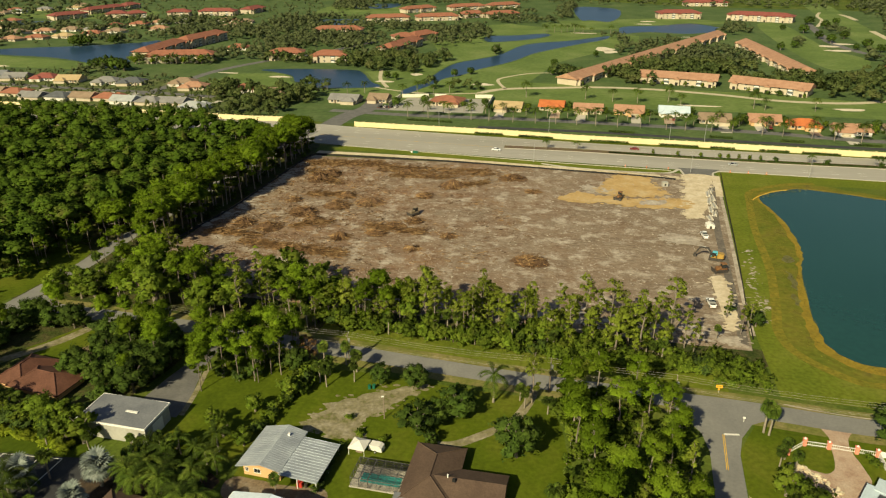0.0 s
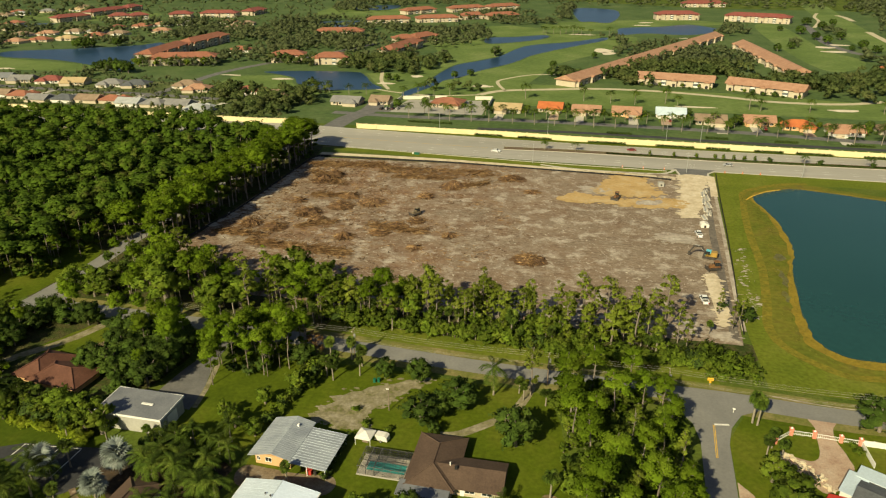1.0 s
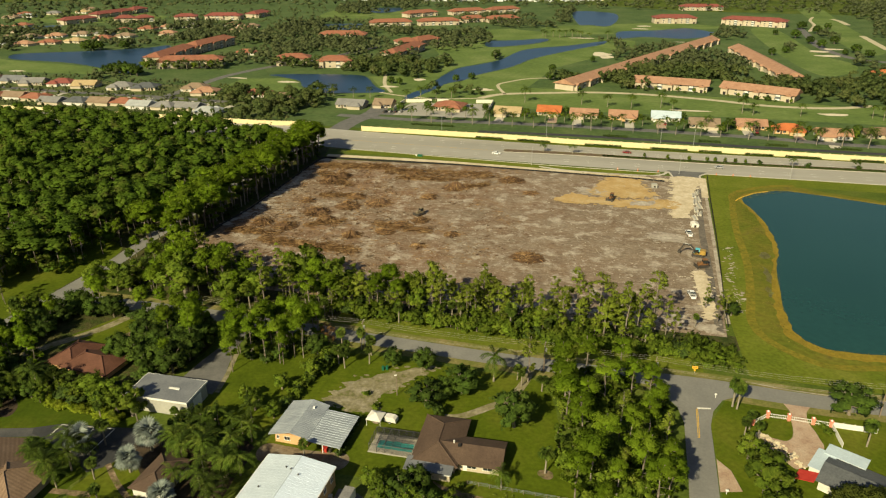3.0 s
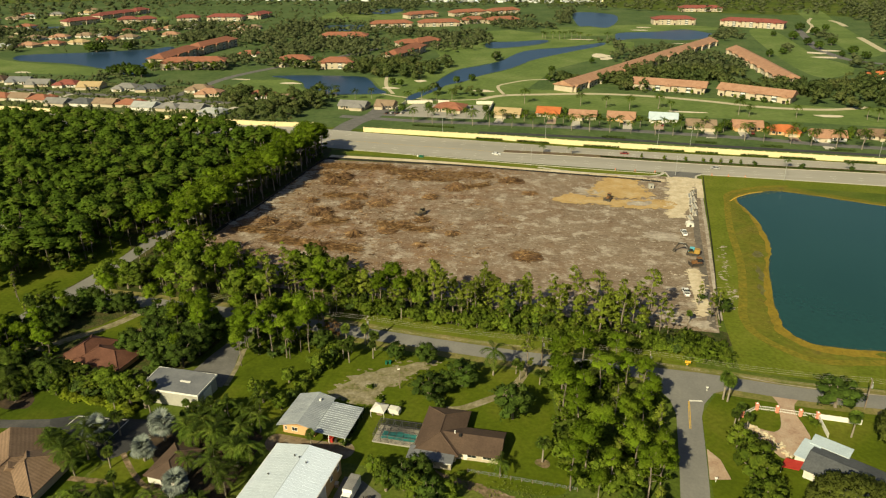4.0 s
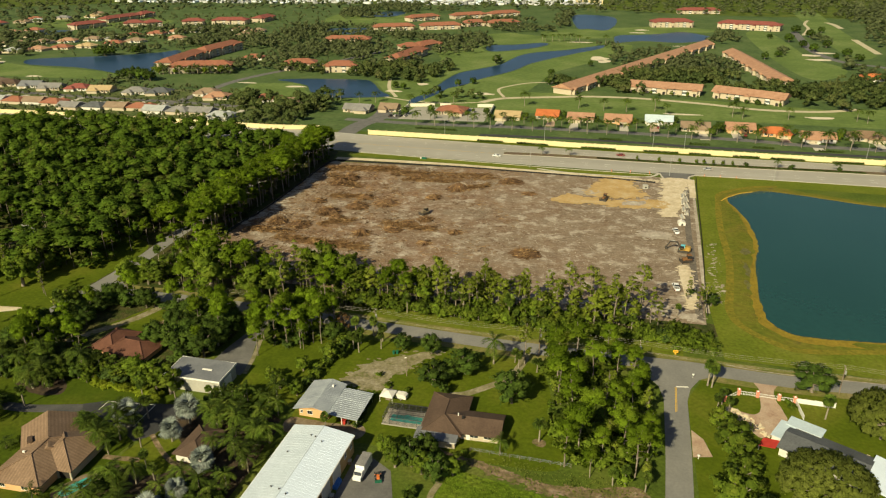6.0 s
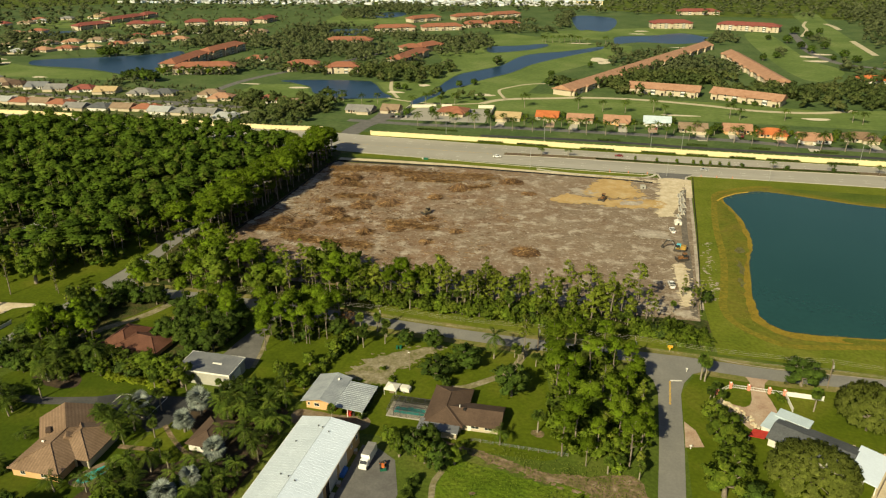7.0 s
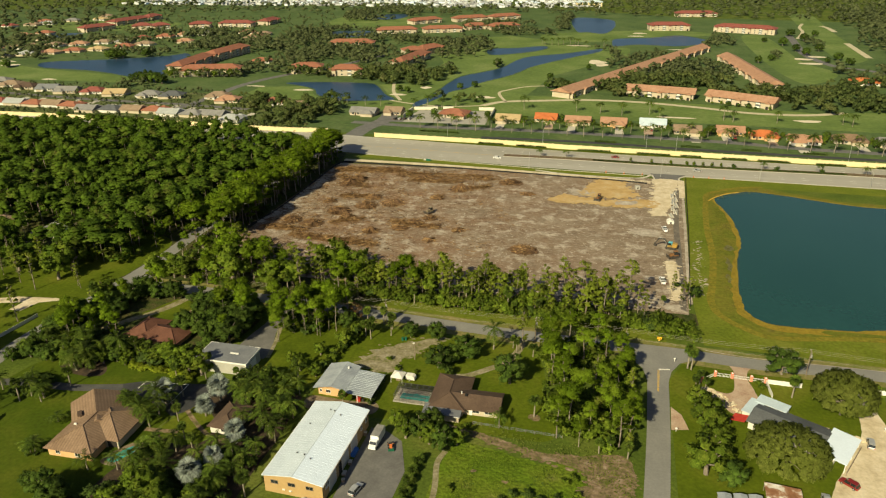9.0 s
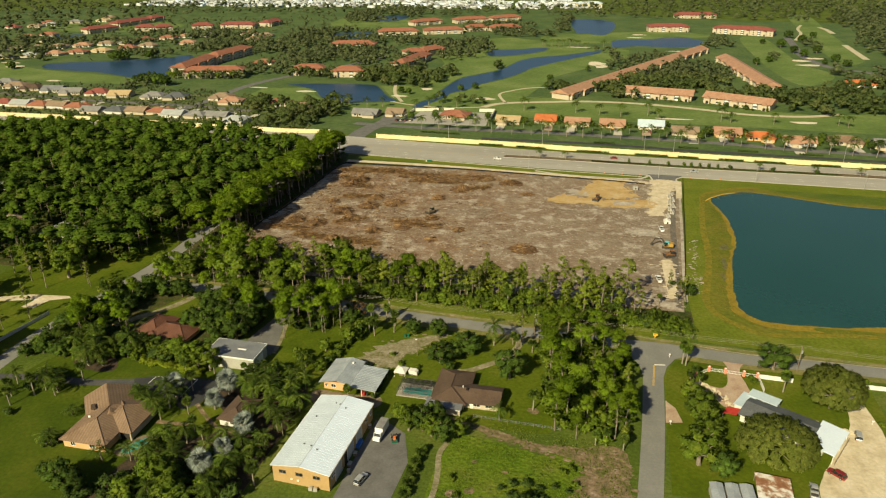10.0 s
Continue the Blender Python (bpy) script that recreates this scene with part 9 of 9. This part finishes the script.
for x, y, L, a in ((12, 166, 6, 86), (13.2, 161, 5, 92), (11.6, 157, 7, 84), (12.8, 152, 5, 95), (11, 147, 6, 88), (11.8, 142, 4, 80), (9.4, 137, 4, 98), (13.4, 170, 4, 75)):
    b = root("pipe_stack", pose(x, y, 0.25, rz=a), "stacked pale concrete drain pipes", "pipes", "building supplies by the track")
    for k in range(3):
        part("pipe", Geo().tube((-L / 2, -0.7 + 0.7 * k, 0.35), (L / 2, -0.7 + 0.7 * k, 0.35), 0.34, 0.34, 8), CONCRETE if k != 1 else STEEL, b)
    part("pipe", Geo().tube((-L / 2, -0.3, 0.95), (L / 2, -0.3, 0.95), 0.34, 0.34, 8), CONCRETE, b)
car(-87.1, 217.6, -4, PAINTWHITE, "white car driving on the arterial road")
car(29, 213.4, 178, PAINTSILVER, "silver car driving on the arterial road")
car(-17, 232.5, 178, PAINTRED, "red car driving on the arterial road")
for x, y, p in ((-176, 303, PAINTDARK), (-172.5, 304, PAINTSILVER), (-169, 304.5, PAINTDARK), (-165.5, 305, PAINTSILVER), (60.6, 292, PAINTRED), (8, 303, PAINTRED)):
    car(x, y, 84, p, "parked car by the bungalows")
patch("car_park", [(-180, 296), (-160, 297), (-112, 298), (-112, 310), (-118, 312), (-160, 312), (-181, 308)], 0.02, YARDTAR, "grey club car park", "car park", per=1)

# ---- street furniture ----
pole_group = "utility poles along the street"
POLES = [(-150, 14.4), (-96, 10.4), (-43.3, 8.4), (-14, 7.2), (40.6, 5.2), (95, 4)]


def utility_pole(x, y):
    p = root("utility_pole", pose(x, y, 0, rz=-3), "grey wooden utility pole with a transformer", "utility pole", pole_group)
    part("pole", Geo().tube((0, 0, 0), (0, 0, 9.2), 0.16, 0.12, 8), WOOD, p)
    part("crossarm", Geo().box(-0.06, 0.06, -1.1, 1.1, 8.6, 8.75), WOOD, p)
    part("transformer", Geo().tube((0.35, 0, 6.6), (0.35, 0, 7.6), 0.27, 0.27, 10), STEEL, p)
    ins = mesh_of("insulator", Geo().tube((0, 0, 0), (0, 0, 0.22), 0.05, 0.04, 6), TRIM)
    for yy in (-1.0, 0.0, 1.0):
        piece("insulator", ins, p, pose(0, yy, 8.75))


for x, y in POLES:
    utility_pole(x, y)
WIRE = material("aged_cable", [(0.25, 0.23, 0.19), (0.33, 0.3, 0.25)], 0.5, 3, 2, 0.1, rough=0.6)
for off, z, in ((-1.0, 8.95), (0.0, 8.95), (1.0, 8.95), (0.15, 6.2), (0.2, 5.8)):
    g = Geo()
    run = []
    for (x0, y0), (x1, y1) in zip(POLES, POLES[1:]):
        for k in range(9 if (x1, y1) == POLES[-1] else 8):
            t = k / 8
            run.append((x0 + (x1 - x0) * t, y0 + (y1 - y0) * t + off, z - 0.9 * 4 * t * (1 - t) * ((x1 - x0) / 54) ** 2))
    for x, y, zz in run:
        g.v += [(x, y - 0.014, zz - 0.012), (x, y + 0.014, zz - 0.012), (x, y, zz + 0.014)]
    for i in range(len(run) - 1):
        for k in range(3):
            a, b = 3 * i + k, 3 * i + (k + 1) % 3
            g.f.append((a, b, b + 3, a + 3))
    tagged(part("power_line", g, WIRE), "sagging power line along the street", "cable", "power lines")

sg = root("road_sign", pose(-2.6, 16.2, 0), "yellow double-arrow warning sign on a post", "road sign")
part("post", Geo().box(-0.05, 0.05, 0.02, 0.1, 0, 1.6), STEEL, sg)
pl = part("plate", Geo().box(-0.75, 0.75, -0.03, 0.02, 1.4, 2.2), SIGNYELLOW, sg)
part("arrow", Geo().box(-0.42, 0.42, -0.05, -0.03, 1.75, 1.87).box(-0.46, -0.3, -0.05, -0.03, 1.66, 1.96).box(0.3, 0.46, -0.05, -0.03, 1.66, 1.96), BLACK, pl)
part("reflector", Geo().box(-0.25, 0.25, -0.03, 0.02, 0.75, 1.2), SIGNYELLOW, sg)
lp = root("lamp_post", pose(-80.2, -10.4, 0, rz=10), "dark wooden garden lamp post", "lamp post")
part("pole", Geo().tube((0, 0, 0), (0, 0, 6.2), 0.13, 0.1, 8), WOOD, lp)
part("lamp_head", Geo().box(-0.5, 0.15, -0.15, 0.15, 6.1, 6.3), TRIM, lp)


def street_lamp(x, y, turn, h=9.5):
    s = root("street_lamp", pose(x, y, 0, rz=turn), "tall grey steel street lamp", "street lamp", "lamps along the arterial road")
    part("pole", Geo().tube((0, 0, 0), (0, 0, h), 0.13, 0.08, 8), STEEL, s)
    part("arm", Geo().tube((0, 0, h - 0.2), (0, 1.8, h + 0.3), 0.05, 0.05, 6), STEEL, s)
    part("lamp_head", Geo().box(-0.16, 0.16, 1.6, 2.4, h + 0.22, h + 0.36), STEEL, s)


for x in (-66, 8, 60, 115, 170):
    street_lamp(x, between([(-170, 209.5), (-120, 205), (-60, 200), (0, 197.6), (20, 201), (400, 192)], x), 0, 9)
for x in (-127, -63, 2, 20, 118):
    street_lamp(x, between(WALL, x) + 9, 180, 10)
gs = root("utility_box", pose(-127.2, 205.2, 0), "green utility box on the verge", "utility box")
part("cabinet", Geo().box(-1.4, 1.2, -0.5, 0.5, 0, 1.1), GREENBIN, gs)
part("side_sign", Geo().box(-2.6, -1.9, -0.05, 0.05, 0.1, 1.0), TRIM, gs)
for x in (-22, -12, -2, 26, 34, 42):
    b = root("traffic_barrel", pose(x, 201.6, 0.04), "orange and white traffic barrel by the kerb", "barrel", "traffic barrels")
    part("barrel", Geo().tube((0, 0, 0), (0, 0, 1.0), 0.3, 0.24, 10), PAINTORANGE, b)
    part("band", Geo().tube((0, 0, 0.5), (0, 0, 0.66), 0.29, 0.275, 10), TRIM, b)
for x, y in ((-0.6, -31), (55.3, -19.4), (1.6, 5.4)):
    m = root("mailbox", pose(x, y, 0), "white mailbox on a short post", "mailbox", "mailboxes")
    part("post", Geo().box(-0.06, 0.06, -0.06, 0.06, 0, 1.0), TRIM, m)
    part("box", Geo().box(-0.3, 0.3, -0.16, 0.16, 0.95, 1.25), TRIM, m)

# ---- gardens ----
tent = root("garden_tent", pose(-82.2, -22.6, 0, rz=-5), "white canvas garden pavilion on posts", "pavilion")
top = Geo()
for a, b in (((-1.9, -1.9), (1.9, -1.9)), ((1.9, -1.9), (1.9, 1.9)), ((1.9, 1.9), (-1.9, 1.9)), ((-1.9, 1.9), (-1.9, -1.9))):
    top.poly([(*a, 2.1), (*b, 2.1), (0, 0, 3.0)]).poly([(*a, 1.8), (*b, 1.8), (*b, 2.1), (*a, 2.1)])
part("canopy", top, CANVAS, tent)
for x in (-1.8, 1.8):
    for y in (-1.8, 1.8):
        part("post", Geo().tube((x, y, 0), (x, y, 1.9), 0.06, 0.06, 6), TRIM, tent)
part("table", Geo().box(-0.8, 0.8, -0.6, 0.6, 0.7, 0.76).box(-0.7, 0.7, -0.5, 0.5, 0, 0.7), WOOD, tent)
tr = root("covered_trailer", pose(-78.6, -21.6, 0, rz=-8), "small white covered trailer on the lawn", "trailer")
part("body", Geo().side([(-1.6, 0.5), (1.6, 0.5), (1.5, 1.5), (0.9, 1.9), (-1.4, 1.8)], -0.9, 0.9), CANVAS, tr)
for y in (-0.95, 0.95):
    wheel(tr, 0, y, 0.33, 0.2)
for x, y in ((-87.2, 0.4), (-86.2, 0.8)):
    b = root("rubbish_bin", pose(x, y, 0), "dark green wheeled rubbish bin", "bin", "bins by the street")
    part("bin", Geo().prism([(-0.3, -0.35), (0.3, -0.35), (0.35, 0.35), (-0.35, 0.35)], 0, 1.0), GREENBIN, b)
    part("lid", Geo().box(-0.38, 0.38, -0.4, 0.4, 1.0, 1.08), GREENBIN, b)
car(-79.6, -71.2, 75, PAINTSILVER, "silver car parked in the warehouse yard", suv=True)
bt = root("box_truck", pose(-80, -52.4, 0.03, rz=-94), "white box truck parked by the warehouse", "truck")
part("box", Geo().box(-3.6, 1.4, -1.15, 1.15, 0.9, 3.2), PAINTWHITE, bt)
part("box_roof", Geo().box(-3.6, 1.4, -1.15, 1.15, 3.2, 3.26), R_GREY, bt)
cb = part("cab", Geo().side([(1.5, 0.5), (3.7, 0.5), (3.7, 1.3), (2.9, 1.5), (2.5, 2.3), (1.5, 2.3)], -1.0, 1.0), PAINTWHITE, bt)
part("windscreen", Geo().side([(2.5, 2.2), (2.95, 1.52), (2.99, 1.55), (2.55, 2.24)], -0.9, 0.9), GLASS, cb)
part("chassis", Geo().box(-3.5, 3.6, -0.9, 0.9, 0.45, 0.9), PAINTDARK, bt)
for x in (-2.4, 2.8):
    for y in (-0.95, 0.95):
        wheel(bt, x, y, 0.45, 0.28)
tt = root("lawn_tractor", pose(-75.8, -53.4, 0.03, rz=-70), "orange compact tractor in the yard", "tractor")
part("hood", Geo().box(0.2, 1.3, -0.35, 0.35, 0.6, 1.15), PAINTORANGE, tt)
part("seat", Geo().box(-0.7, -0.3, -0.3, 0.3, 0.8, 1.2), PAINTDARK, tt)
part("mudguard", Geo().box(-1.0, -0.1, -0.85, -0.55, 0.9, 1.0).box(-1.0, -0.1, 0.55, 0.85, 0.9, 1.0), PAINTORANGE, tt)
part("bucket", Geo().box(1.5, 2.0, -0.8, 0.8, 0.15, 0.6), GREENBIN, tt)
for x, r in ((-0.6, 0.6), (0.9, 0.38)):
    for y in (-0.7, 0.7):
        wheel(tt, x, y, r, 0.3)
tp = root("tarpaulin_heap", pose(-84.8, -57.6, 0), "blue tarpaulin over stored goods", "tarpaulin")
part("cover", Geo().prism([(-0.9, -1.6), (0.8, -1.8), (1.0, 1.2), (-0.4, 1.7), (-1.0, 0.6)], 0, 0.9), TARPBLUE, tp)
for x, y, w, d, h in ((-84.2, -62, 0.9, 1.2, 0.9), (-84.4, -66, 1.0, 1.6, 0.6), (-83.8, -68.6, 0.8, 0.8, 0.8), (-84, -50, 0.8, 1.0, 1.0)):
    b = root("crate", pose(x, y, 0, rz=x * 13 % 20), "weathered wooden crate beside a wall", "crate", "crates in the yard")
    part("boards", Geo().box(-w / 2, w / 2, -d / 2, d / 2, 0, h), WOOD, b)
    part("lid", Geo().box(-w / 2 - 0.04, w / 2 + 0.04, -d / 2 - 0.04, d / 2 + 0.04, h, h + 0.06), WALLGREY, b)
car(49.6, -26.6, 78, PAINTSILVER, "silver car parked on the shell yard", suv=True)
car(39.6, -44.2, 138, PAINTRED, "dark red car parked on the shell yard", suv=True)
car(32.4, -52, 80, PAINTSILVER, "silver pickup truck parked on grass", pickup=True)
cr = root("carport_goods", pose(-90.5, -35.4, 0, rz=-3), "red toolbox and goods under the carport", "goods")
part("toolbox", Geo().box(-0.9, 0.3, -0.5, 0.5, 0, 1.1), REDPAINT, cr)
part("drum", Geo().tube((1.0, 0, 0), (1.0, 0, 0.9), 0.35, 0.35, 10), PAINTDARK, cr)

# front fence and gate of the corner plot
fence = root("front_fence", pose(0, 0, 0), "white picket front fence with coral gate pillars", "fence")
FEN = [(9.0, -4.6), (13.2, -0.7), (18.1, -0.9), (23.6, -1.3), (27.6, -1.6)]
pil = mesh_of("gate_pillar", Geo().box(-0.38, 0.38, -0.38, 0.38, 0, 1.7).box(-0.46, 0.46, -0.46, 0.46, 1.7, 1.85), CORAL)
ball = mesh_of("pillar_cap", Geo().tube((0, 0, 1.85), (0, 0, 2.2), 0.3, 0.05, 8), TRIM)
for x, y in FEN:
    o = piece("gate_pillar", pil, fence, pose(x, y, 0))
    piece("pillar_cap", ball, o)
picket = mesh_of("picket", Geo().box(-0.03, 0.03, -0.02, 0.02, 0.1, 1.3), TRIM)
for (x0, y0), (x1, y1) in zip(FEN, FEN[1:]):
    d = math.hypot(x1 - x0, y1 - y0)
    a = math.degrees(math.atan2(y1 - y0, x1 - x0))
    m = Matrix.Translation((x0, y0, 0)) @ Matrix.Rotation(radians(a), 4, "Z")
    part("rail", Geo().box(0.3, d - 0.3, -0.04, 0.04, 1.15, 1.25, m).box(0.3, d - 0.3, -0.04, 0.04, 0.35, 0.45, m), TRIM, fence)
    n = int(d / 0.4)
    for k in range(1, n):
        piece("picket", picket, fence, m @ pose(d * k / n, 0, 0))
wf = root("panel_fence", pose(0, 0, 0), "white solid panel fence by the lawn", "fence")
wp = mesh_of("fence_panel", Geo().box(-1.2, 1.2, -0.06, 0.06, 0.05, 1.5).box(1.15, 1.3, -0.1, 0.1, 0, 1.65), TRIM)
for k in range(4):
    piece("fence_panel", wp, wf, pose(29 + k * 2.5, -1.7 - k * 0.12, 0, rz=-3))
for k in range(3):
    piece("fence_panel", wp, wf, pose(59.2 + k * 2.5, -1.2, 0, rz=2))
piece("fence_panel", mesh_of("fence_panel", Geo().box(-0.06, 0.06, -3.8, 3.8, 0.05, 1.4), TRIM), wf, pose(28, -5.6, 0, rz=3))
lf = root("garden_fence", pose(0, 0, 0), "pale slatted garden fence along the street", "fence")
slat = mesh_of("fence_slat", Geo().box(-0.6, 0.6, -0.03, 0.03, 0.0, 1.3), WALLWHITE)
for k in range(20):
    t = k / 19
    piece("fence_slat", slat, lf, pose(-224.5 + 3.0 * t, -32 + 21 * t, 0, rz=80))
# rubble edge of the brick drive
g = Geo()
for k in range(90):
    t = brng.random()
    x, y = 8.5 + 9 * t + brng.uniform(-0.9, 0.9), -8.5 - 9.5 * t * t + brng.uniform(-0.9, 0.9)
    s = brng.uniform(0.15, 0.45)
    g.box(-s, s, -s * 0.8, s * 0.8, -0.05, s * 0.8, pose(x, y, 0.05, brng.uniform(-20, 20), brng.uniform(-20, 20), brng.uniform(0, 180)))
for k in range(110):
    t = brng.random()
    x, y = 37 + 12 * t + brng.uniform(-0.8, 0.8), -21.5 - 3.5 * t + brng.uniform(-0.8, 0.8)
    s = brng.uniform(0.15, 0.4)
    g.box(-s, s, -s * 0.8, s * 0.8, -0.05, s * 0.8, pose(x, y, 0.05, brng.uniform(-20, 20), brng.uniform(-20, 20), brng.uniform(0, 180)))
tagged(part("rubble", g, SHELL), "pale loose rubble beside the drive", "rubble", kind="stuff")
